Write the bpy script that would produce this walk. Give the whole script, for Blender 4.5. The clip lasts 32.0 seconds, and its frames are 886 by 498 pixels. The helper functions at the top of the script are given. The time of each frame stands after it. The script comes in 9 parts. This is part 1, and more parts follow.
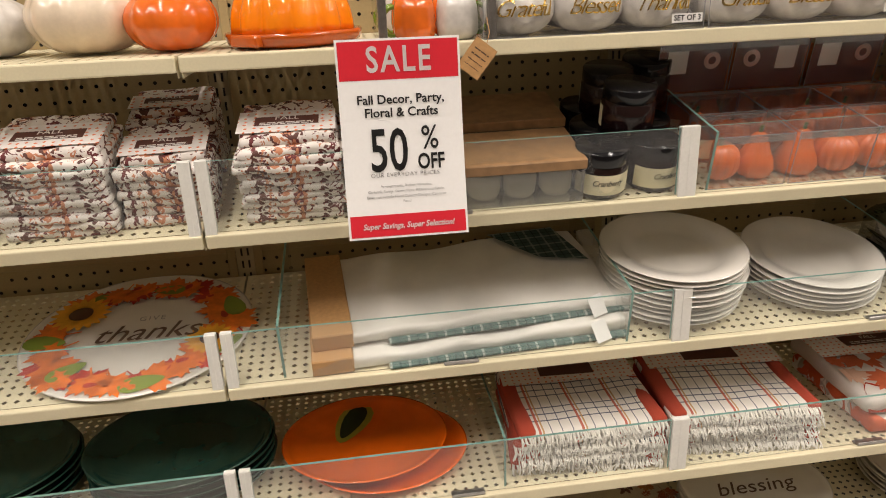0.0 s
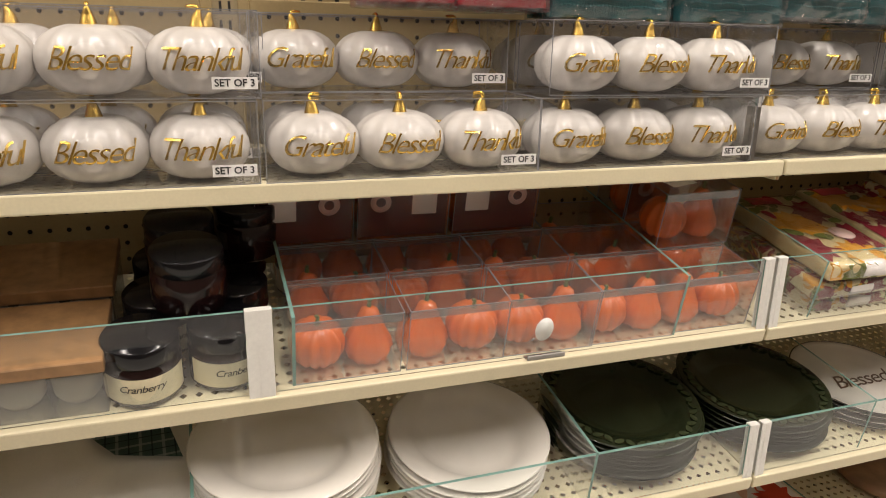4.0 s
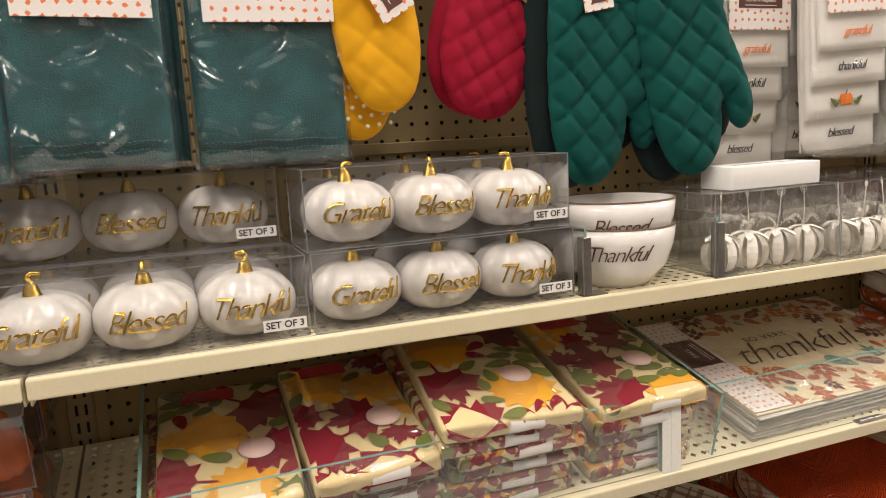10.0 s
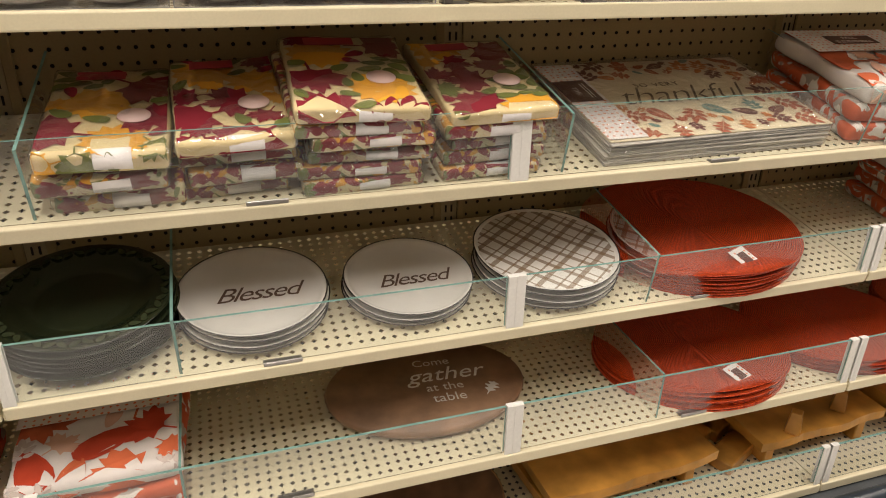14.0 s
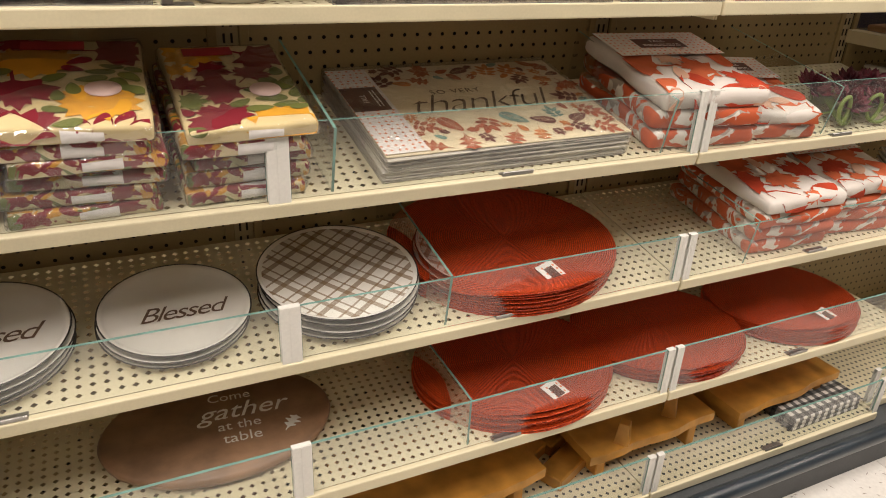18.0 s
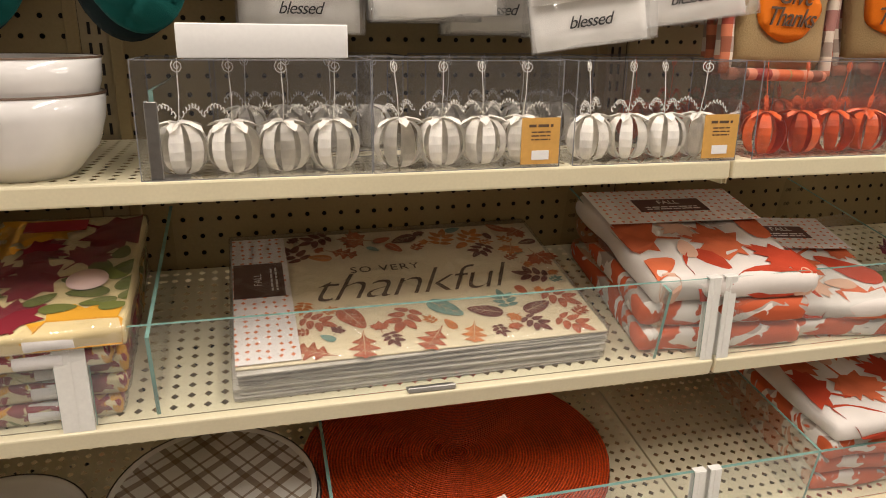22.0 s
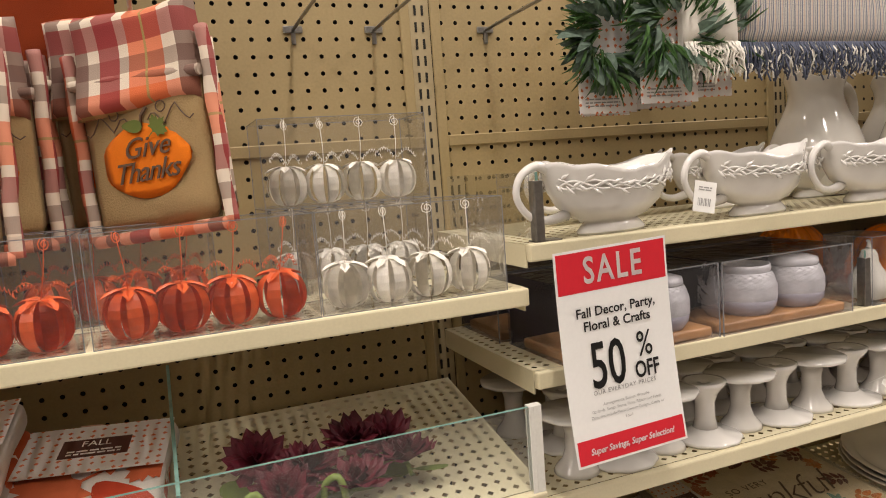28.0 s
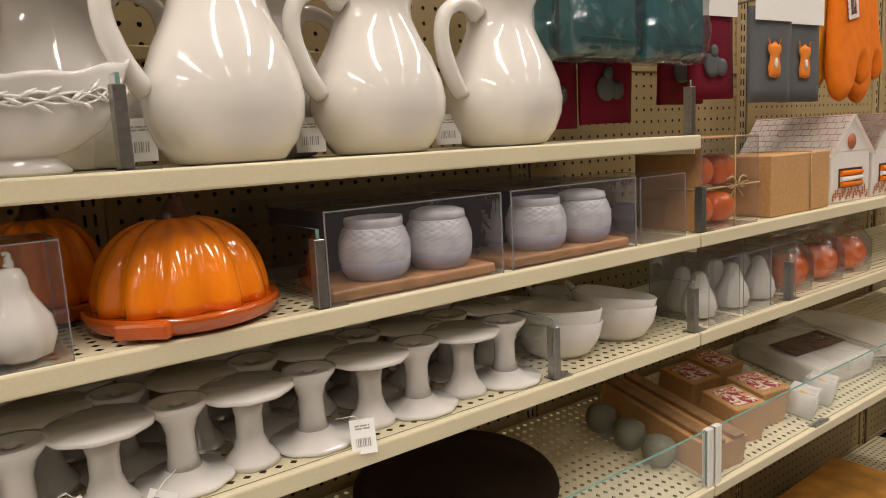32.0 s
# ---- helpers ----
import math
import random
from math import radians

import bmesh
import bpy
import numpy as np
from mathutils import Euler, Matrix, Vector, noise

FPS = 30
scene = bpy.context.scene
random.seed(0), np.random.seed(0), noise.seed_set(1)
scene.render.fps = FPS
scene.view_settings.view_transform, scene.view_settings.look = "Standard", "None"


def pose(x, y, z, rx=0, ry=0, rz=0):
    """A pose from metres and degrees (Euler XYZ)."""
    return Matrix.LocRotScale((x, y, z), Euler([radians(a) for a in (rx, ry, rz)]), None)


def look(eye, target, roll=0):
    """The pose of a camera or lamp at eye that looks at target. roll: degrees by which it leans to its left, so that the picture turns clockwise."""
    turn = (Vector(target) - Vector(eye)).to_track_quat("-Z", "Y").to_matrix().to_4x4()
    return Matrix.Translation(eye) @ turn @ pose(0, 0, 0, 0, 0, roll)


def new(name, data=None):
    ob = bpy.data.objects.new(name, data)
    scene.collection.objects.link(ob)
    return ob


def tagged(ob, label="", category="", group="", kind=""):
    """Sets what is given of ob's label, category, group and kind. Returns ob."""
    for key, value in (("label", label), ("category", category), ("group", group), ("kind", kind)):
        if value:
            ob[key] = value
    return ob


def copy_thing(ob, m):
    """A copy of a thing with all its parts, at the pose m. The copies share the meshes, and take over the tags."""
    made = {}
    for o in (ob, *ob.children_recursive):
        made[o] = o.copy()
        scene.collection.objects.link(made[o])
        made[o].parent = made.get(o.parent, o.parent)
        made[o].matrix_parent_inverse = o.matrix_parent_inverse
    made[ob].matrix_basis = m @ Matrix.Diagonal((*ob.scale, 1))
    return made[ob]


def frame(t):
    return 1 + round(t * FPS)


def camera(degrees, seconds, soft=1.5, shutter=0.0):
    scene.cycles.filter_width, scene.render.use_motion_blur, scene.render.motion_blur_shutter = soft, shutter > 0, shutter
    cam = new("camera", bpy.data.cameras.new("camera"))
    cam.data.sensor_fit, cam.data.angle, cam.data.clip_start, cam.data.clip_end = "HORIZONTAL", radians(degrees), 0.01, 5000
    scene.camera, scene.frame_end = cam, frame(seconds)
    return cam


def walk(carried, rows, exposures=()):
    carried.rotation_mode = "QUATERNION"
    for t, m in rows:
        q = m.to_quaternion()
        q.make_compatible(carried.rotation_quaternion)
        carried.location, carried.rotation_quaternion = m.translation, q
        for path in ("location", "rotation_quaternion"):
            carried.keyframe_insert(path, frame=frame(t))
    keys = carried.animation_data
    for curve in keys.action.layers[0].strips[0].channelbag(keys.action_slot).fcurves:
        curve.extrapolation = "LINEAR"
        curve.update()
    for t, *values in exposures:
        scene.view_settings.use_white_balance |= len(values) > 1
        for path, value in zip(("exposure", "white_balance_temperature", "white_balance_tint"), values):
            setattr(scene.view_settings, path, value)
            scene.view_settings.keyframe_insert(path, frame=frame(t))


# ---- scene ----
cam = camera(64.1, 32.0, soft=1.0)
PATH = [
    (0, (0.222, -1.019, 1.189), (0.453, 0.839, 0.486), -2.5),
    (0.5, (0.254, -0.96, 1.203), (0.595, 0.904, 0.562), -1.9),
    (1, (0.288, -0.874, 1.218), (0.862, 0.94, 0.6), -1.4),
    (1.5, (0.37, -0.868, 1.232), (1.03, 0.93, 0.655), -1.2),
    (2, (0.487, -0.899, 1.213), (1.132, 0.915, 0.671), 0.4),
    (2.5, (0.557, -0.915, 1.226), (1.163, 0.928, 0.741), 0.6),
    (4.5, (0.705, -0.736, 1.28), (1.373, 1.053, 0.687), 1.5),
    (5, (0.731, -0.719, 1.29), (1.47, 1.049, 0.716), 0.9),
    (5.5, (0.82, -0.75, 1.308), (1.532, 1.069, 0.878), -2.6),
    (6, (0.956, -0.809, 1.317), (1.577, 1.061, 0.97), -1.0),
    (6.5, (1.044, -0.833, 1.309), (1.641, 1.045, 0.971), -2.5),
    (7, (1.134, -0.771, 1.3), (1.832, 1.067, 0.93), -1.6),
    (7.5, (1.197, -0.716, 1.298), (1.936, 1.103, 0.918), -1.7),
    (8, (1.265, -0.713, 1.298), (1.959, 1.123, 0.917), -1.7),
    (8.5, (1.379, -0.746, 1.307), (1.996, 1.119, 0.931), -1.2),
    (9, (1.457, -0.788, 1.308), (2.034, 1.092, 0.943), -1.7),
    (9.5, (1.525, -0.802, 1.31), (2.107, 1.077, 0.944), -2.6),
    (10, (1.621, -0.747, 1.318), (2.299, 1.108, 1.006), -3.0),
    (10.5, (1.72, -0.702, 1.361), (2.47, 1.139, 1.145), -2.7),
    (11, (1.832, -0.744, 1.395), (2.571, 1.112, 1.3), -1.5),
    (11.5, (1.913, -0.807, 1.402), (2.597, 1.073, 1.385), -1.2),
    (12, (1.934, -0.83, 1.372), (2.582, 1.062, 1.34), -1.4),
    (12.5, (1.9, -0.846, 1.319), (2.54, 1.023, 1.008), -1.0),
    (13, (1.827, -0.884, 1.248), (2.444, 0.911, 0.616), -0.1),
    (13.5, (1.774, -0.905, 1.227), (2.373, 0.842, 0.459), 1.2),
    (14, (1.773, -0.928, 1.219), (2.347, 0.787, 0.364), 1.3),
    (14.5, (1.771, -0.932, 1.199), (2.331, 0.751, 0.275), 1.4),
    (16.5, (1.76, -0.905, 1.2), (2.344, 0.661, 0.101), 2.2),
    (17, (1.782, -0.902, 1.198), (2.416, 0.659, 0.121), 1.8),
    (17.5, (1.872, -0.89, 1.193), (2.589, 0.663, 0.157), 1.8),
    (18, (2.006, -0.896, 1.227), (2.803, 0.72, 0.359), 2.9),
    (18.5, (2.098, -0.917, 1.235), (2.901, 0.742, 0.459), 1.7),
    (19, (2.164, -0.86, 1.234), (2.951, 0.764, 0.373), 0.9),
    (19.5, (2.245, -0.752, 1.264), (3.104, 0.914, 0.566), 1.8),
    (20, (2.274, -0.694, 1.267), (3.17, 1.0, 0.693), 1.3),
    (20.5, (2.307, -0.684, 1.258), (3.091, 1.061, 0.676), 0.6),
    (21, (2.369, -0.703, 1.245), (2.962, 1.107, 0.636), 1.1),
    (21.5, (2.387, -0.711, 1.242), (2.86, 1.131, 0.62), 0.8),
    (22, (2.386, -0.718, 1.252), (2.875, 1.131, 0.667), 0.7),
    (22.5, (2.389, -0.728, 1.26), (2.948, 1.115, 0.721), 0.6),
    (23, (2.405, -0.74, 1.281), (3.067, 1.09, 0.818), 0.0),
    (23.5, (2.471, -0.758, 1.295), (3.216, 1.055, 0.899), -0.4),
    (24, (2.533, -0.786, 1.299), (3.266, 1.039, 0.936), -0.8),
    (24.5, (2.592, -0.785, 1.299), (3.381, 1.022, 0.962), -0.8),
    (25, (2.721, -0.71, 1.299), (3.704, 1.002, 0.98), 0.1),
    (25.5, (2.829, -0.647, 1.314), (3.984, 0.961, 1.029), -0.9),
    (27.5, (3.215, -0.75, 1.269), (3.896, 1.12, 1.078), -3.7),
    (28, (3.257, -0.748, 1.26), (3.983, 1.103, 1.038), -4.3),
    (28.5, (3.36, -0.671, 1.246), (4.277, 1.087, 0.983), -3.3),
    (29, (3.464, -0.6, 1.249), (4.545, 1.062, 0.989), -2.8),
    (29.5, (3.592, -0.618, 1.239), (4.635, 1.07, 0.988), -3.0),
    (30, (3.748, -0.69, 1.234), (4.697, 1.056, 1.002), -3.0),
    (30.5, (3.844, -0.714, 1.214), (4.833, 1.005, 0.958), -3.8),
    (31, (3.977, -0.656, 1.188), (5.075, 0.995, 0.929), -4.1),
    (31.5, (4.097, -0.603, 1.186), (5.271, 0.992, 0.903), -3.8),
    (32, (4.221, -0.665, 1.176), (5.39, 0.929, 0.873), -3.0),
]
EXPOSURES = [(0, 0.03), (8, 0.1), (10, 0.1), (12, -0.04), (14, 0.08), (18, 0.09), (20, 0.0), (23, -0.02), (25, -0.1), (28, -0.02), (30, -0.1), (31, -0.05), (32, -0.2)]
walk(cam, [(t, look(eye, target, roll)) for t, eye, target, roll in PATH], EXPOSURES)

# ---------------------------------------------------------------- world and lamps
world = bpy.data.worlds.new("store_air")
scene.world = world
world.use_nodes = True
world.node_tree.nodes["Background"].inputs[0].default_value = (0.9, 0.85, 0.75, 1)
world.node_tree.nodes["Background"].inputs[1].default_value = 0.004

BAY = 0.7315
Z1, Z2, Z3, Z4, Z5 = 1.112, 0.862, 0.620, 0.385, 0.128
E1, E2, E3, E4 = 1.164, 1.006, 0.842, 0.585
BACK = 0.300
CEIL = 3.6


def ceiling_lamp(x, y, watts):
    lamp = bpy.data.lights.new("strip_light", "AREA")
    lamp.shape, lamp.size, lamp.size_y = "RECTANGLE", 0.16, 2.4
    lamp.energy, lamp.color = watts, (1.0, 0.90, 0.82)
    ob = new("strip_light", lamp)
    ob.matrix_world = pose(x, y, CEIL - 0.12)
    return ob


for n in range(6):
    for yy, watts in ((-1.0, 62), (-4.2, 10)):
        ceiling_lamp(-2.6 + 2.1 * n, yy, watts)

# ---------------------------------------------------------------- helpers


def obj(name, mesh, parent=None, label="", m=None):
    ob = new(name, mesh)
    if parent is not None:
        ob.parent = parent
    if m is not None:
        ob.matrix_basis = m
    if label:
        ob["label"] = label
    return ob


def mesh_of(name, bm, *mats, smooth=False):
    me = bpy.data.meshes.new(name)
    bm.normal_update()
    bm.to_mesh(me)
    bm.free()
    for mt in mats:
        me.materials.append(mt)
    if smooth:
        me.shade_smooth()
    return me


def part(name, bm, material, parent, label="", m=None, smooth=False):
    mats = material if isinstance(material, (list, tuple)) else (material,)
    return obj(name, mesh_of(name, bm, *mats, smooth=smooth), parent, label, m)


def thing(name, m, label, category, group="", kind=""):
    ob = new(name)
    ob.empty_display_size = 0.02
    ob.matrix_basis = m
    return tagged(ob, label, category, group, kind)


def add_box(bm, x0, y0, z0, x1, y1, z1, bevel=0.0, seg=1, mat=0):
    vs = [bm.verts.new((x, y, z)) for z in (z0, z1) for y in (y0, y1) for x in (x0, x1)]
    fs = []
    for a, b, c, d in ((0, 2, 3, 1), (4, 5, 7, 6), (0, 1, 5, 4), (2, 6, 7, 3), (0, 4, 6, 2), (1, 3, 7, 5)):
        f = bm.faces.new((vs[a], vs[b], vs[c], vs[d]))
        f.material_index = mat
        fs.append(f)
    if bevel > 0:
        es = {e for f in fs for e in f.edges}
        bmesh.ops.bevel(bm, geom=list(es), offset=bevel, segments=seg, affect="EDGES", profile=0.5)
    return vs


def box_bm(x0, y0, z0, x1, y1, z1, bevel=0.0, seg=1):
    bm = bmesh.new()
    add_box(bm, x0, y0, z0, x1, y1, z1, bevel, seg)
    return bm


def lathe(bm, profile, seg=32, sx=1.0, sy=1.0, fn=None, mat=0, c=(0, 0, 0), cap=True):
    """Turn a list of (r, z) round z. fn(angle, r, z) may move a point."""
    rings = []
    for r, z in profile:
        ring = []
        for k in range(seg):
            a = 2 * math.pi * k / seg
            p = (r * math.cos(a) * sx, r * math.sin(a) * sy, z)
            if fn:
                p = fn(a, r, z)
            ring.append(bm.verts.new((p[0] + c[0], p[1] + c[1], p[2] + c[2])))
        rings.append(ring)
    for i in range(len(rings) - 1):
        for k in range(seg):
            f = bm.faces.new((rings[i][k], rings[i][(k + 1) % seg], rings[i + 1][(k + 1) % seg], rings[i + 1][k]))
            f.material_index = mat
            f.smooth = True
    for ring, flip in ((rings[0], True), (rings[-1], False)):
        if cap and profile[0 if flip else -1][0] > 1e-5:
            f = bm.faces.new(ring[::-1] if flip else ring)
            f.material_index = mat
    return rings


def tube(bm, pts, r, seg=8, mat=0, cap=True, taper=None):
    """A round bar along points."""
    pts = [Vector(p) for p in pts]
    if seg >= 8 and 3 < len(pts) < 16:
        ends = [pts[0] * 2 - pts[1]] + pts + [pts[-1] * 2 - pts[-2]]
        fine = []
        for a, b, c, d in zip(ends, ends[1:], ends[2:], ends[3:]):
            for q in range(4):
                s = q / 4
                fine.append(0.5 * (2 * b + (c - a) * s + (2 * a - 5 * b + 4 * c - d) * s ** 2 + (3 * b - a - 3 * c + d) * s ** 3))
        pts = fine + [pts[-1]]
    rings, v = [], None
    for i, p in enumerate(pts):
        d = (pts[min(i + 1, len(pts) - 1)] - pts[max(i - 1, 0)]).normalized()
        if v is None:
            u = d.cross(Vector((0, 0, 1)))
            if u.length < 1e-2:
                u = d.cross(Vector((0, 1, 0)))
            v = u.normalized().cross(d)
        v = (v - d * v.dot(d)).normalized()
        u = d.cross(v)
        rr = r * (taper(i / (len(pts) - 1)) if taper else 1)
        rings.append([bm.verts.new(p + (u * math.cos(2 * math.pi * k / seg) + v * math.sin(2 * math.pi * k / seg)) * rr) for k in range(seg)])
    for i in range(len(rings) - 1):
        for k in range(seg):
            f = bm.faces.new((rings[i][k], rings[i][(k + 1) % seg], rings[i + 1][(k + 1) % seg], rings[i + 1][k]))
            f.material_index = mat
            f.smooth = True
    if cap:
        for ring in (rings[0][::-1], rings[-1]):
            f = bm.faces.new(ring)
            f.material_index = mat


def poly(bm, pts, mat=0):
    f = bm.faces.new([bm.verts.new(p) for p in pts])
    f.material_index = mat
    return f


def text_mesh(words, size, depth=0.0004, shear=0.0, align="CENTER", bold=0.0, space=1.0):
    """Lettering in the built-in font, flat in XY, as a fresh mesh."""
    cu = bpy.data.curves.new("lettering", "FONT")
    cu.body, cu.size, cu.extrude, cu.shear, cu.align_x, cu.align_y = words, size, depth, shear, align, "CENTER"
    cu.offset, cu.space_character, cu.resolution_u = bold, space, 3
    ob = bpy.data.objects.new("lettering", cu)
    scene.collection.objects.link(ob)
    dg = bpy.context.evaluated_depsgraph_get()
    me = bpy.data.meshes.new_from_object(ob.evaluated_get(dg))
    bpy.data.objects.remove(ob)
    bpy.data.curves.remove(cu)
    return me


def lettering(words, size, mat, parent, m, shear=0.0, depth=0.0004, bold=0.0, warp=None, name="lettering", align="CENTER", space=1.0):
    me = text_mesh(words, size, depth, shear, align, bold, space)
    me.materials.clear()
    me.materials.append(mat)
    if warp:
        for v in me.vertices:
            v.co = warp(v.co)
    return obj(name, me, parent, "", m)




# ---------------------------------------------------------------- materials
def mat(name, color, rough=0.5, metal=0.0, grain=0.0, scale=200.0, bump=0.0, spot=0.0, spot_scale=12.0, coat=0.0, vary=0.0, sheen=0.0, trans=0.0, spec=0.5):
    """Principled surface: colour with fine grain, larger stains, a little relief and a change from piece to piece."""
    mt = bpy.data.materials.new(name)
    mt.use_nodes = True
    nt = mt.node_tree
    N, L = nt.nodes, nt.links
    b = N["Principled BSDF"]
    b.inputs["Roughness"].default_value = rough
    b.inputs["Metallic"].default_value = metal
    b.inputs["Coat Weight"].default_value = coat
    b.inputs["Coat Roughness"].default_value = 0.08
    b.inputs["Sheen Weight"].default_value = sheen
    b.inputs["Specular IOR Level"].default_value = spec
    b.inputs["Transmission Weight"].default_value = trans
    b.inputs["Base Color"].default_value = (*color, 1)
    last = None
    co = N.new("ShaderNodeTexCoord")

    def layer(src, amount, sc, detail, prev):
        nz = N.new("ShaderNodeTexNoise")
        nz.inputs["Scale"].default_value, nz.inputs["Detail"].default_value = sc, detail
        L.new(co.outputs["Object"], nz.inputs["Vector"])
        mp = N.new("ShaderNodeMapRange")
        mp.inputs[1].default_value, mp.inputs[2].default_value = 0.3, 0.7
        mp.inputs[3].default_value, mp.inputs[4].default_value = 1 - amount, 1 + amount
        L.new(nz.outputs["Fac"], mp.inputs[0])
        mx = N.new("ShaderNodeMix")
        mx.data_type, mx.blend_type = "RGBA", "MULTIPLY"
        mx.inputs["Factor"].default_value = 1
        if prev is None:
            mx.inputs["A"].default_value = (*color, 1)
        else:
            L.new(prev, mx.inputs["A"])
        L.new(mp.outputs[0], mx.inputs["B"])
        return mx.outputs["Result"], nz

    fine = None
    if grain or bump:
        last, fine = layer(None, grain, scale, 4, last)
    if spot:
        last, _ = layer(None, spot, spot_scale, 3, last)
    if vary:
        oi = N.new("ShaderNodeObjectInfo")
        mp = N.new("ShaderNodeMapRange")
        mp.inputs[3].default_value, mp.inputs[4].default_value = 1 - vary, 1 + vary
        L.new(oi.outputs["Random"], mp.inputs[0])
        mx = N.new("ShaderNodeMix")
        mx.data_type, mx.blend_type = "RGBA", "MULTIPLY"
        mx.inputs["Factor"].default_value = 1
        if last is None:
            mx.inputs["A"].default_value = (*color, 1)
        else:
            L.new(last, mx.inputs["A"])
        L.new(mp.outputs[0], mx.inputs["B"])
        last = mx.outputs["Result"]
    if last is not None:
        L.new(last, b.inputs["Base Color"])
    if bump:
        bp = N.new("ShaderNodeBump")
        bp.inputs["Strength"].default_value, bp.inputs["Distance"].default_value = bump, 0.002
        L.new(fine.outputs["Fac"], bp.inputs["Height"])
        L.new(bp.outputs["Normal"], b.inputs["Normal"])
    return mt


def clear_mat(name, tint, rough, ior=1.45, wrinkle=0.0, scale=30.0, haze=0.0):
    """A thin clear sheet: it lets light through and mirrors by Fresnel. haze mixes in flat white, for frosting and for
    a painted veil of reflections.
    """
    mt = bpy.data.materials.new(name)
    mt.use_nodes = True
    nt = mt.node_tree
    N, L = nt.nodes, nt.links
    N.remove(N["Principled BSDF"])
    out = N["Material Output"]
    tr, gl, fr, mx = N.new("ShaderNodeBsdfTransparent"), N.new("ShaderNodeBsdfGlossy"), N.new("ShaderNodeFresnel"), N.new("ShaderNodeMixShader")
    tr.inputs[0].default_value = (*tint, 1)
    gl.inputs["Roughness"].default_value = rough
    fr.inputs["IOR"].default_value = ior
    if wrinkle:
        co, nz, bp = N.new("ShaderNodeTexCoord"), N.new("ShaderNodeTexNoise"), N.new("ShaderNodeBump")
        nz.inputs["Scale"].default_value, nz.inputs["Detail"].default_value, nz.inputs["Distortion"].default_value = scale, 3, 0.8
        if wrinkle >= 0.9:
            nz.noise_type = "RIDGED_MULTIFRACTAL"
            nz.inputs["Detail"].default_value = 4
        bp.inputs["Strength"].default_value, bp.inputs["Distance"].default_value = wrinkle, 0.01 if wrinkle < 0.9 else 0.02
        L.new(co.outputs["Object"], nz.inputs["Vector"])
        L.new(nz.outputs["Fac"], bp.inputs["Height"])
        L.new(bp.outputs["Normal"], gl.inputs["Normal"])
    cap = N.new("ShaderNodeMath")
    cap.operation = "MINIMUM"
    cap.inputs[1].default_value = 0.42 if wrinkle >= 0.9 else 0.6
    L.new(fr.outputs[0], cap.inputs[0])
    L.new(cap.outputs[0], mx.inputs[0])
    last = tr.outputs[0]
    if haze:
        df, hz = N.new("ShaderNodeBsdfDiffuse"), N.new("ShaderNodeMixShader")
        df.inputs[0].default_value = (0.8, 0.8, 0.8, 1)
        hz.inputs[0].default_value = haze
        L.new(last, hz.inputs[1])
        L.new(df.outputs[0], hz.inputs[2])
        last = hz.outputs[0]
    L.new(last, mx.inputs[1])
    L.new(gl.outputs[0], mx.inputs[2])
    L.new(mx.outputs[0], out.inputs["Surface"])
    return mt


CREAM = mat("cream_enamel", (0.66, 0.595, 0.405), 0.42, grain=0.03, scale=300, spot=0.05, spot_scale=6, vary=0.03)
PEG = mat("pegboard_enamel", (0.335, 0.253, 0.12), 0.55, grain=0.05, scale=250, bump=0.05, spot=0.06, spot_scale=4, vary=0.03)
DARK = mat("dark_gap", (0.02, 0.018, 0.015), 0.9)
UPRIGHT = mat("upright_enamel", (0.42, 0.34, 0.20), 0.5, grain=0.04, spot=0.05)
# The fence haze paints whitish aisle reflections, and some dust, as flat white.
GLASS = clear_mat("fence_glass", (0.93, 0.96, 0.945), 0.02, 1.6, haze=0.06)
GLASS2 = clear_mat("divider_glass", (0.95, 0.975, 0.96), 0.02, 1.3)
GLASS_EDGE = mat("glass_edge", (0.17, 0.30, 0.26), 0.15, grain=0.2, scale=40)
CLIP = mat("white_clip_plastic", (0.72, 0.71, 0.66), 0.4, grain=0.04, spot=0.06)
STEEL = mat("brushed_steel", (0.32, 0.31, 0.29), 0.32, metal=0.9, grain=0.15, scale=120)
# Haze here paints the boxes' greyish reflections and lifts their dark insides.
PLASTIC = clear_mat("clear_box_plastic", (0.955, 0.955, 0.96), 0.05, 1.5, wrinkle=0.16, scale=16, haze=0.026)
PLASTIC_EDGE = mat("box_edge_plastic", (0.22, 0.22, 0.23), 0.2, grain=0.1)
# A little flat haze is painted in for the film's white glare.
FILM = clear_mat("wrinkled_film", (0.95, 0.95, 0.95), 0.07, 1.9, wrinkle=1.0, scale=20, haze=0.025)
NAVY = mat("dark_bumper_vinyl", (0.025, 0.035, 0.045), 0.28, grain=0.15, spot=0.2)
KICK = mat("charcoal_kickplate", (0.05, 0.055, 0.058), 0.5, grain=0.12, spot=0.15)
FILM_THIN = clear_mat("thin_wrinkled_film", (0.97, 0.97, 0.97), 0.07, 1.6, wrinkle=1.0, scale=20, haze=0.03)
FLOOR = mat("vinyl_floor_tile", (0.72, 0.69, 0.64), 0.22, grain=0.05, scale=90, spot=0.06, spot_scale=2.5, vary=0.03)
FLECK = mat("floor_fleck", (0.30, 0.26, 0.22), 0.3, grain=0.2)
PAINT = mat("store_wall_paint", (0.50, 0.46, 0.40), 0.7, grain=0.04, spot=0.06, bump=0.05)
# Dark so that the added aisle wall bounces little light onto the shelves.
LIGHT_BLOCK = mat("light_block_brown", (0.13, 0.10, 0.075), 0.7, grain=0.1, scale=30, spot=0.3, spot_scale=5)
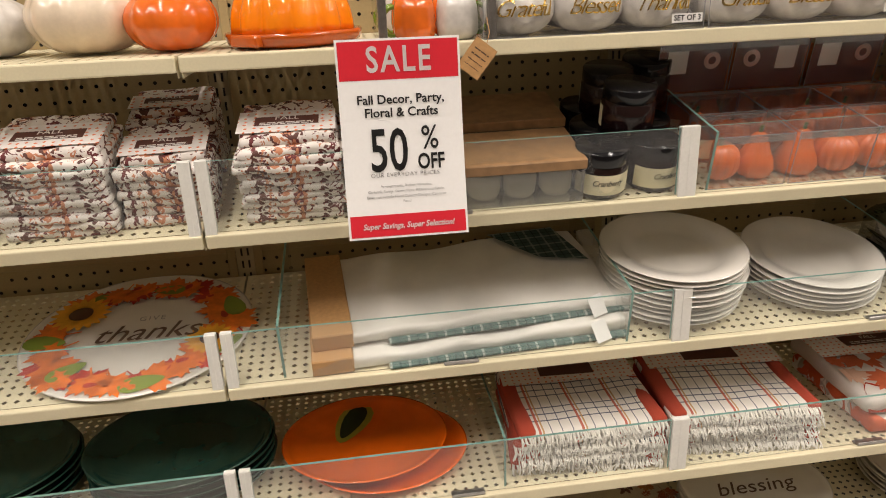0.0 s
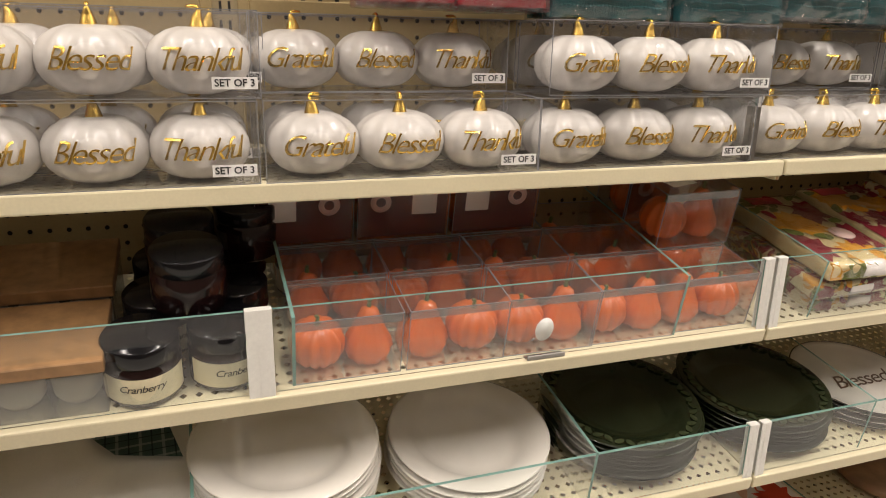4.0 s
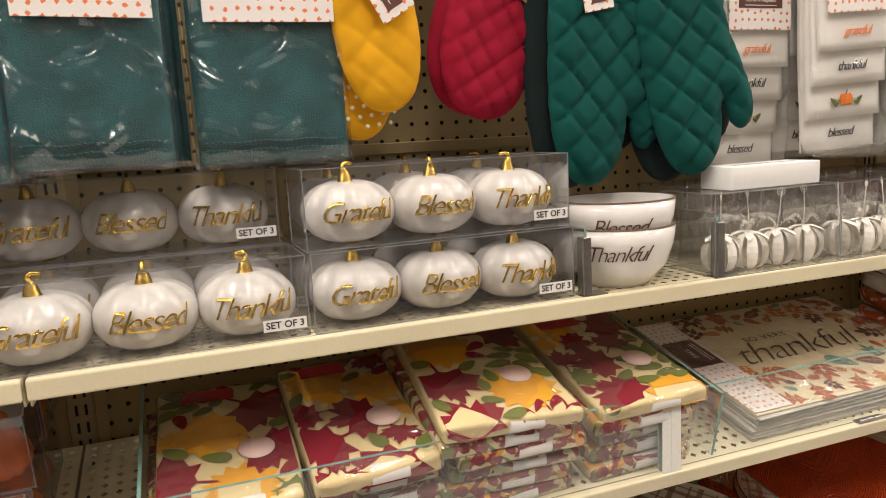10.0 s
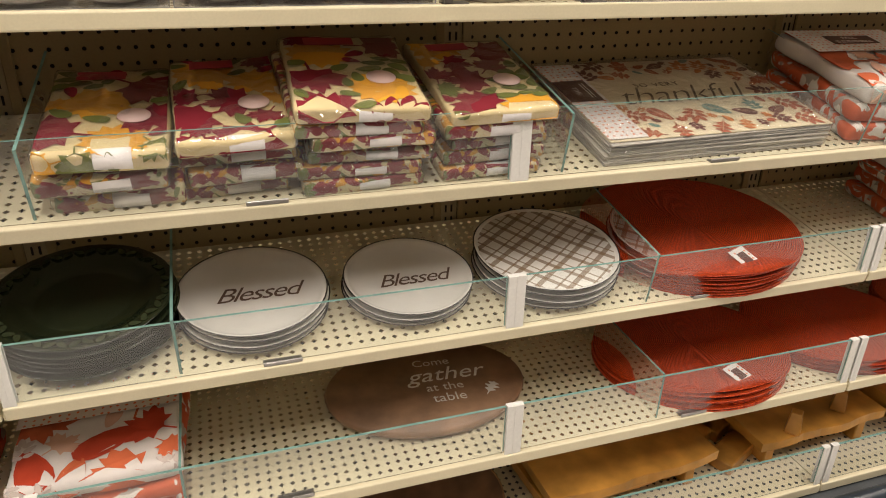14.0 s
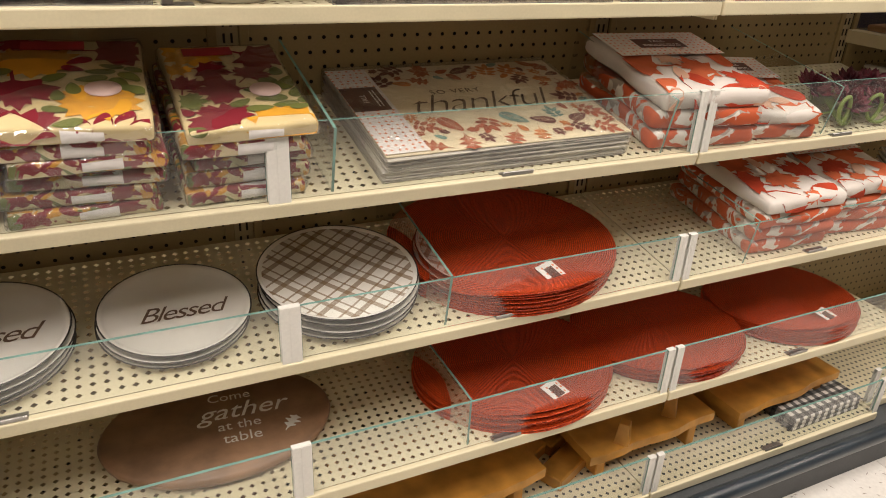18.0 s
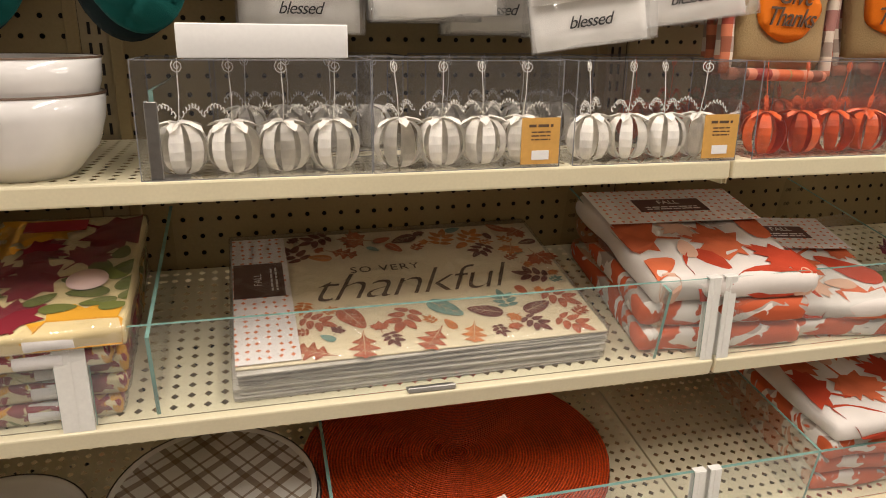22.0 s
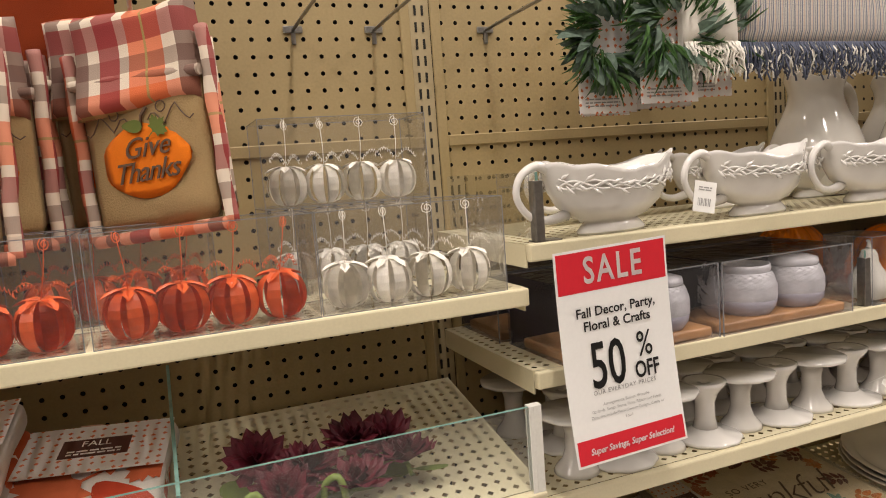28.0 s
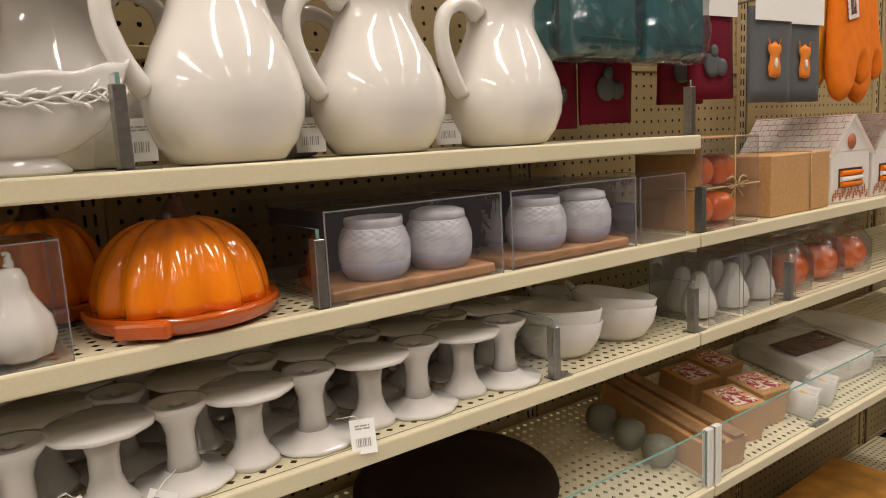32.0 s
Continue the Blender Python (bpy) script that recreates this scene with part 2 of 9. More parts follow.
CEILING = mat("ceiling_tile_white", (0.55, 0.53, 0.50), 0.85, grain=0.06, bump=0.2, scale=80)

# ---------------------------------------------------------------- the shell of the store


def slab(name, x0, y0, z0, x1, y1, z1, material, label, cat):
    ob = obj(name, mesh_of(name, box_bm(x0, y0, z0, x1, y1, z1), material))
    return tagged(ob, label, cat, kind="structure")


slab("floor", -7, -7, -0.1, 12, 3.5, -0.003, FLOOR, "speckled cream vinyl tile floor of a store aisle", "floor")
slab("ceiling", -7, -7, CEIL, 12, 3.5, CEIL + 0.1, CEILING, "plain white store ceiling", "ceiling")
slab("wall_south", -7, -7.1, -0.1, 12, -7, CEIL, PAINT, "plain beige store wall", "wall")
slab("wall_north", -7, 3.5, -0.1, 12, 3.6, CEIL, PAINT, "plain beige store wall", "wall")
# Unseen wall added across the aisle to stop low lamp light.
slab("wall_aisle", -7, -2.3, -0.1, 12, -2.0, 2.15, LIGHT_BLOCK, "unseen dark wall added across the aisle to block low light", "wall")
slab("wall_west", -7.1, -7.1, -0.1, -7, 3.6, CEIL, PAINT, "plain beige store wall", "wall")
slab("wall_east", 12, -7.1, -0.1, 12.1, 3.6, CEIL, PAINT, "plain beige store wall", "wall")


def perforated(name, w, h, px, py, r, k, material, stagger=False):
    """A sheet in XY with a regular grid of real holes of k sides."""
    nx, ny = int(w / px), int(h / py)
    ox, oy = (w - nx * px) / 2, (h - ny * py) / 2
    V, F = [], []

    def quad(a, b, c, d):
        i = len(V)
        V.extend([(*a, 0), (*b, 0), (*c, 0), (*d, 0)])
        F.append((i, i + 1, i + 2, i + 3))

    quad((0, 0), (w, 0), (w, oy), (0, oy))
    quad((0, h - oy), (w, h - oy), (w, h), (0, h))
    quad((0, oy), (ox, oy), (ox, h - oy), (0, h - oy))
    quad((w - ox, oy), (w, oy), (w, h - oy), (w - ox, h - oy))
    ang = [2 * math.pi * (i + (0.5 if k == 8 else 0)) / k for i in range(k)]
    inner = [(r * math.cos(a), r * math.sin(a)) for a in ang]
    outer = []
    for a in ang:
        c, s = math.cos(a), math.sin(a)
        if k == 4:
            q = (c * px / 2, s * py / 2)
        else:
            m_ = max(abs(c), abs(s))
            q = (c / m_ * px / 2, s / m_ * py / 2)
        outer.append(q)
    for j in range(ny):
        for i in range(nx):
            cx, cy = ox + (i + 0.5) * px, oy + (j + 0.5) * py
            b = len(V)
            V.extend((cx + x, cy + y, 0) for x, y in inner)
            V.extend((cx + x, cy + y, 0) for x, y in outer)
            if k == 4:
                corners = [(px / 2, py / 2), (-px / 2, py / 2), (-px / 2, -py / 2), (px / 2, -py / 2)]
                V.extend((cx + x, cy + y, 0) for x, y in corners)
                for q in range(4):
                    n = (q + 1) % 4
                    F.append((b + q, b + 4 + q, b + 8 + q, b + 4 + n, b + n))
            else:
                corners = {0: (px / 2, py / 2), 2: (-px / 2, py / 2), 4: (-px / 2, -py / 2), 6: (px / 2, -py / 2)}
                for q in range(k):
                    n = (q + 1) % k
                    if q in corners:
                        V.append((cx + corners[q][0], cy + corners[q][1], 0))
                        F.append((b + q, b + k + q, len(V) - 1, b + k + n, b + n))
                    else:
                        F.append((b + q, b + k + q, b + k + n, b + n))
    me = bpy.data.meshes.new(name)
    me.from_pydata(V, [], F)
    me.materials.append(material)
    me.update()
    return me


# back panels: one pegboard per bay between slotted uprights
X0, X1 = -2, 10
PEG_MESH = perforated("pegboard", BAY - 0.034, 1.95, 0.0245, 0.0245, 0.0034, 8, PEG)


def upright_mesh():
    bm = bmesh.new()
    add_box(bm, -0.017, 0, 0, 0.017, 0.03, 2.08)
    for z in range(4, 80):
        for sx in (-0.006, 0.006):
            add_box(bm, sx - 0.0018, -0.0012, z * 0.0254, sx + 0.0018, 0.0, z * 0.0254 + 0.015, mat=1)
    return mesh_of("upright", bm, UPRIGHT, DARK)


UP_MESH = upright_mesh()


def rim_mesh():
    w = BAY - 0.034
    bm = bmesh.new()
    for x in (0, w - 0.016):
        add_box(bm, x, -0.004, 0, x + 0.016, 0.002, 1.95, 0.0015)
    for z in (0.0, 0.6, 1.176, 1.93):
        add_box(bm, 0.016, -0.004, z, w - 0.016, 0.002, z + 0.018, 0.0015)
    return mesh_of("panel_rim", bm, PEG)


RIM_MESH = rim_mesh()
back = tagged(obj("wall_gondola_back", mesh_of("wall_gondola_back", box_bm(X0 * BAY, BACK + 0.035, 0, X1 * BAY, BACK + 0.05, 2.08), DARK)), "dark core behind the pegboard of the shelving", "shelf back", kind="structure")
for n in range(X0, X1):
    obj("pegboard", PEG_MESH, back, "", pose(n * BAY + 0.017, BACK, 0.12, 90, 0, 0))
    obj("panel_rim", RIM_MESH, back, "", pose(n * BAY + 0.017, BACK, 0.12))
for n in range(X0, X1 + 1):
    obj("upright", UP_MESH, back, "", pose(n * BAY, BACK + 0.003, 0))

# base: kick plate and rounded bumper along the floor
kick = tagged(obj("baseboard", mesh_of("baseboard", box_bm(X0 * BAY, -0.119, 0, X1 * BAY, BACK, 0.102), KICK)), "charcoal metal kick plate along the shelving base", "kick plate", kind="structure")
bm = bmesh.new()
tube(bm, [(X0 * BAY, -0.122, 0.098), (X1 * BAY, -0.122, 0.098)], 0.019, 16)
part("bumper_rail", bm, NAVY, kick, "dark rounded vinyl bumper")

DECKS = {}


def shelf(x, width, z, front, tilt=0.0, name="shelf"):
    """A steel shelf: perforated deck, folded front lip, side flanges."""
    w = width - 0.004
    key = (round(width, 3), round(front, 3))
    d = BACK - 0.004 - front
    if key not in DECKS:
        deck = perforated("deck", w, d - 0.012, 0.0175, 0.0175, 0.0046, 4, CREAM)
        bm = bmesh.new()
        add_box(bm, 0, 0, -0.022, w, 0.012, 0.0, 0.0025, 2)
        lip = mesh_of("lip", bm, CREAM)
        bm = bmesh.new()
        for xx in (0, w - 0.002):
            add_box(bm, xx, 0.012, -0.03, xx + 0.002, d, -0.001)
        add_box(bm, 0.002, d - 0.002, -0.02, w - 0.002, d, -0.001)
        fl = mesh_of("flange", bm, CREAM)
        DECKS[key] = (deck, lip, fl)
    deck, lip, fl = DECKS[key]
    sh = thing(name, pose(x + 0.002, front, z, tilt), "cream enamelled steel shelf with a perforated deck", "shelf", "gondola shelves", "structure")
    obj("deck", deck, sh, "", pose(0, 0.012, -0.0004))
    obj("lip", lip, sh)
    obj("flange", fl, sh)
    return sh


FENCE = {}


def fence(x, z, front, h=0.105, w=BAY, left=True, right=True):
    """A glass pane along the lip of one bay with two white clips and a ticket holder."""
    key = (round(h, 3), round(w, 3))
    if key not in FENCE:
        bm = bmesh.new()
        a, b = 0.016, w - 0.016
        poly(bm, [(a, 0, 0.004), (b, 0, 0.004), (b, 0, h), (a, 0, h)], 0)
        poly(bm, [(a, 0, h), (b, 0, h), (b, 0.005, h), (a, 0.005, h)], 1)
        poly(bm, [(a, 0, 0.004), (a, 0.005, 0.004), (a, 0.005, h), (a, 0, h)], 1)
        poly(bm, [(b, 0, 0.004), (b, 0.005, 0.004), (b, 0.005, h), (b, 0, h)], 1)
        pane = mesh_of("pane", bm, GLASS, GLASS_EDGE)
        bm = bmesh.new()
        add_box(bm, 0, -0.003, 0, 0.017, -0.0008, h + 0.002, 0.0008)
        add_box(bm, 0, 0.0062, 0, 0.017, 0.008, h + 0.002, 0.0006)
        add_box(bm, 0, -0.0008, h + 0.0004, 0.017, 0.0062, h + 0.002)
        add_box(bm, 0.006, -0.0036, 0.004, 0.0085, -0.003, h)
        clip = mesh_of("clip", bm, CLIP)
        bm = bmesh.new()
        add_box(bm, -0.028, -0.004, 0.001, 0.028, -0.0012, 0.0075, 0.001)
        add_box(bm, -0.028, 0.001, 0.001, 0.028, 0.012, 0.003)
        hold = mesh_of("ticket_holder", bm, STEEL)
        bm = bmesh.new()
        add_box(bm, -0.015, -0.003, 0, 0.015, -0.0008, h + 0.002, 0.0008)
        add_box(bm, -0.015, 0.0062, 0, 0.015, 0.008, h + 0.002, 0.0006)
        add_box(bm, -0.015, -0.0008, h + 0.0004, 0.015, 0.0062, h + 0.002)
        add_box(bm, -0.0012, -0.0038, 0.003, 0.0012, -0.003, h)
        wide = mesh_of("clip", bm, CLIP)
        FENCE[key] = (pane, clip, hold, wide)
    pane, clip, hold, wide = FENCE[key]
    fe = thing("glass_fence", pose(x, front + 0.006, z), "clear glass shelf fence with white clips", "glass fence", "glass fences along the shelf lips")
    p = obj("pane", pane, fe, "clear glass with green edges")
    p.visible_shadow = False
    if left:
        obj("clip", clip, fe, "white plastic clip", pose(0.003, 0, 0))
    if right:
        obj("clip", clip, fe, "white plastic clip", pose(w - 0.02, 0, 0))
    else:
        obj("clip", wide, fe, "wide white plastic clip over the joint of two panes", pose(w, 0, 0))
    obj("ticket_holder", hold, fe, "small grey metal ticket holder", pose(w / 2, 0, 0))
    return fe


DIV = {}


def divider(m, d, h=0.1, steel=False):
    """A glass pane from the lip to the back, standing on a shelf."""
    key = (round(h, 3), round(d, 3))
    if key not in DIV:
        bm = bmesh.new()
        poly(bm, [(0, 0, 0.002), (0, d, 0.002), (0, d, h), (0, 0, h)], 0)
        poly(bm, [(0, 0, h), (0, d, h), (0.004, d, h), (0.004, 0, h)], 1)
        poly(bm, [(0, 0, 0.002), (0.004, 0, 0.002), (0.004, 0, h), (0, 0, h)], 1)
        DIV[key] = mesh_of("pane", bm, GLASS2, GLASS_EDGE)
    dv = thing("glass_divider", m, "clear glass shelf divider", "glass divider", "glass dividers")
    p = obj("pane", DIV[key], dv, "clear glass with green edges")
    p.visible_shadow = False
    if steel:
        bm = bmesh.new()
        add_box(bm, -0.005, -0.006, 0, 0.007, -0.002, h * 0.88, 0.0008)
        add_box(bm, -0.005, -0.006, 0, 0.03, 0.016, 0.002)
        add_box(bm, -0.005, -0.002, 0.0, -0.003, 0.008, h * 0.88)
        part("bracket", bm, STEEL, dv, "steel end bracket")
    return dv


FR = {1: -0.005, 2: -0.022, 3: -0.043, 4: -0.072, 5: -0.084}
ZZ = {1: Z1, 2: Z2, 3: Z3, 4: Z4, 5: Z5}
TILT = {1: 0.0, 2: 12.0, 3: 9.0, 4: 1.0, 5: 0.0}
EX, FX = 5 * BAY, 5.22
EFR = {1: -0.006, 2: -0.006, 3: -0.006, 4: -0.035, 5: -0.05}
EZ = {1: E1, 2: E2, 3: E3, 4: E4, 5: Z5}


def on(k, x, y, rz=0.0, dz=0.0, rx=0.0, ry=0.0):
    """A pose on shelf k of the sloped sections: x along the shelf, y behind its lip."""
    return pose(0, FR[k], ZZ[k], TILT[k]) @ pose(x, y, dz, rx, ry, rz)


def on4(x, y, rz=0.0, dz=0.0):
    """A pose on the sloped lower shelf past the step."""
    return pose(0, EFR[4], EZ[4], 9) @ pose(x, y, dz, 0, 0, rz)


def one(k, x, y, rz=0.0, dz=0.0, rx=0.0, ry=0.0):
    """The same on the level shelves past the step."""
    return pose(x, EFR[k] + y, EZ[k] + dz, rx, ry, rz)


for x, bays in ((-2 * BAY, 2), (0, 2), (2 * BAY, 2), (4 * BAY, 1)):
    for k in range(1, 6):
        shelf(x, bays * BAY, ZZ[k], FR[k], TILT[k])
        if k > 1:
            for q in range(bays):
                fence(x + q * BAY, ZZ[k], FR[k], {2: 0.108, 3: 0.092, 4: 0.10, 5: 0.10}[k], BAY, q == 0, q == bays - 1)
for k in range(1, 6):
    shelf(EX, FX - EX, EZ[k], EFR[k], 9.0 if k == 4 else 0.0)
    if k > 1:
        shelf(FX, 2 * BAY, EZ[k], EFR[k], 9.0 if k == 4 else 0.0)
    if k > 3:
        for q in range(2):
            fence(EX + q * (FX - EX) / 2, EZ[k], EFR[k], 0.10, (FX - EX) / 2, q == 0, q == 1)
            fence(FX + q * BAY, EZ[k], EFR[k], 0.10, BAY, q == 0, q == 1)
for x, k in ((0.767, 2), (1.302, 2), (1.547, 2), (2.267, 2), (2.845, 2), (3.24, 2), (0.087, 3), (0.641, 3), (1.172, 3), (1.686, 3), (2.442, 3), (0.428, 4), (1.666, 4), (2.484, 4), (3.09, 3)):
    divider(on(k, x, 0.014), BACK - 0.02 - FR[k])
for x, k in ((0.278, 1), (0.432, 1), (1.405, 1), (2.083, 1), (2.29, 1)):
    divider(on(k, x, 0.012), BACK - 0.02, 0.085, True)
for x, k in ((3.678, 1), (4.371, 1), (5.205, 1), (4.235, 2), (4.549, 2), (5.235, 2), (4.893, 3), (5.215, 3), (5.52, 3)):
    divider(one(k, x, 0.012), BACK - 0.02, 0.085, True)

# ---------------------------------------------------------------- materials of the goods
CERAMIC = mat("white_glazed_ceramic", (0.71, 0.685, 0.65), 0.10, grain=0.03, scale=40, spot=0.06, coat=0.5, vary=0.03)
CREAMCER = mat("cream_glazed_ceramic", (0.72, 0.69, 0.635), 0.09, grain=0.02, scale=30, spot=0.04, coat=0.4, vary=0.03)
PEARL = mat("white_pearl_glaze", (0.57, 0.54, 0.50), 0.32, grain=0.05, scale=90, bump=0.12, spot=0.09, spot_scale=45, coat=0.4, vary=0.02)
GOLD = mat("gold_foil", (0.70, 0.46, 0.10), 0.25, metal=0.95, grain=0.2, scale=60)
STICKER = mat("white_sticker", (0.82, 0.81, 0.78), 0.5, grain=0.02)
INK = mat("black_ink", (0.015, 0.014, 0.013), 0.6)
BROWNINK = mat("brown_ink", (0.10, 0.055, 0.03), 0.6)
GREYINK = mat("grey_ink", (0.30, 0.29, 0.28), 0.6)
WHITEINK = mat("white_ink", (0.8, 0.78, 0.74), 0.6)
ORINK = mat("orange_ink", (0.78, 0.22, 0.05), 0.6)
LABELBROWN = mat("brown_label_card", (0.10, 0.035, 0.025), 0.5, grain=0.05)
KRAFT = mat("kraft_card", (0.50, 0.28, 0.11), 0.7, grain=0.1, scale=150, spot=0.05)
ORANGECARD = mat("orange_card", (0.62, 0.34, 0.08), 0.6, grain=0.05)
TIN_W = mat("whitewashed_tin", (0.86, 0.82, 0.74), 0.8, grain=0.12, scale=90, spot=0.1, spot_scale=40, bump=0.1)
TIN_O = mat("orange_painted_tin", (0.72, 0.12, 0.025), 0.4, grain=0.15, scale=90, spot=0.12, spot_scale=40, bump=0.1)
RED = mat("sale_red", (0.62, 0.02, 0.035), 0.35, grain=0.02)
PAPER = mat("sign_paper", (0.80, 0.79, 0.77), 0.4, grain=0.015)
BLACKINT = mat("black_plastic", (0.006, 0.006, 0.007), 0.14, grain=0.1, spec=0.35)


def cloth(name, color, weave=900, bump=0.35, spot=0.08, vary=0.0, rough=0.9, sheen=0.02):
    return mat(name, color, rough, grain=0.045, scale=weave, bump=bump, spot=spot, spot_scale=14, vary=vary, sheen=sheen, spec=0.15)


TEAL = mat("teal_linen", (0.016, 0.098, 0.108), 0.9, grain=0.3, scale=520, bump=0.8, spot=0.3, spot_scale=22, vary=0.10, spec=0.15)
PINK = mat("coral_red_linen", (0.42, 0.036, 0.046), 0.9, grain=0.22, scale=520, bump=0.8, spot=0.22, spot_scale=22, vary=0.08, spec=0.15)
MUSTARD = cloth("mustard_cloth", (0.72, 0.36, 0.012), vary=0.0)
CRIMSON = cloth("crimson_cloth", (0.30, 0.008, 0.028))
GREENC = cloth("emerald_cloth", (0.004, 0.068, 0.058))
WHITEC = cloth("white_cloth", (0.82, 0.79, 0.73), vary=0.04)
BLUEC = cloth("blue_cloth", (0.012, 0.06, 0.19))
BURLAP = cloth("burlap_cloth", (0.36, 0.25, 0.12), weave=500, bump=0.6)
ORFELT = cloth("orange_felt", (0.78, 0.19, 0.012))
GREENFELT = cloth("leaf_green_felt", (0.13, 0.16, 0.04))
GREYC = cloth("grey_cloth", (0.11, 0.115, 0.12))
MAROON = cloth("maroon_cloth", (0.16, 0.01, 0.025))
RUSTC = cloth("rust_cloth", (0.21, 0.032, 0.007))


def print_mat(name, base, colors, scale=30.0, cover=0.5, rough=0.8, warp=0.5, gloss=0.0):
    """Printed cloth: scattered ragged motifs in several colours on a ground."""
    mt = bpy.data.materials.new(name)
    mt.use_nodes = True
    N, L = mt.node_tree.nodes, mt.node_tree.links
    b = N["Principled BSDF"]
    b.inputs["Roughness"].default_value = rough
    b.inputs["Coat Weight"].default_value = gloss
    co = N.new("ShaderNodeTexCoord")
    last = None
    for n, c in enumerate(colors):
        mp = N.new("ShaderNodeMapping")
        mp.inputs["Location"].default_value = (n * 3.7, n * 1.9, n * 2.3)
        L.new(co.outputs["Object"], mp.inputs["Vector"])
        nz = N.new("ShaderNodeTexNoise")
        nz.inputs["Scale"].default_value, nz.inputs["Detail"].default_value = scale, 2.5
        nz.inputs["Distortion"].default_value = warp
        L.new(mp.outputs[0], nz.inputs["Vector"])
        cr = N.new("ShaderNodeMapRange")
        cut = 0.66 - 0.26 * cover
        cr.inputs[1].default_value, cr.inputs[2].default_value = cut, cut + 0.015
        L.new(nz.outputs["Fac"], cr.inputs[0])
        mx = N.new("ShaderNodeMix")
        mx.data_type = "RGBA"
        L.new(cr.outputs[0], mx.inputs["Factor"])
        if last is None:
            mx.inputs["A"].default_value = (*base, 1)
        else:
            L.new(last, mx.inputs["A"])
        mx.inputs["B"].default_value = (*c, 1)
        last = mx.outputs["Result"]
    L.new(last, b.inputs["Base Color"])
    nz = N.new("ShaderNodeTexNoise")
    nz.inputs["Scale"].default_value = 700
    L.new(co.outputs["Object"], nz.inputs["Vector"])
    bp = N.new("ShaderNodeBump")
    bp.inputs["Strength"].default_value, bp.inputs["Distance"].default_value = 0.25, 0.002
    L.new(nz.outputs["Fac"], bp.inputs["Height"])
    L.new(bp.outputs["Normal"], b.inputs["Normal"])
    return mt


def stripe_mat(name, base, stripes, period, rough=0.85, axes="xy"):
    """Woven check: stripes of (axis, start, width, colour, strength) in metres, repeated at the period."""
    mt = bpy.data.materials.new(name)
    mt.use_nodes = True
    N, L = mt.node_tree.nodes, mt.node_tree.links
    b = N["Principled BSDF"]
    b.inputs["Roughness"].default_value = rough
    co, sp = N.new("ShaderNodeTexCoord"), N.new("ShaderNodeSeparateXYZ")
    L.new(co.outputs["Object"], sp.inputs[0])
    last = None
    for ax, start, width, col, strength in stripes:
        md = N.new("ShaderNodeMath")
        md.operation = "FLOORED_MODULO"
        md.inputs[1].default_value = period
        L.new(sp.outputs["XYZ".index(ax.upper())], md.inputs[0])
        lo, hi, an = N.new("ShaderNodeMath"), N.new("ShaderNodeMath"), N.new("ShaderNodeMath")
        lo.operation, hi.operation, an.operation = "GREATER_THAN", "LESS_THAN", "MULTIPLY"
        lo.inputs[1].default_value, hi.inputs[1].default_value = start, start + width
        L.new(md.outputs[0], lo.inputs[0])
        L.new(md.outputs[0], hi.inputs[0])
        L.new(lo.outputs[0], an.inputs[0])
        L.new(hi.outputs[0], an.inputs[1])
        st = N.new("ShaderNodeMath")
        st.operation = "MULTIPLY"
        st.inputs[1].default_value = strength
        L.new(an.outputs[0], st.inputs[0])
        mx = N.new("ShaderNodeMix")
        mx.data_type = "RGBA"
        L.new(st.outputs[0], mx.inputs["Factor"])
        if last is None:
            mx.inputs["A"].default_value = (*base, 1)
        else:
            L.new(last, mx.inputs["A"])
        mx.inputs["B"].default_value = (*col, 1)
        last = mx.outputs["Result"]
    L.new(last, b.inputs["Base Color"])
    nz, bp = N.new("ShaderNodeTexNoise"), N.new("ShaderNodeBump")
    nz.inputs["Scale"].default_value = 800
    L.new(co.outputs["Object"], nz.inputs["Vector"])
    bp.inputs["Strength"].default_value, bp.inputs["Distance"].default_value = 0.3, 0.002
    L.new(nz.outputs["Fac"], bp.inputs["Height"])
    L.new(bp.outputs["Normal"], b.inputs["Normal"])
    return mt


def dot_mat(name, base, dot, scale, rough=0.5):
    """Card printed with an even scatter of small leaf spots."""
    mt = bpy.data.materials.new(name)
    mt.use_nodes = True
    N, L = mt.node_tree.nodes, mt.node_tree.links
    b = N["Principled BSDF"]
    b.inputs["Roughness"].default_value = rough
    co, vo, cut, mx, nz, ad = N.new("ShaderNodeTexCoord"), N.new("ShaderNodeTexVoronoi"), N.new("ShaderNodeMapRange"), N.new("ShaderNodeMix"), N.new("ShaderNodeTexNoise"), N.new("ShaderNodeMath")
    vo.voronoi_dimensions = "2D"
    vo.distance = "MANHATTAN"
    vo.inputs["Scale"].default_value, vo.inputs["Randomness"].default_value = scale, 0.35
    L.new(co.outputs["Object"], vo.inputs["Vector"])
    nz.inputs["Scale"].default_value = scale * 5
    L.new(co.outputs["Object"], nz.inputs["Vector"])
    ad.operation = "MULTIPLY_ADD"
    ad.inputs[1].default_value = 0.35
    L.new(nz.outputs["Fac"], ad.inputs[0])
    L.new(vo.outputs["Distance"], ad.inputs[2])
    cut.inputs[1].default_value, cut.inputs[2].default_value = 0.425, 0.395
    L.new(ad.outputs[0], cut.inputs[0])
    mx.data_type = "RGBA"
    mx.inputs["A"].default_value, mx.inputs["B"].default_value = (*base, 1), (*dot, 1)
    L.new(cut.outputs[0], mx.inputs["Factor"])
    L.new(mx.outputs["Result"], b.inputs["Base Color"])
    return mt


DOTCARD = dot_mat("spotted_card", (0.78, 0.74, 0.71), (0.74, 0.20, 0.07), 82)


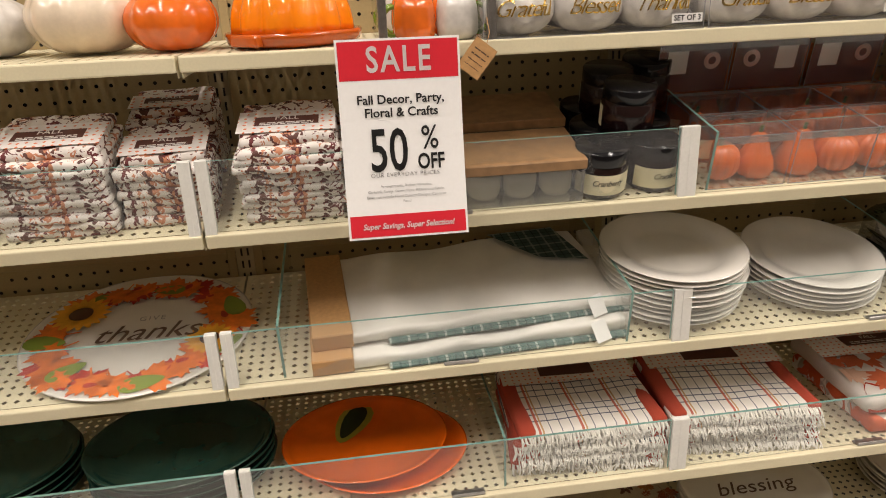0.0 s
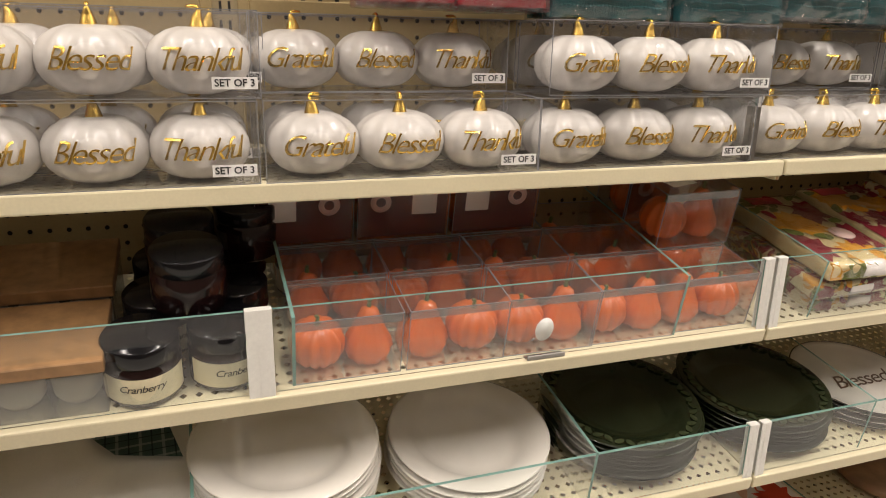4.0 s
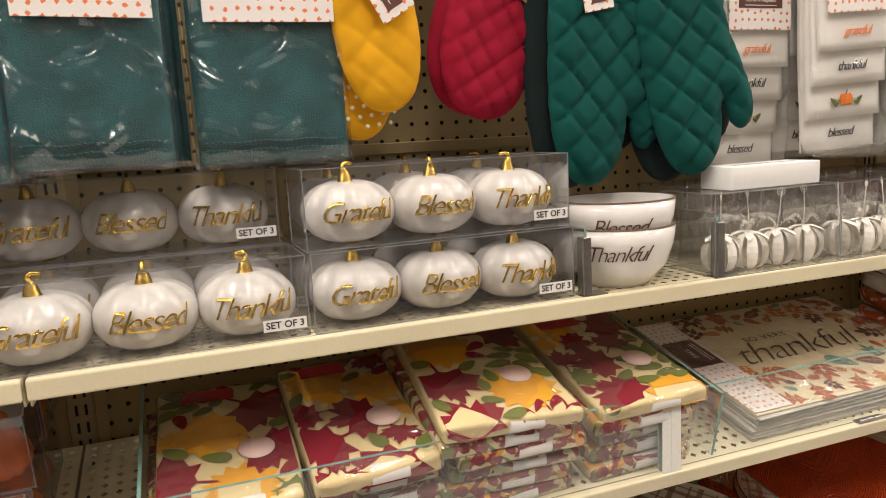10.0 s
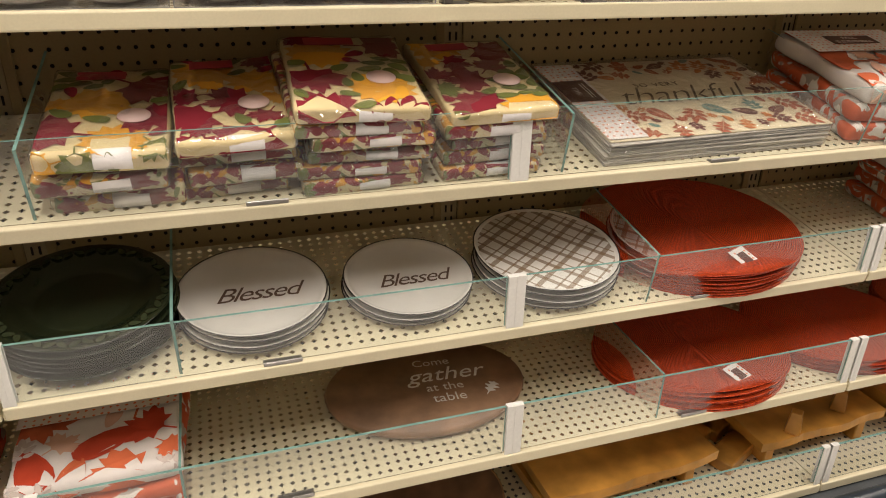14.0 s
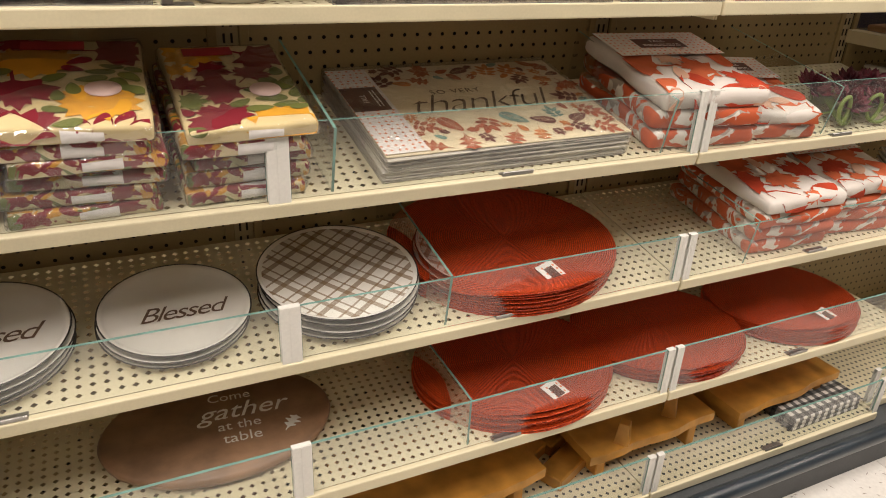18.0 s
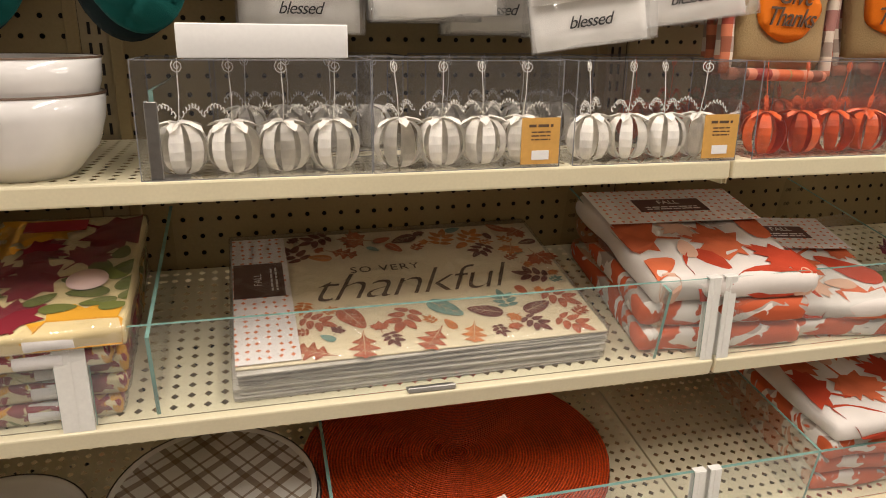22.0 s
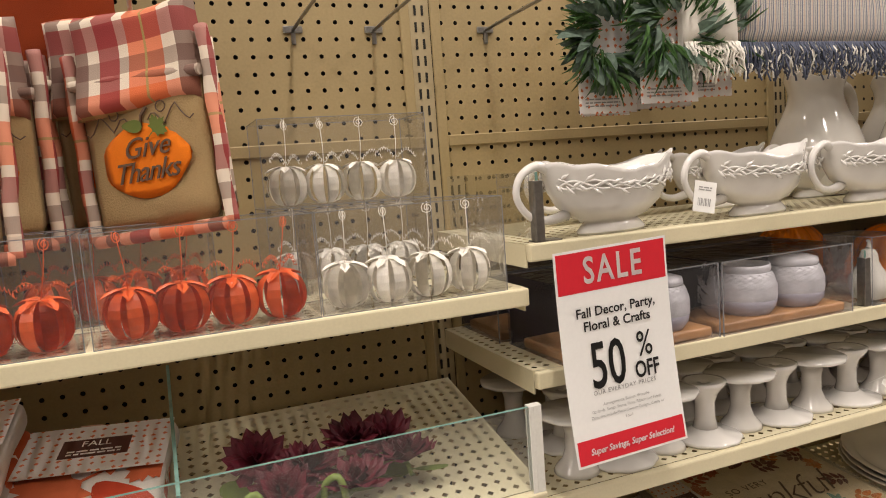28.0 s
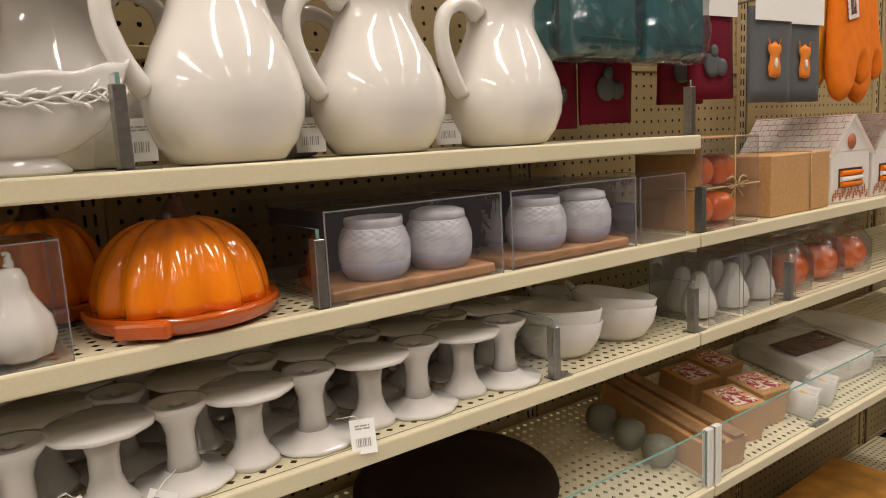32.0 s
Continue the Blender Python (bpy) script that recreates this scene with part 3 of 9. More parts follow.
def maple(n=5, jag=0.0):
    """A lobed leaf outline, about one unit across, stalk end at the bottom."""
    half = [(0.0, 0.52), (0.07, 0.36), (0.12, 0.40), (0.13, 0.24), (0.30, 0.34), (0.28, 0.24), (0.46, 0.22), (0.38, 0.10), (0.44, 0.04), (0.26, -0.08), (0.30, -0.20), (0.10, -0.16), (0.02, -0.20), (0.018, -0.45)]
    return half + [(-x, y) for x, y in half[::-1]]


def oval(n=14, wide=0.26):
    return [(wide * math.sin(2 * math.pi * k / n) * (1 - 0.35 * math.cos(2 * math.pi * k / n)), 0.5 * math.cos(2 * math.pi * k / n)) for k in range(n)][::-1]


def sprig():
    return [(0.02, -0.5), (0.10, -0.3), (0.30, -0.22), (0.12, -0.14), (0.10, 0.0), (0.28, 0.1), (0.10, 0.14), (0.09, 0.26), (0.16, 0.38), (0.0, 0.52), (-0.16, 0.38), (-0.09, 0.26), (-0.10, 0.14), (-0.28, 0.1), (-0.10, 0.0), (-0.12, -0.14), (-0.30, -0.22), (-0.10, -0.3), (-0.02, -0.5)]


def oak():
    half = []
    for i in range(41):
        u = i / 40
        x = 0.34 * math.sin(math.pi * min(1.0, u * 0.96 + 0.03)) ** 0.7 * (0.66 + 0.34 * math.cos(2 * math.pi * 3.3 * u + 2.6))
        half.append((x + 0.012, 0.5 - u * 0.82 + 0.22 * x))
    half.append((0.012, -0.5))
    return half + [(-x, y) for x, y in half[::-1]]


def leaflets():
    half = [(0.0, 0.52), (0.09, 0.36), (0.07, 0.22), (0.16, 0.30), (0.34, 0.30), (0.22, 0.14), (0.05, 0.08), (0.18, 0.08), (0.40, 0.02), (0.24, -0.09), (0.04, -0.08), (0.15, -0.13), (0.30, -0.24), (0.14, -0.27), (0.02, -0.22), (0.015, -0.5)]
    return half + [(-x, y) for x, y in half[::-1]]


LEAVES = {"maple": maple(), "oval": oval(), "sprig": sprig(), "oak": oak(), "leaflets": leaflets()}


def stamp(bm, kind, x, y, size, rot, z=0.0, fn=None, mi=0, squash=1.0):
    c, s = math.cos(rot), math.sin(rot)
    pts = []
    for px, py in LEAVES[kind]:
        px, py = px * size * squash, py * size
        q = (x + c * px - s * py, y + s * px + c * py, z)
        pts.append(fn(*q) if fn else q)
    poly(bm, pts, mi)


def compound(bm, x, y, size, rot, z=0.0, fn=None):
    """A rib with pairs of pointed leaflets."""
    c, s = math.cos(rot), math.sin(rot)
    for px, py, r, k in ((0, 0.34, 0, 0.42), (0.19, 0.16, -0.95, 0.40), (-0.19, 0.16, 0.95, 0.40), (0.20, -0.08, -1.15, 0.38), (-0.20, -0.08, 1.15, 0.38), (0.16, -0.3, -1.4, 0.32), (-0.16, -0.3, 1.4, 0.32)):
        px, py = px * size, py * size
        stamp(bm, "oval", x + c * px - s * py, y + s * px + c * py, size * k, rot + r, z, fn, squash=0.95)


def bloom(n=13):
    out = []
    for k in range(n * 2):
        a, r = math.pi * k / n, 0.5 if k % 2 else 0.38
        out.append((r * math.sin(a), r * math.cos(a)))
    return out[::-1]


LEAVES["bloom"] = bloom()


def soft_box(w, d, h, bevel=0.006, amp=0.0015, seed=0, cuts=6, seg=2, freq=18.0):
    """A padded folded shape, base centre at the origin: width w, depth d, height h."""
    bm = box_bm(-w / 2, -d / 2, 0, w / 2, d / 2, h)
    nx, ny, nz = max(1, int(cuts * w / max(w, d))), max(1, int(cuts * d / max(w, d))), 1
    for axis, n, lo, hi in ((0, nx, -w / 2, w / 2), (1, ny, -d / 2, d / 2)):
        for q in range(1, n + 1):
            co, no = [0, 0, 0], [0, 0, 0]
            co[axis], no[axis] = lo + (hi - lo) * q / (n + 1), 1
            bmesh.ops.bisect_plane(bm, geom=bm.verts[:] + bm.edges[:] + bm.faces[:], plane_co=co, plane_no=no)
    es = [e for e in bm.edges if len(e.link_faces) == 2 and e.calc_face_angle(0) > 0.5]
    bmesh.ops.bevel(bm, geom=es, offset=bevel, segments=seg, affect="EDGES", profile=0.6)
    for v in bm.verts:
        q = Vector((v.co.x * freq + seed * 7.1, v.co.y * freq, v.co.z * freq * 2))
        v.co.z += amp * noise.noise(q) * (1 if v.co.z > h * 0.3 else 0.2)
        v.co.x += amp * 0.8 * noise.noise(q + Vector((9, 0, 0)))
        v.co.y += amp * 0.8 * noise.noise(q + Vector((0, 9, 0)))
    for f in bm.faces:
        f.smooth = True
    return bm


def card(bm, w, h, t=0.0006, x=0, y=0, mi=0):
    add_box(bm, x - w / 2, y - h / 2, 0, x + w / 2, y + h / 2, t, mat=mi)


def bars(bm, x0, x1, ys, hgt, z=0.0, mi=0, seed=3):
    """Lines of writing too small to read."""
    rnd = random.Random(seed)
    for y in ys:
        x = x0
        while x < x1:
            w = min(rnd.uniform(0.3, 1.0) * hgt * 6, x1 - x)
            poly(bm, [(x, y, z), (x + w, y, z), (x + w, y + hgt, z), (x, y + hgt, z)], mi)
            x += w + hgt * 0.7


def fall_card(parent, w, h, m, words=("FALL",), dark=0.7, portrait=False):
    """A spotted header card with a brown name plate."""
    bm = bmesh.new()
    card(bm, w, h)
    c = part("header_card", bm, DOTCARD, parent, "white card with orange leaf spots", m)
    bm = bmesh.new()
    lw, lh = (w * dark, h * 0.36) if not portrait else (w * 0.5, h * dark)
    card(bm, lw, lh, 0.0004)
    part("name_plate", bm, LABELBROWN, c, "dark brown name plate", pose(0, 0, 0.0008))
    s = min(lh * 0.42, lw * 0.25)
    lettering("FALL", s, WHITEINK, c, pose(0, lh * 0.16, 0.0014), depth=0.0001)
    lettering("Set of 4 Napkins", min(lh * 0.24, lw * 0.115), WHITEINK, c, pose(0, -lh * 0.16, 0.0014), depth=0.0001)
    bm = bmesh.new()
    bars(bm, -lw * 0.36, lw * 0.36, [-lh * 0.40], lh * 0.03)
    part("small_print", bm, WHITEINK, c, "", pose(0, 0, 0.0014))
    return c


# ---------------------------------------------------------------- boxed white pumpkins
def pumpkin_bm(R, H, lobes=8, seg=48, ring=12, dip=0.35, rib=0.07):
    bm = bmesh.new()
    prof = []
    for i in range(ring + 1):
        a = -math.pi / 2 + math.pi * i / ring
        prof.append((R * math.cos(a) ** 0.75 if 0 < i < ring else 0.0, H / 2 + H / 2 * math.sin(a)))
    prof[0], prof[-1] = (R * 0.12, H * 0.03), (R * 0.10, H * (1 - dip * 0.25))
    prof[-2] = (prof[-2][0], prof[-2][1])

    def fn(a, r, z):
        k = 1 - rib * abs(math.cos(lobes * a / 2)) ** 6 * min(1, r / (R * 0.4))
        return (r * k * math.cos(a), r * k * math.sin(a), z)

    lathe(bm, prof, seg, fn=fn)
    return bm


def curl_stem(bm, h, r, lean=0.3, base=1.9):
    tube(bm, [(0, 0, 0), (0.001, 0, h * 0.25), (h * 0.05, 0, h * 0.6), (h * 0.12, 0, h * 0.85), (h * 0.02, 0, h), (-h * lean, 0, h * 0.98)], r, 8, taper=lambda t: base - (base - 0.8) * min(1, t * 1.6))


def clear_box(parent, w, d, h, name="clear_box", label="clear plastic box", shade=False):
    bm = bmesh.new()
    add_box(bm, -w / 2, -d / 2, 0.0008, w / 2, d / 2, h)
    p = part(name, bm, PLASTIC, parent, label)
    p.visible_shadow = shade
    bm = bmesh.new()
    e = 0.00045
    for x in (-w / 2, w / 2):
        for y in (-d / 2, d / 2):
            add_box(bm, x - e, y - e, 0, x + e, y + e, h)
        add_box(bm, x - e, -d / 2, h - e, x + e, d / 2, h + e)
    for y in (-d / 2, d / 2):
        add_box(bm, -w / 2, y - e, h - e, w / 2, y + e, h + e)
        add_box(bm, -w / 2, y - e, 0, w / 2, y + e, 2 * e)
    q = part("box_edges", bm, PLASTIC_EDGE, parent, "creased box edges")
    q.visible_shadow = False
    return p


def pumpkin_trio(m, w=0.325):
    d, h = 0.098, 0.0885
    t = thing("boxed_pumpkin_set", m, "three white ceramic pumpkins with gold stems in a clear box", "boxed pumpkins", "boxed pumpkin sets")
    clear_box(t, w, d, h)
    R, H = 0.0545, 0.071

    def wrap(co):
        a = -math.pi / 2 + co.x / R
        z = H * 0.52 + co.y
        r = R * max(0.0, 1 - ((z - H / 2) / (H / 2)) ** 2) ** 0.375 + 0.0012 + co.z
        return Vector((r * math.cos(a), r * math.sin(a), z))

    body = mesh_of("pumpkin", pumpkin_bm(R, H, 10, rib=0.11), PEARL)
    bm = bmesh.new()
    curl_stem(bm, 0.029, 0.0030, base=4.1)
    stem = mesh_of("stem", bm, GOLD)
    for n, word in enumerate(("Grateful", "Blessed", "Thankful")):
        p = obj("pumpkin", body, t, "", pose((n - 1) * w * 0.318, 0, 0.0015, 0, 0, 0))
        obj("stem", stem, p, "gold stem", pose(0, 0, H * 0.86, 0, 0, 200 + n * 70))
        lettering(word, 0.034, GOLD, p, None, shear=0.42, warp=wrap, space=0.82, depth=0.0006, bold=-0.0003)
    bm = bmesh.new()
    add_box(bm, -0.023, -0.0008, -0.0062, 0.023, -0.0002, 0.0062)
    s = part("sticker", bm, STICKER, t, "white SET OF 3 sticker", pose(w / 2 - 0.026, -d / 2 - 0.0006, 0.016, 0, 0, 0))
    lettering("SET OF 3", 0.0105, INK, s, pose(0, -0.0012, 0, 90), depth=0.0001, bold=0.0002)
    return t


trio = pumpkin_trio(on(1, 0.581, 0.05))
rnd = random.Random(5)
for layer, x, y in ((0, 0.912, 0.048), (0, 1.238, 0.05), (0, 1.575, 0.06), (0, 1.905, 0.06), (1, 0.586, 0.052), (1, 0.906, 0.138), (1, 1.252, 0.052), (1, 1.564, 0.163), (1, 1.904, 0.066),
                    (0, 0.585, 0.16), (0, 0.912, 0.158), (0, 1.24, 0.16), (0, 1.574, 0.165), (0, 1.906, 0.165), (1, 0.6, 0.158), (1, 1.25, 0.158), (1, 1.905, 0.168)):
    copy_thing(trio, on(1, x, y, rnd.uniform(-1.2, 1.2), layer * 0.0903 + 0.0005))

# ---------------------------------------------------------------- bowls


def bowl(m, word, R=0.079, H=0.080):
    t = thing("cereal_bowl", m, "white ceramic bowl with dark script and rim", "bowl", "stacked bowls")
    bm = bmesh.new()
    lathe(bm, [(0.0, 0.004), (R * 0.5, 0.004), (R * 0.52, 0), (R * 0.56, 0.0), (R * 0.62, 0.006), (R * 0.86, H * 0.35), (R * 0.97, H * 0.7), (R, H), (R * 0.965, H), (R * 0.93, H * 0.7), (R * 0.82, H * 0.38), (R * 0.58, 0.012), (0.0, 0.010)], 48)
    b = part("body", bm, CERAMIC, t)
    bm = bmesh.new()
    lathe(bm, [(R * 1.003, H - 0.0012), (R * 1.003, H + 0.0008), (R * 0.965, H + 0.0008)], 48, cap=False)
    part("rim", bm, BROWNINK, t, "dark painted rim")

    def wrap(co):
        a = -math.pi / 2 + co.x / R
        z = H * 0.6 + co.y
        k = min(1.0, max(0.0, z / H))
        r = R * (0.62 + 0.38 * min(1, k * 1.25) ** 0.6) + 0.001 + co.z
        return Vector((r * math.cos(a), r * math.sin(a), z))

    lettering(word, 0.03, BROWNINK, t, None, shear=0.4, warp=wrap, space=0.84, bold=-0.0003)
    return t


bowl(on(1, 2.164, 0.066, -32), "Thankful")
bowl(on(1, 2.164, 0.066, -29, 0.034), "Blessed")

# ---------------------------------------------------------------- slatted tin pumpkins in boxes


def tin_pumpkin_meshes(material):
    R, H, n = 0.0262, 0.051, 8
    bm = bmesh.new()
    for k in range(n):
        a0 = 2 * math.pi * k / n
        prev = None
        for i in range(9):
            f = -math.pi / 2 + math.pi * (0.06 + 0.88 * i / 8)
            r, z = R * math.cos(f) ** 0.7, H / 2 + H / 2 * math.sin(f)
            hw = 0.0073 * max(0.3, math.cos(f) ** 0.6)
            da = hw / max(r, 0.006)
            cur = [bm.verts.new((r * math.cos(a0) - s * hw * math.sin(a0), r * math.sin(a0) + s * hw * math.cos(a0), z)) for s in (-1, 1)]
            if prev:
                bm.faces.new((prev[0], prev[1], cur[1], cur[0]))
            prev = cur
    bmesh.ops.solidify(bm, geom=bm.faces[:], thickness=-0.0006)
    slats = mesh_of("slats", bm, material)
    bm = bmesh.new()
    for k in range(5):
        a = 2 * math.pi * k / 5
        pts = []
        for u, wv, z in ((0, 0.0015, 0.001), (0.008, 0.0075, 0.0025), (0.015, 0.0045, 0.001), (0.021, 0.0056, -0.001), (0.028, 0.0, -0.006)):
            pts.append((u, wv, z))
        full = pts + [(u, -wv, z) for u, wv, z in pts[::-1][1:]]
        c, s = math.cos(a), math.sin(a)
        poly(bm, [(c * u - s * v, s * u + c * v, z) for u, v, z in full])
    leaf = mesh_of("leaf_collar", bm, material)
    bm = bmesh.new()
    pts = [(0, 0, 0), (0.001, 0, 0.025), (0, 0, 0.046)]
    for k in range(16):
        a = math.pi * 0.5 + k * 0.75
        r = 0.0075 - 0.00040 * k
        pts.append((r * math.cos(a) * 1.0, 0, 0.054 + r * math.sin(a)))
    tube(bm, pts, 0.00055, 5)
    for sgn in (-1, 1):
        tube(bm, [(sgn * (0.002 + 0.00085 * k), 0.0024 * math.sin(k * 1.5), 0.004 + 0.012 * math.sin(k / 34 * 3.1) + 0.0024 * math.cos(k * 1.5)) for k in range(34)], 0.0005, 4)
    wire = mesh_of("wire_curl", bm, material)
    return slats, leaf, wire, H


TW, TO = tin_pumpkin_meshes(TIN_W), tin_pumpkin_meshes(TIN_O)


def tin_box(m, kit, colour, tag=False, w=0.222, rows=1):
    d, h = 0.105, 0.113
    t = thing("boxed_tin_pumpkins", m, f"four slatted {colour} tin pumpkins with wire curls in a clear box", "boxed pumpkins", "boxed tin pumpkins")
    clear_box(t, w, d, h)
    rr = random.Random(int(w * 1000) + len(colour))
    n = 4
    for k in range(n):
        p = obj("pumpkin", kit[0], t, "", pose((k - 1.5) * w / 4.4, -0.022, 0.0012, 0, 0, rr.uniform(0, 60)))
        obj("leaf_collar", kit[1], p, "", pose(0, 0, kit[3] - 0.001, rr.uniform(-8, 8), 0, 0))
        obj("wire_curl", kit[2], p, "", pose(0, 0, kit[3], rr.uniform(-8, 8), rr.uniform(-6, 6), rr.uniform(-40, 40)))
    if tag:
        bm = bmesh.new()
        add_box(bm, -0.022, -0.0012, 0, 0.022, 0, 0.05)
        c = part("price_card", bm, ORANGECARD, t, "orange cardboard price card", pose(w / 2 - 0.024, -d / 2 - 0.001, 0.004))
        bm = bmesh.new()
        bars(bm, -0.014, 0.014, [0.04], 0.003)
        bars(bm, -0.011, 0.011, [0.034, 0.03, 0.026], 0.0015, seed=5)
        part("small_print", bm, BROWNINK, c, "", pose(0, -0.0015, 0, 90))
        bm = bmesh.new()
        card(bm, 0.02, 0.01)
        part("barcode", bm, STICKER, c, "white barcode sticker", pose(0, -0.0015, 0.01, 90))
    return t


tin_box(on(1, 2.388, 0.055), TW, "whitewashed")
tin_box(on(1, 2.603, 0.055, 0.5), TW, "whitewashed", True, 0.206)
tin_box(on(1, 2.826, 0.055, -0.5), TW, "whitewashed", True, 0.206)
tob = tin_box(on(1, 3.064, 0.055), TO, "orange")
copy_thing(tob, on(1, 3.293, 0.055, 0.8))
twb = tin_box(on(1, 3.518, 0.058), TW, "whitewashed")
copy_thing(twb, on(1, 3.49, 0.22, 0, 0.1142))
copy_thing(twb, on(1, 3.49, 0.22, 0, 0))
copy_thing(tob, on(1, 3.2, 0.2))
copy_thing(twb, on(1, 2.45, 0.2))
copy_thing(twb, on(1, 2.7, 0.2))
copy_thing(tob, on(1, 2.97, 0.2))
bm = soft_box(0.162, 0.06, 0.032, 0.0015, 0.0, 0, 1)
wb = tagged(obj("gift_box", mesh_of("gift_box", bm, STICKER), None, "", on(1, 2.398, 0.05, 1.5, 0.1142)), "flat white cardboard box lying on clear boxes", "box")
bm = bmesh.new()
bars(bm, -0.06, 0.06, [-0.01], 0.006)
part("small_print", bm, BROWNINK, wb, "", pose(0, 0, 0.0324))

# ---------------------------------------------------------------- goods hung on hooks


def hook(x, z, length, tip=0.012):
    """A chrome peg hook from the pegboard to the aisle."""
    t = thing("peg_hook", pose(x, BACK, z), "chrome wire peg hook on the pegboard", "hook", "peg hooks")
    bm = bmesh.new()
    tube(bm, [(0, 0, 0), (0, -length * 0.5, 0.004), (0, -length + 0.01, 0.006), (0, -length, 0.006 + tip)], 0.0026, 6)
    part("wire", bm, STEEL, t)
    bm = bmesh.new()
    add_box(bm, -0.014, -0.004, -0.004, 0.014, 0, 0.006, 0.001)
    add_box(bm, -0.003, -0.004, -0.02, 0.003, 0, -0.004)
    part("back_plate", bm, STEEL, t)
    return t


def sheet(w, h, thick, seed, amp=0.004, freq=14.0, cuts=9):
    """An upright padded pack, top centre at the origin, hanging down, facing the aisle."""
    bm = bmesh.new()
    n = cuts
    grid = {}
    for side in (0, 1):
        for i in range(n + 1):
            for j in range(n + 1):
                u, v = i / n, j / n
                e = min(u, 1 - u, v, 1 - v)
                b = thick / 2 * min(1.0, 0.45 + e * 14)
                q = Vector((u * w * freq + seed * 3.3, v * h * freq, side * 5.0))
                y = (-b if side == 0 else b) + amp * noise.noise(q)
                grid[side, i, j] = bm.verts.new((w * (u - 0.5) + amp * 0.5 * noise.noise(q * 0.7), y, -h * v + amp * 0.4 * noise.noise(q + Vector((4, 2, 0)))))
    for i in range(n):
        for j in range(n):
            bm.faces.new((grid[0, i, j], grid[0, i, j + 1], grid[0, i + 1, j + 1], grid[0, i + 1, j])).smooth = True
            bm.faces.new((grid[1, i, j], grid[1, i + 1, j], grid[1, i + 1, j + 1], grid[1, i, j + 1])).smooth = True
    for i in range(n):
        for j, f in ((0, 1), (n, -1)):
            v = [grid[0, i, j], grid[0, i + 1, j], grid[1, i + 1, j], grid[1, i, j]]
            bm.faces.new(v[::f])
            v = [grid[0, j, i], grid[1, j, i], grid[1, j, i + 1], grid[0, j, i + 1]]
            bm.faces.new(v[::f])
    return bm


def napkin_pack(x, y, ztop, w, h, material, colour, seed, deep=0.03, rx=0.0, ry=0.0, rz=0.0, labelled=True):
    t = thing("napkin_pack", pose(x, y, ztop, rx, ry, rz), f"{colour} cloth napkins in a clear bag on a hook", "napkin pack", "hanging napkin packs")
    part("napkins", sheet(w, h, deep, seed, 0.003), material, t)
    for k in range(2):
        bm = bmesh.new()
        n = int(w / 0.006)
        for q in range(n):
            x0 = -w * 0.46 + q * w * 0.92 / n
            tube(bm, [(x0, 0, 0.001 * math.sin(q * 0.7)), (x0 + w * 0.6 / n, 0, 0.001 * math.sin(q * 0.7 + 0.4))], 0.0011, 5)
        part("hem_stitch", bm, material, t, "", pose(0, -deep / 2 - 0.0004, -h + 0.014 + k * 0.009))
    b = part("bag", sheet(w * 1.05, h * 1.02, deep + 0.012, seed + 9, 0.005, 42, 20), FILM, t, "wrinkled clear bag")
    b.visible_shadow = False
    if labelled:
        fall_card(t, w * 0.84, 0.095, pose(0.004, -deep / 2 - 0.0085, -0.098, 90))
    return t


for x, y, w, h, mtl, col, sd in ((0.924, 0.062, 0.116, 0.288, PINK, "coral red", 1), (1.047, 0.058, 0.112, 0.29, PINK, "coral red", 2),
                                (1.196, 0.062, 0.165, 0.30, TEAL, "deep teal", 3), (1.385, 0.06, 0.165, 0.30, TEAL, "deep teal", 4),
                                (1.546, 0.063, 0.148, 0.29, TEAL, "deep teal", 5), (1.728, 0.085, 0.165, 0.295, TEAL, "deep teal", 6)):
    napkin_pack(x, y, 1.596, w, h, mtl, col, sd, 0.034, rz=(sd % 3 - 1) * 2.5)
    napkin_pack(x + 0.008, y + 0.048, 1.592, w, h * 0.985, mtl, col, sd + 20, 0.034, rz=(sd % 2) * 3 - 1, labelled=False)
    napkin_pack(x + 0.018, y + 0.095, 1.59, w, h * 0.98, mtl, col, sd + 40, 0.034, labelled=False)
    hook(x, 1.606, 0.26)

# oven mitts


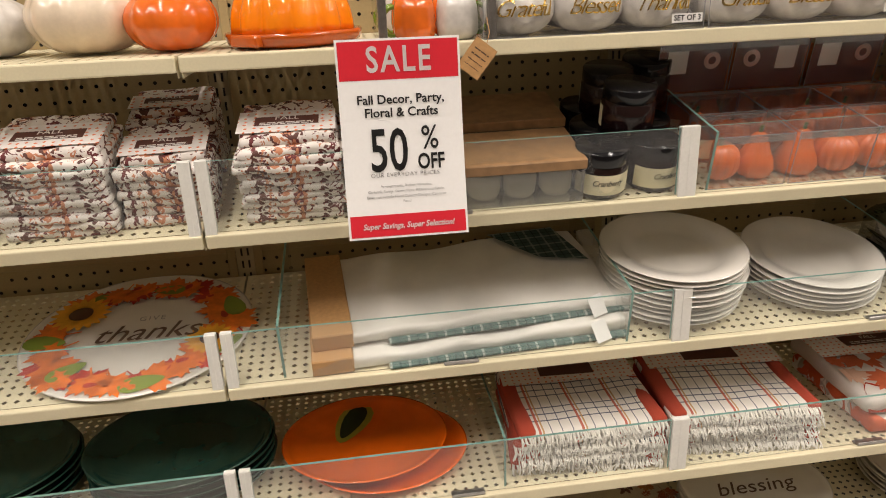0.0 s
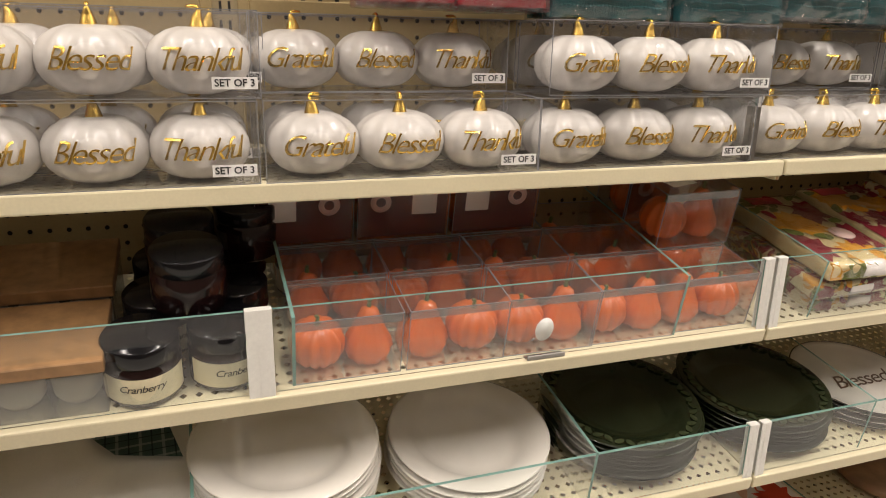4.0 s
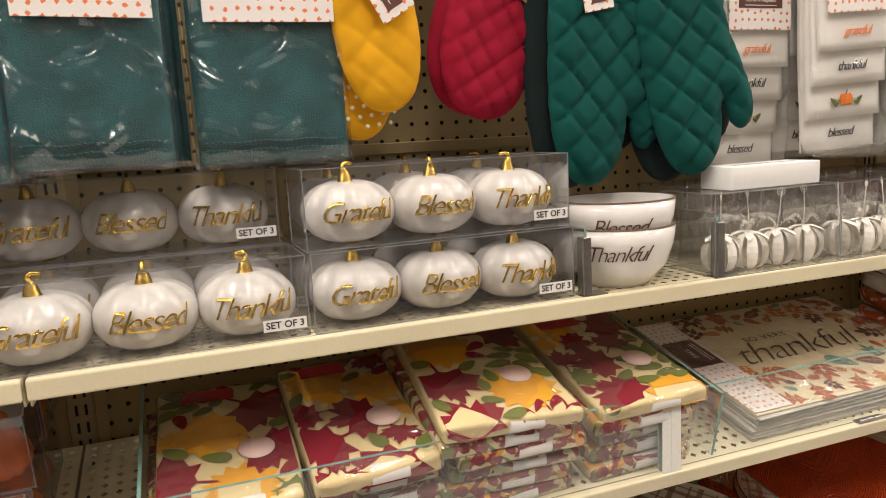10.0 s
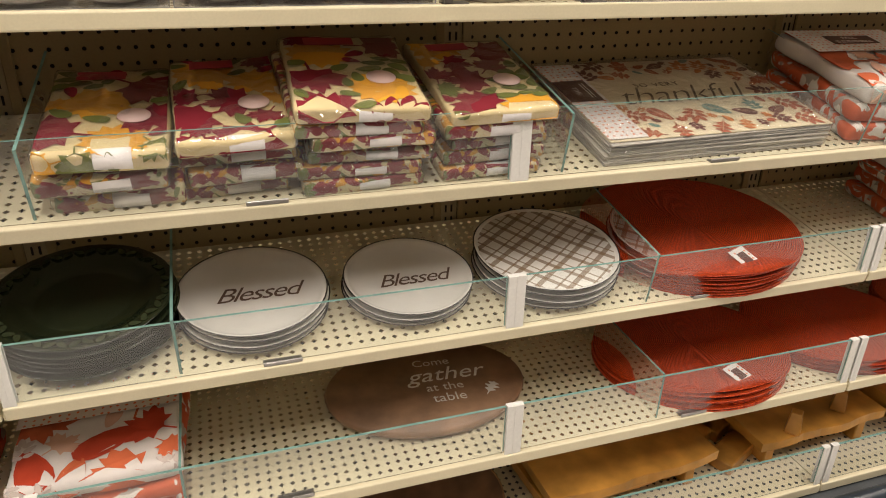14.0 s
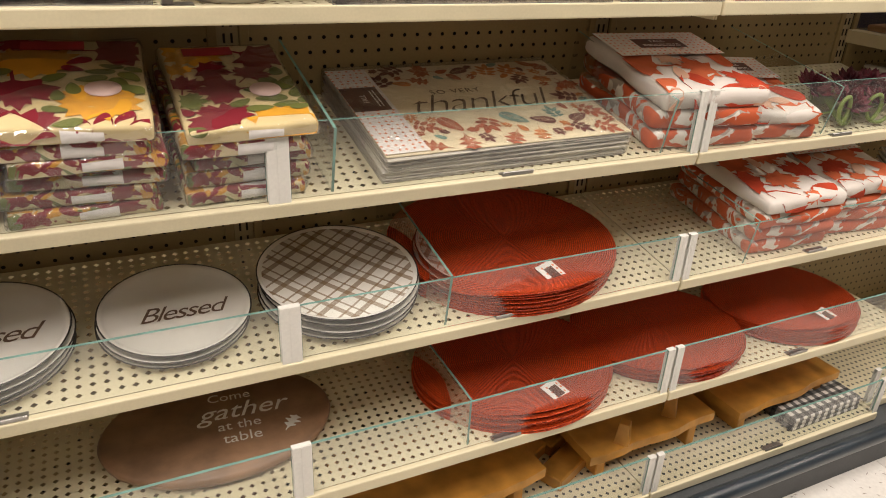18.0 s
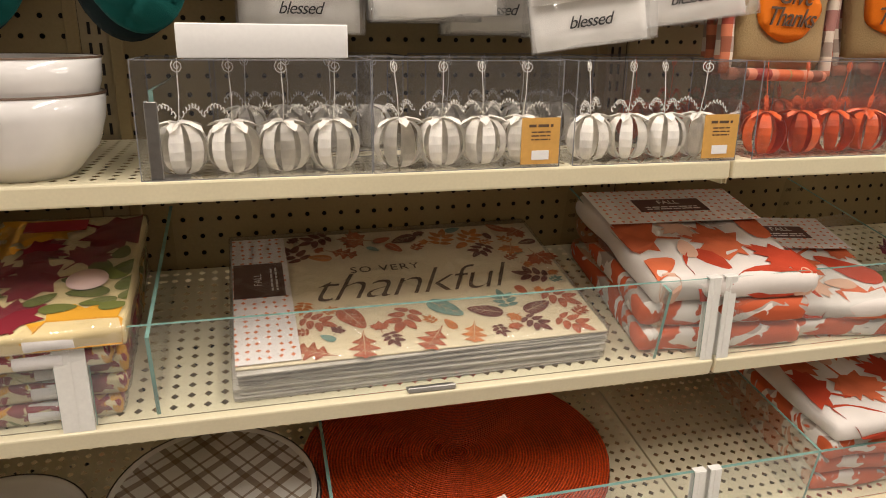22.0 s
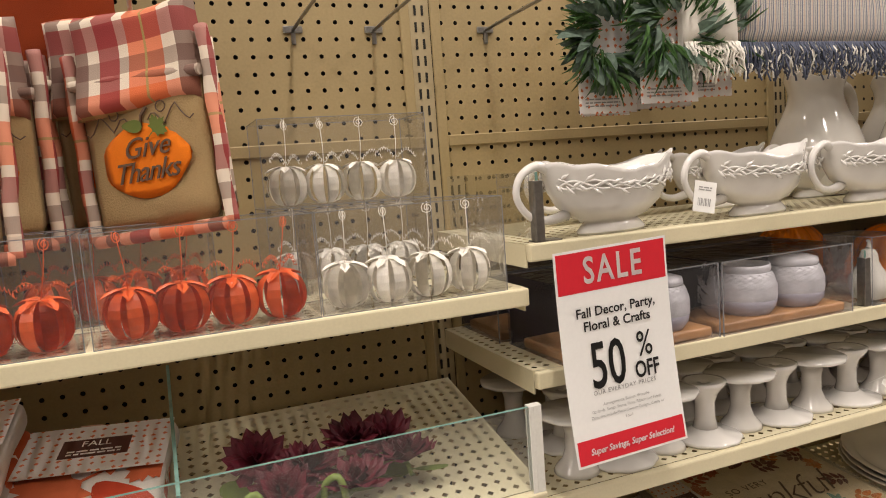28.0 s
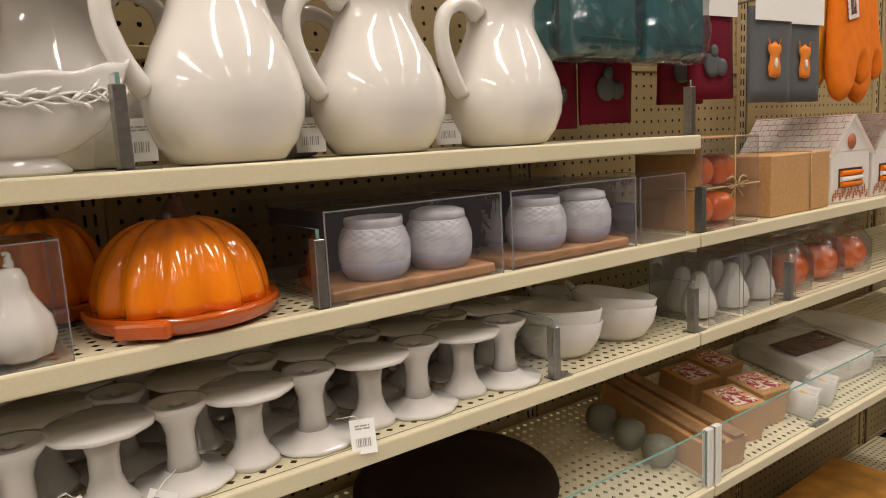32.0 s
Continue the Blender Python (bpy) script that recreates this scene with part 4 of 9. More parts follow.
def padded(outline, thick, quilt=0.0, cell=0.03, seed=0, step=0.007, amp=0.002):
    """A padded shape with a stitched diamond quilting, drawn in XZ, facing the aisle."""
    xs, zs = [p[0] for p in outline], [p[1] for p in outline]
    x0, x1, z0, z1 = min(xs), max(xs), min(zs), max(zs)

    def inside(x, z):
        r, j = False, len(outline) - 1
        for i in range(len(outline)):
            (xa, za), (xb, zb) = outline[i], outline[j]
            if (za > z) != (zb > z) and x < (xb - xa) * (z - za) / (zb - za) + xa:
                r = not r
            j = i
        return r

    def edge(x, z):
        best = 9
        for i in range(len(outline)):
            (xa, za), (xb, zb) = outline[i - 1], outline[i]
            dx, dz = xb - xa, zb - za
            u = max(0, min(1, ((x - xa) * dx + (z - za) * dz) / (dx * dx + dz * dz + 1e-12)))
            best = min(best, math.hypot(x - xa - u * dx, z - za - u * dz))
        return best

    bm = bmesh.new()
    f = bm.faces.new([bm.verts.new((x, 0, z)) for x, z in outline])
    for axis, lo, hi in ((0, x0, x1), (2, z0, z1)):
        q = lo + step
        while q < hi:
            co, no = [0, 0, 0], [0, 0, 0]
            co[axis], no[axis] = q, 1
            bmesh.ops.bisect_plane(bm, geom=bm.verts[:] + bm.edges[:] + bm.faces[:], plane_co=co, plane_no=no)
            q += step
    front = {}
    for v in list(bm.verts):
        e = edge(v.co.x, v.co.z)
        b = thick / 2 * math.sqrt(min(1.0, e / (thick * 0.7)))
        if quilt:
            a, c = (v.co.x + v.co.z) / cell, (v.co.x - v.co.z) / cell
            g = min(abs(a - round(a)), abs(c - round(c)))
            b -= quilt * max(0, 1 - g / 0.11) * min(1, e / 0.006)
        v.co.y = -b - amp * (noise.noise(Vector((v.co.x * 16 + seed, v.co.z * 16, 0))) * min(1, e / 0.01))
    geo = bmesh.ops.duplicate(bm, geom=bm.verts[:] + bm.edges[:] + bm.faces[:])
    dup = [g for g in geo["geom"] if isinstance(g, bmesh.types.BMVert)]
    for v in dup:
        v.co.y = -v.co.y
    bmesh.ops.reverse_faces(bm, faces=[g for g in geo["geom"] if isinstance(g, bmesh.types.BMFace)])
    bmesh.ops.remove_doubles(bm, verts=bm.verts[:], dist=0.0004)
    bmesh.ops.recalc_face_normals(bm, faces=bm.faces[:])
    for fc in bm.faces:
        fc.smooth = True
    return bm


def mitt_tag(t, x, y, z, rz):
    bm = bmesh.new()
    card(bm, 0.046, 0.066)
    c = part("header_card", bm, DOTCARD, t, "spotted card hang tag", pose(x, y, z, 90, 0, 0) @ pose(0, 0, 0, 0, 0, rz))
    bm = bmesh.new()
    card(bm, 0.022, 0.048, 0.0004)
    part("name_plate", bm, LABELBROWN, c, "brown name plate", pose(0, 0, 0.0007))
    lettering("FALL", 0.010, WHITEINK, c, pose(0.004, 0, 0.0013, 0, 0, -90), depth=0.0001)
    bm = bmesh.new()
    bars(bm, -0.018, 0.018, [-0.005], 0.0014)
    part("small_print", bm, WHITEINK, c, "", pose(0, 0, 0.0013, 0, 0, -90))


def loop(t, x, z, material, h=0.035):
    bm = bmesh.new()
    tube(bm, [(x - 0.006, 0, z - 0.004), (x - 0.007, 0, z + h * 0.5), (x, 0, z + h), (x + 0.007, 0, z + h * 0.5), (x + 0.006, 0, z - 0.004)], 0.0035, 6)
    part("hanging_loop", bm, material, t)


def rounded(outline, times=2):
    """Cut the corners of an outline, but for the two at the cuff."""
    for _ in range(times):
        out = [outline[0]]
        for a, b in zip(outline, outline[1:]):
            out += [(a[0] * 0.75 + b[0] * 0.25, a[1] * 0.75 + b[1] * 0.25), (a[0] * 0.25 + b[0] * 0.75, a[1] * 0.25 + b[1] * 0.75)]
        outline = out + [outline[-1]]
    return outline


# mustard mitt with a spotted lining
MINI = [(-0.047, 0.10), (-0.052, 0.05), (-0.056, 0.0), (-0.054, -0.04), (-0.046, -0.072), (-0.032, -0.096), (-0.012, -0.107), (0.010, -0.107), (0.030, -0.095), (0.044, -0.072), (0.052, -0.036), (0.053, 0.0), (0.049, 0.05), (0.043, 0.10)]
MINI = rounded(MINI, 1)
t = thing("oven_mitt", pose(1.845, 0.08, 1.450, 0, -7, 8), "mustard yellow mini mitt with white-dotted lining hung on a hook", "oven mitt", "oven mitts")
part("front_pad", padded(MINI, 0.03, 0.004, 0.044, seed=3, step=0.005), MUSTARD, t, "", pose(0.006, -0.012, 0.006))
part("back_pad", padded([(x * 0.95, z) for x, z in MINI], 0.022, 0.0, seed=4), MUSTARD, t, "", pose(-0.016, 0.014, -0.022, 0, 6, 0))
DOTW = mat("white_dot_print", (0.78, 0.74, 0.62), 0.8)
bm = bmesh.new()
rnd = random.Random(2)
for r in range(9):
    for c in range(7):
        x, z = -0.05 + c * 0.015 + (r % 2) * 0.0075, -0.125 + r * 0.012
        if (x / 0.046) ** 2 + ((z + 0.072) / 0.05) ** 2 < 1.0:
            lathe(bm, [(0.0025, 0.0), (0.0024, 0.0008), (0.0, 0.0009)], 8, fn=lambda a, rr, zz: (rr * math.cos(a), -zz, rr * math.sin(a)), c=(x - 0.01, 0.0005, z))
part("dots", bm, DOTW, t, "white polka dots")
loop(t, -0.012, 0.10, MUSTARD)
mitt_tag(t, 0.012, -0.035, 0.035, 24)
hook(1.85, 1.585, 0.22)

t = thing("oven_mitt", pose(2.012, 0.10, 1.440, 0, 16, 10), "crimson quilted mini mitt with a stitched leather patch", "oven mitt", "oven mitts")
part("front_pad", padded([(x * 1.3, z * 0.98) for x, z in MINI], 0.032, 0.006, 0.038, 5, 0.005), CRIMSON, t)
part("back_pad", padded([(x * 1.25, z * 0.96) for x, z in MINI], 0.03, 0.004, 0.044, 6), CRIMSON, t, "", pose(-0.008, 0.026, 0.003))
PATCH = mat("tan_leather_patch", (0.36, 0.19, 0.06), 0.6, grain=0.1)
bm = box_bm(-0.031, -0.0015, -0.009, 0.031, 0, 0.009, 0.0008)
pt_ = part("patch", bm, PATCH, t, "tan leather patch", pose(0.008, -0.0175, 0.064, 0, 12, 0))
lettering("BLESSED", 0.0125, BROWNINK, pt_, pose(0, -0.002, 0, 90), depth=0.0001)
loop(t, -0.02, 0.098, RUSTC)
hook(1.99, 1.56, 0.2)

# Back mitts take this near-black cloth; the front ones are green.
DARKC = cloth("dark_back_mitt_cloth", (0.010, 0.018, 0.018))
MITT = [(-0.078, 0.155), (-0.078, 0.02), (-0.074, -0.06), (-0.056, -0.125), (-0.02, -0.152), (0.02, -0.142), (0.045, -0.105), (0.05, -0.058), (0.056, -0.052), (0.062, -0.09), (0.085, -0.104), (0.106, -0.085), (0.108, -0.05), (0.092, 0.0), (0.075, 0.05), (0.072, 0.155)]
MITT = rounded(MITT)
t = thing("oven_mitt_pair", pose(2.146, 0.07, 1.392, 0, 3, 6), "pair of emerald green quilted oven mitts hung on a hook", "oven mitt", "oven mitts")
part("front_mitt", padded(MITT, 0.036, 0.0075, 0.052, 7, 0.005), GREENC, t)
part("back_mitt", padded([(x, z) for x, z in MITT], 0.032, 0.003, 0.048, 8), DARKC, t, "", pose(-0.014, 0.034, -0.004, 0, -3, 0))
loop(t, 0.05, 0.15, GREENC, 0.05)
bm = bmesh.new()
tube(bm, [(-0.078, -0.006, 0.155), (0.072, -0.006, 0.155)], 0.005, 8)
part("cuff_binding", bm, GREENC, t)
mitt_tag(t, -0.022, -0.021, 0.105, 14)
t2 = thing("oven_mitt_pair", pose(2.278, 0.055, 1.396, 0, -9, -4), "pair of emerald green quilted oven mitts hung on a hook", "oven mitt", "oven mitts")
part("front_mitt", padded([(x * 0.9, z) for x, z in MITT], 0.036, 0.0075, 0.052, 9, 0.005), GREENC, t2)
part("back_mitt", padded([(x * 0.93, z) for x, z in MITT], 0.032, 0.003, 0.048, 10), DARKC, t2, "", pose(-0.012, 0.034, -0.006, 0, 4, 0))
loop(t2, 0.0, 0.15, GREENC)
bm = bmesh.new()
tube(bm, [(-0.072, -0.006, 0.155), (0.067, -0.006, 0.155)], 0.005, 8)
part("cuff_binding", bm, GREENC, t2)
mitt_tag(t2, 0.042, -0.021, 0.130, 105)
hook(2.2, 1.6, 0.2)
hook(2.33, 1.59, 0.2)

# white embroidered napkin sets


def embroidery(parent, kind, m):
    if kind == "pumpkin":
        e = thing_part("embroidery", parent, m)
        for n, dx in enumerate((-0.007, 0.0, 0.007)):
            bm = bmesh.new()
            lathe(bm, [(0.0, 0), (0.0055, 0.0), (0.0075, 0.0006), (0.006, 0.0012), (0.0, 0.0014)], 14, fn=lambda a, r, z: (r * 0.75 * math.cos(a), r * 1.25 * math.sin(a), z))
            part("pumpkin_stitch", bm, ORFELT, e, "orange stitched pumpkin", pose(dx, 0, 0.0003 * (n == 1)))
        bm = bmesh.new()
        for sx in (-1, 1):
            for q in range(3):
                stamp(bm, "oval", sx * (0.018 + q * 0.004), -0.006 + q * 0.003, 0.011, sx * (0.9 - q * 0.8), 0.001)
            tube(bm, [(sx * 0.008, -0.004, 0.0008), (sx * 0.016, 0.0, 0.0008), (sx * 0.024, -0.004, 0.0008)], 0.0006, 4)
        part("leaf_stitch", bm, GREENFELT, e, "green stitched leaves")
    else:
        lettering(kind, 0.019, {"grateful": ORINK, "thankful": INK, "blessed": INK}[kind], parent, m, shear=0.35, depth=0.0003, space=0.88)


def thing_part(name, parent, m):
    bm = bmesh.new()
    tube(bm, [(0, 0.008, 0.0006), (0.001, 0.012, 0.0006), (0.003, 0.014, 0.0006)], 0.0008, 5)
    return part(name, bm, BROWNINK, parent, "", m)


def tier_pack(x, y, ztop, seed, rx=0.0, ry=0.0, rz=0.0, bag=True, w=0.13):
    """Four napkins staggered in tiers, each with its own stitched motif, in a bag with a spotted header."""
    t = thing("napkin_set", pose(x, y, ztop, rx, ry, rz), "white embroidered napkins in a clear bag hung on a hook", "napkin pack", "hanging embroidered napkin sets")
    words = ["grateful", "thankful", "pumpkin", "blessed"]
    h = 0.30
    for k in range(4):
        hh = 0.155 + k * 0.049
        nm = part("napkin", sheet(w - 0.006 + 0.002 * k, hh, 0.011, seed + k, 0.002, 11, 14), WHITEC, t, "", pose(0, -0.010 + k * 0.011, 0))
        zc = -hh + 0.026
        embroidery(nm, words[k], pose(0, -0.0074, zc, 90))
    fall_card(t, w * 0.86, 0.095, pose(0.0, -0.0225, -0.055, 90))
    if bag:
        b = part("bag", sheet(w * 1.05, h + 0.008, 0.052, seed + 3, 0.003, 24, 16), FILM_THIN, t, "wrinkled clear bag", pose(0, 0.006, 0.004))
        b.visible_shadow = False
    bm = bmesh.new()
    lathe(bm, [(0.010, -0.0005), (0.016, -0.0005), (0.016, 0.0005), (0.010, 0.0005)], 16, fn=lambda a, r, z: (r * math.cos(a), z, r * math.sin(a)))
    p = part("hang_tab", bm, FILM, t, "clear hang tab", pose(0, 0, 0.018))
    p.visible_shadow = False
    return t


tier_pack(2.442, 0.118, 1.552, 11, w=0.134)
tier_pack(2.570, 0.062, 1.570, 12, ry=-3, rz=-4, w=0.138)
tier_pack(2.68, 0.13, 1.555, 13, w=0.125)
tier_pack(2.716, 0.055, 1.540, 14, rx=-5, ry=-8, rz=-10, w=0.13)
tier_pack(2.848, 0.065, 1.568, 15, rx=-4, ry=-8, rz=-8, w=0.138)
tier_pack(2.9, 0.13, 1.57, 16, rz=-6, w=0.13)
for k, (x, y, z) in enumerate(((2.445, 0.185, 1.552), (2.585, 0.13, 1.568), (2.597, 0.195, 1.566), (2.69, 0.2, 1.552), (2.78, 0.135, 1.55), (2.79, 0.2, 1.552), (2.92, 0.2, 1.568))):
    tier_pack(x, y, z, 60 + k, rz=-3, w=0.128)
for x in (2.43, 2.575, 2.72, 2.86):
    hook(x, 1.575, 0.23)

# towels hung above


def towel_stack(x, y, zb, w, material, label, n=4, seed=0, h=0.22, stamps=()):
    t = thing("dish_towel_stack", pose(x, y, zb), label, "towels", "hanging dish towels")
    for k in range(n):
        amp = 0.0012 if k == 0 else 0.003
        part("towel", sheet(w * (1 - 0.012 * (k % 3)), h + 0.011 * k + 0.006 * math.sin(k * 2.3), 0.020, seed + k, amp, 12, 7), material, t, "", pose(0.006 * math.sin(k * 2.1 + seed) if k else 0, k * 0.021, h, 0, 0, ((k % 2) * 2 - 1) if k else 0))

    def lie(a, b, c):
        a, b = max(-w * 0.485, min(w * 0.485, a)), max(0.004, min(h - 0.004, b))
        u, v = a / w + 0.5, 1 - b / h
        thick = 0.010 * min(1.0, 0.45 + min(u, 1 - u, v, 1 - v) * 14)
        return (a, b, thick - 0.0012 * noise.noise(Vector((u * w * 12 + seed * 3.3, v * h * 12, 0.0))) + 0.0007 + c)

    for kinds, mtl, items in stamps:
        bm = bmesh.new()
        for q, (kind, px, py, s, r) in enumerate(items):
            if kind == "compound":
                compound(bm, px, py, s, r, 0.00004 * q, lie)
            else:
                stamp(bm, kind, px, py, s, r, 0.00004 * q, lie, squash=1.2 if kind == "oak" else 1.0)
        part("leaf_print", bm, mtl, t, "", pose(0, 0, 0, 90))
    hook(x, zb + h - 0.002, 0.24)
    return t


def scatter_leaves(w, h, n, size, seed, kinds=("maple",), gap=0.31):
    r = random.Random(seed)
    out, tries = [], 0
    while len(out) < n and tries < 900:
        tries += 1
        s = size * r.uniform(0.75, 1.15)
        x, y = r.uniform(-w / 2 + s * 0.36, w / 2 - s * 0.36), r.uniform(s * 0.42, h - s * 0.3)
        if all(math.hypot(x - q[1], y - q[2]) > (s + q[3]) * gap for q in out):
            out.append((r.choice(kinds), x, y, s, r.uniform(0, 6.28)))
    return out


LEAFRED = cloth("printed_leaf_red", (0.42, 0.016, 0.03), bump=0.15)
LEAFPINK = cloth("salmon_towel", (0.62, 0.32, 0.19))
LEAFOR = cloth("orange_towel", (0.68, 0.13, 0.02))
LEAFTAN = cloth("printed_leaf_tan", (0.68, 0.40, 0.17), bump=0.15)
LEAFGR = cloth("olive_towel", (0.26, 0.31, 0.03))
LEAFLIME = cloth("printed_leaf_lime", (0.50, 0.48, 0.18), bump=0.15)
towel_stack(1.885, 0.1, 1.585, 0.165, BLUEC, "navy blue folded dish towels with a white embroidered word", 7, 21)
towel_stack(2.07, 0.07, 1.572, 0.15, LEAFPINK, "salmon dish towels with a dark red leaf print", 7, 31, stamps=[("m", LEAFRED, scatter_leaves(0.15, 0.22, 20, 0.078, 4, ("oak", "oak", "compound"), 0.27))])
towel_stack(2.275, 0.07, 1.586, 0.148, LEAFOR, "orange dish towels with a tan leaf print", 7, 41, stamps=[("m", LEAFTAN, scatter_leaves(0.148, 0.22, 20, 0.078, 8, ("oak", "oak", "compound"), 0.27))])
towel_stack(2.435, 0.08, 1.585, 0.135, LEAFGR, "olive green dish towels with a lime leaf print", 7, 51, stamps=[("m", LEAFLIME, scatter_leaves(0.135, 0.22, 20, 0.074, 12, ("oak", "oak", "compound"), 0.27))])
t = towel_stack(2.7, 0.05, 1.575, 0.32, WHITEC, "white tea towel with a printed cream pumpkin and eucalyptus leaves", 2, 61)
SAGE = cloth("sage_leaf_print", (0.16, 0.26, 0.25), bump=0.15)
TANP = cloth("cream_pumpkin_print", (0.60, 0.46, 0.33), bump=0.1)
TANL = cloth("cream_pumpkin_shade", (0.68, 0.58, 0.46), bump=0.1)
bm = bmesh.new()
for k, sx in enumerate((-2, 2, -1, 1, 0)):
    pts = [(0.026 * sx + 0.044 * math.cos(a), 0.148 + (0.078 - 0.005 * abs(sx)) * math.sin(a), 0.0002 * k) for a in [2 * math.pi * q / 20 for q in range(20)]]
    poly(bm, pts, k % 2)
part("pumpkin_print", bm, [TANP, TANL], t, "cream pumpkin print", pose(0, -0.0118, 0, 90))
bm = bmesh.new()
for q in range(22):
    a = math.pi * (0.95 + 1.1 * q / 21)
    stamp(bm, "oval", 0.118 * math.cos(a) + 0.008 * (q % 2), 0.14 + 0.095 * math.sin(a) + 0.01 * (q % 3), 0.032, a + q, 0.00012 * q)
part("leaf_print", bm, SAGE, t, "sage green leaf print", pose(0, -0.0122, 0, 90))
CHECKG = stripe_mat("sage_check", (0.62, 0.62, 0.56), [("x", 0.0, 0.008, (0.18, 0.36, 0.32), 0.7), ("z", 0.0, 0.008, (0.18, 0.36, 0.32), 0.7), ("x", 0.012, 0.002, (0.18, 0.36, 0.32), 0.7)], 0.018)
bm = bmesh.new()
poly(bm, [(0.07, 0, 0.0), (0.16, 0, 0.0), (0.16, 0, 0.1), (0.06, 0, 0.085)])
bmesh.ops.solidify(bm, geom=bm.faces[:], thickness=0.002)
part("turned_corner", bm, CHECKG, t, "turned corner with a sage check", pose(0, -0.018, 0, 4))

# burlap pocket holders
PLAID = stripe_mat("autumn_plaid", (0.70, 0.60, 0.48), [("x", 0.0, 0.044, (0.66, 0.12, 0.02), 0.82), ("z", 0.0, 0.044, (0.66, 0.12, 0.02), 0.72), ("x", 0.062, 0.018, (0.10, 0.03, 0.02), 0.75), ("z", 0.062, 0.018, (0.10, 0.03, 0.02), 0.55), ("x", 0.094, 0.026, (0.26, 0.008, 0.012), 0.85), ("z", 0.094, 0.026, (0.26, 0.008, 0.012), 0.72), ("x", 0.020, 0.003, (0.30, 0.26, 0.08), 0.8), ("z", 0.020, 0.003, (0.30, 0.26, 0.08), 0.7)], 0.132)


def pocket_mitt(m, tag=True):
    t = thing("pot_holder_set", m, "burlap pot holder with an orange felt pumpkin and plaid trim", "pot holder", "hanging pot holders")
    w, h = 0.176, 0.19
    part("pad", padded([(-w / 2, -h / 2), (-w / 2, h / 2), (w / 2, h / 2), (w / 2, -h / 2)], 0.02, 0, seed=2, step=0.02, amp=0.003), PLAID, t, "plaid backing pad", pose(0, 0.014, 0.015))
    part("pocket", padded([(-w * 0.44, -h * 0.46), (-w * 0.45, h * 0.42), (w * 0.45, h * 0.36), (w * 0.44, -h * 0.46)], 0.016, 0, seed=5, step=0.015, amp=0.004), BURLAP, t, "tan burlap pocket", pose(0, -0.003, 0))
    for n, (a, b) in enumerate((((-0.5, -0.5), (-0.5, 0.62)), ((0.5, -0.5), (0.5, 0.62)), ((-0.5, -0.5), (0.5, -0.5)), ((-0.47, 0.43), (0.47, 0.37)))):
        bm = bmesh.new()
        tube(bm, [(w * (a[0] + (b[0] - a[0]) * q / 8) + 0.0015 * math.sin(q * 2 + n), -0.004 if n < 3 else -0.012, h * (a[1] + (b[1] - a[1]) * q / 8)) for q in range(9)], 0.0075 if n < 3 else 0.0065, 8)
        part("trim", bm, PLAID, t, "plaid bias trim")
    part("tucked_towel", sheet(w * 0.86, 0.11, 0.045, 4, 0.014, 13, 14), PLAID, t, "plaid towel tucked in the pocket", pose(0.0, 0.004, h * 0.80))
    e = obj("pumpkin_patch", mesh_of("pumpkin_patch", padded([(0.056 * math.cos(a) * (1 + 0.05 * math.cos(5 * a)), 0.039 * math.sin(a) * (1 - 0.08 * math.cos(2 * a))) for a in [2 * math.pi * q / 32 for q in range(32)]], 0.004, 0, step=0.012, amp=0.0005), ORFELT), t, "orange felt pumpkin", pose(0.0, -0.0125, -0.014))
    lettering("Give", 0.032, BROWNINK, e, pose(0.004, -0.0042, 0.013, 90), shear=0.4, depth=0.0006)
    lettering("Thanks", 0.032, BROWNINK, e, pose(0.0, -0.0042, -0.013, 90), shear=0.4, depth=0.0006, space=0.9)
    bm = bmesh.new()
    tube(bm, [(0.002, 0, 0), (0.004, 0, 0.012), (0.012, 0, 0.02)], 0.0018, 6)
    for sx in (-1, 1):
        pts = [(sx * (0.012 + 0.0052 * q), 0, 0.006 + 0.007 * math.sin(q * 1.1) + (0.006 if 4 < q < 8 else 0)) for q in range(12)]
        tube(bm, pts, 0.0008, 5)
        tube(bm, [(sx * 0.03 + 0.006 * math.cos(q * 0.7), 0, 0.018 + 0.006 * math.sin(q * 0.7)) for q in range(10)], 0.0008, 5)
    part("vine_stitch", bm, BROWNINK, e, "brown stitched vine", pose(0, -0.003, 0.036))
    bm = bmesh.new()
    stamp(bm, "maple", 0.016, -0.004, 0.03, -0.9)
    stamp(bm, "oval", -0.014, 0.002, 0.026, 1.4)
    part("leaf_patch", bm, GREENFELT, e, "green leaf patch", pose(0.006, -0.0048, 0.036, 90))
    if tag:
        bm = bmesh.new()
        card(bm, 0.034, 0.045)
        c = part("price_tag", bm, STICKER, t, "white price tag", pose(-0.005, -0.022, h * 0.52, 90))
        bm = bmesh.new()
        bars(bm, -0.012, 0.012, [0.012, 0.006], 0.002)
        bars(bm, -0.009, 0.009, [-0.014], 0.008, seed=8)
        part("small_print", bm, INK, c, "", pose(0, 0, 0.0008))
    return t


pocket_mitt(pose(3.03, 0.08, 1.300, -3, 2, 10))
pocket_mitt(pose(3.255, 0.11, 1.308, -3, -5, -36), False)
pocket_mitt(pose(3.06, 0.145, 1.305, 0, 0, 6), False)
pocket_mitt(pose(3.23, 0.175, 1.312, 0, -2, -24), False)
for x in (3.05, 3.25, 3.461, 3.582, 3.767):
    hook(x, 1.475 if x > 3.3 else 1.46, 0.22 if x > 3.3 else 0.2)

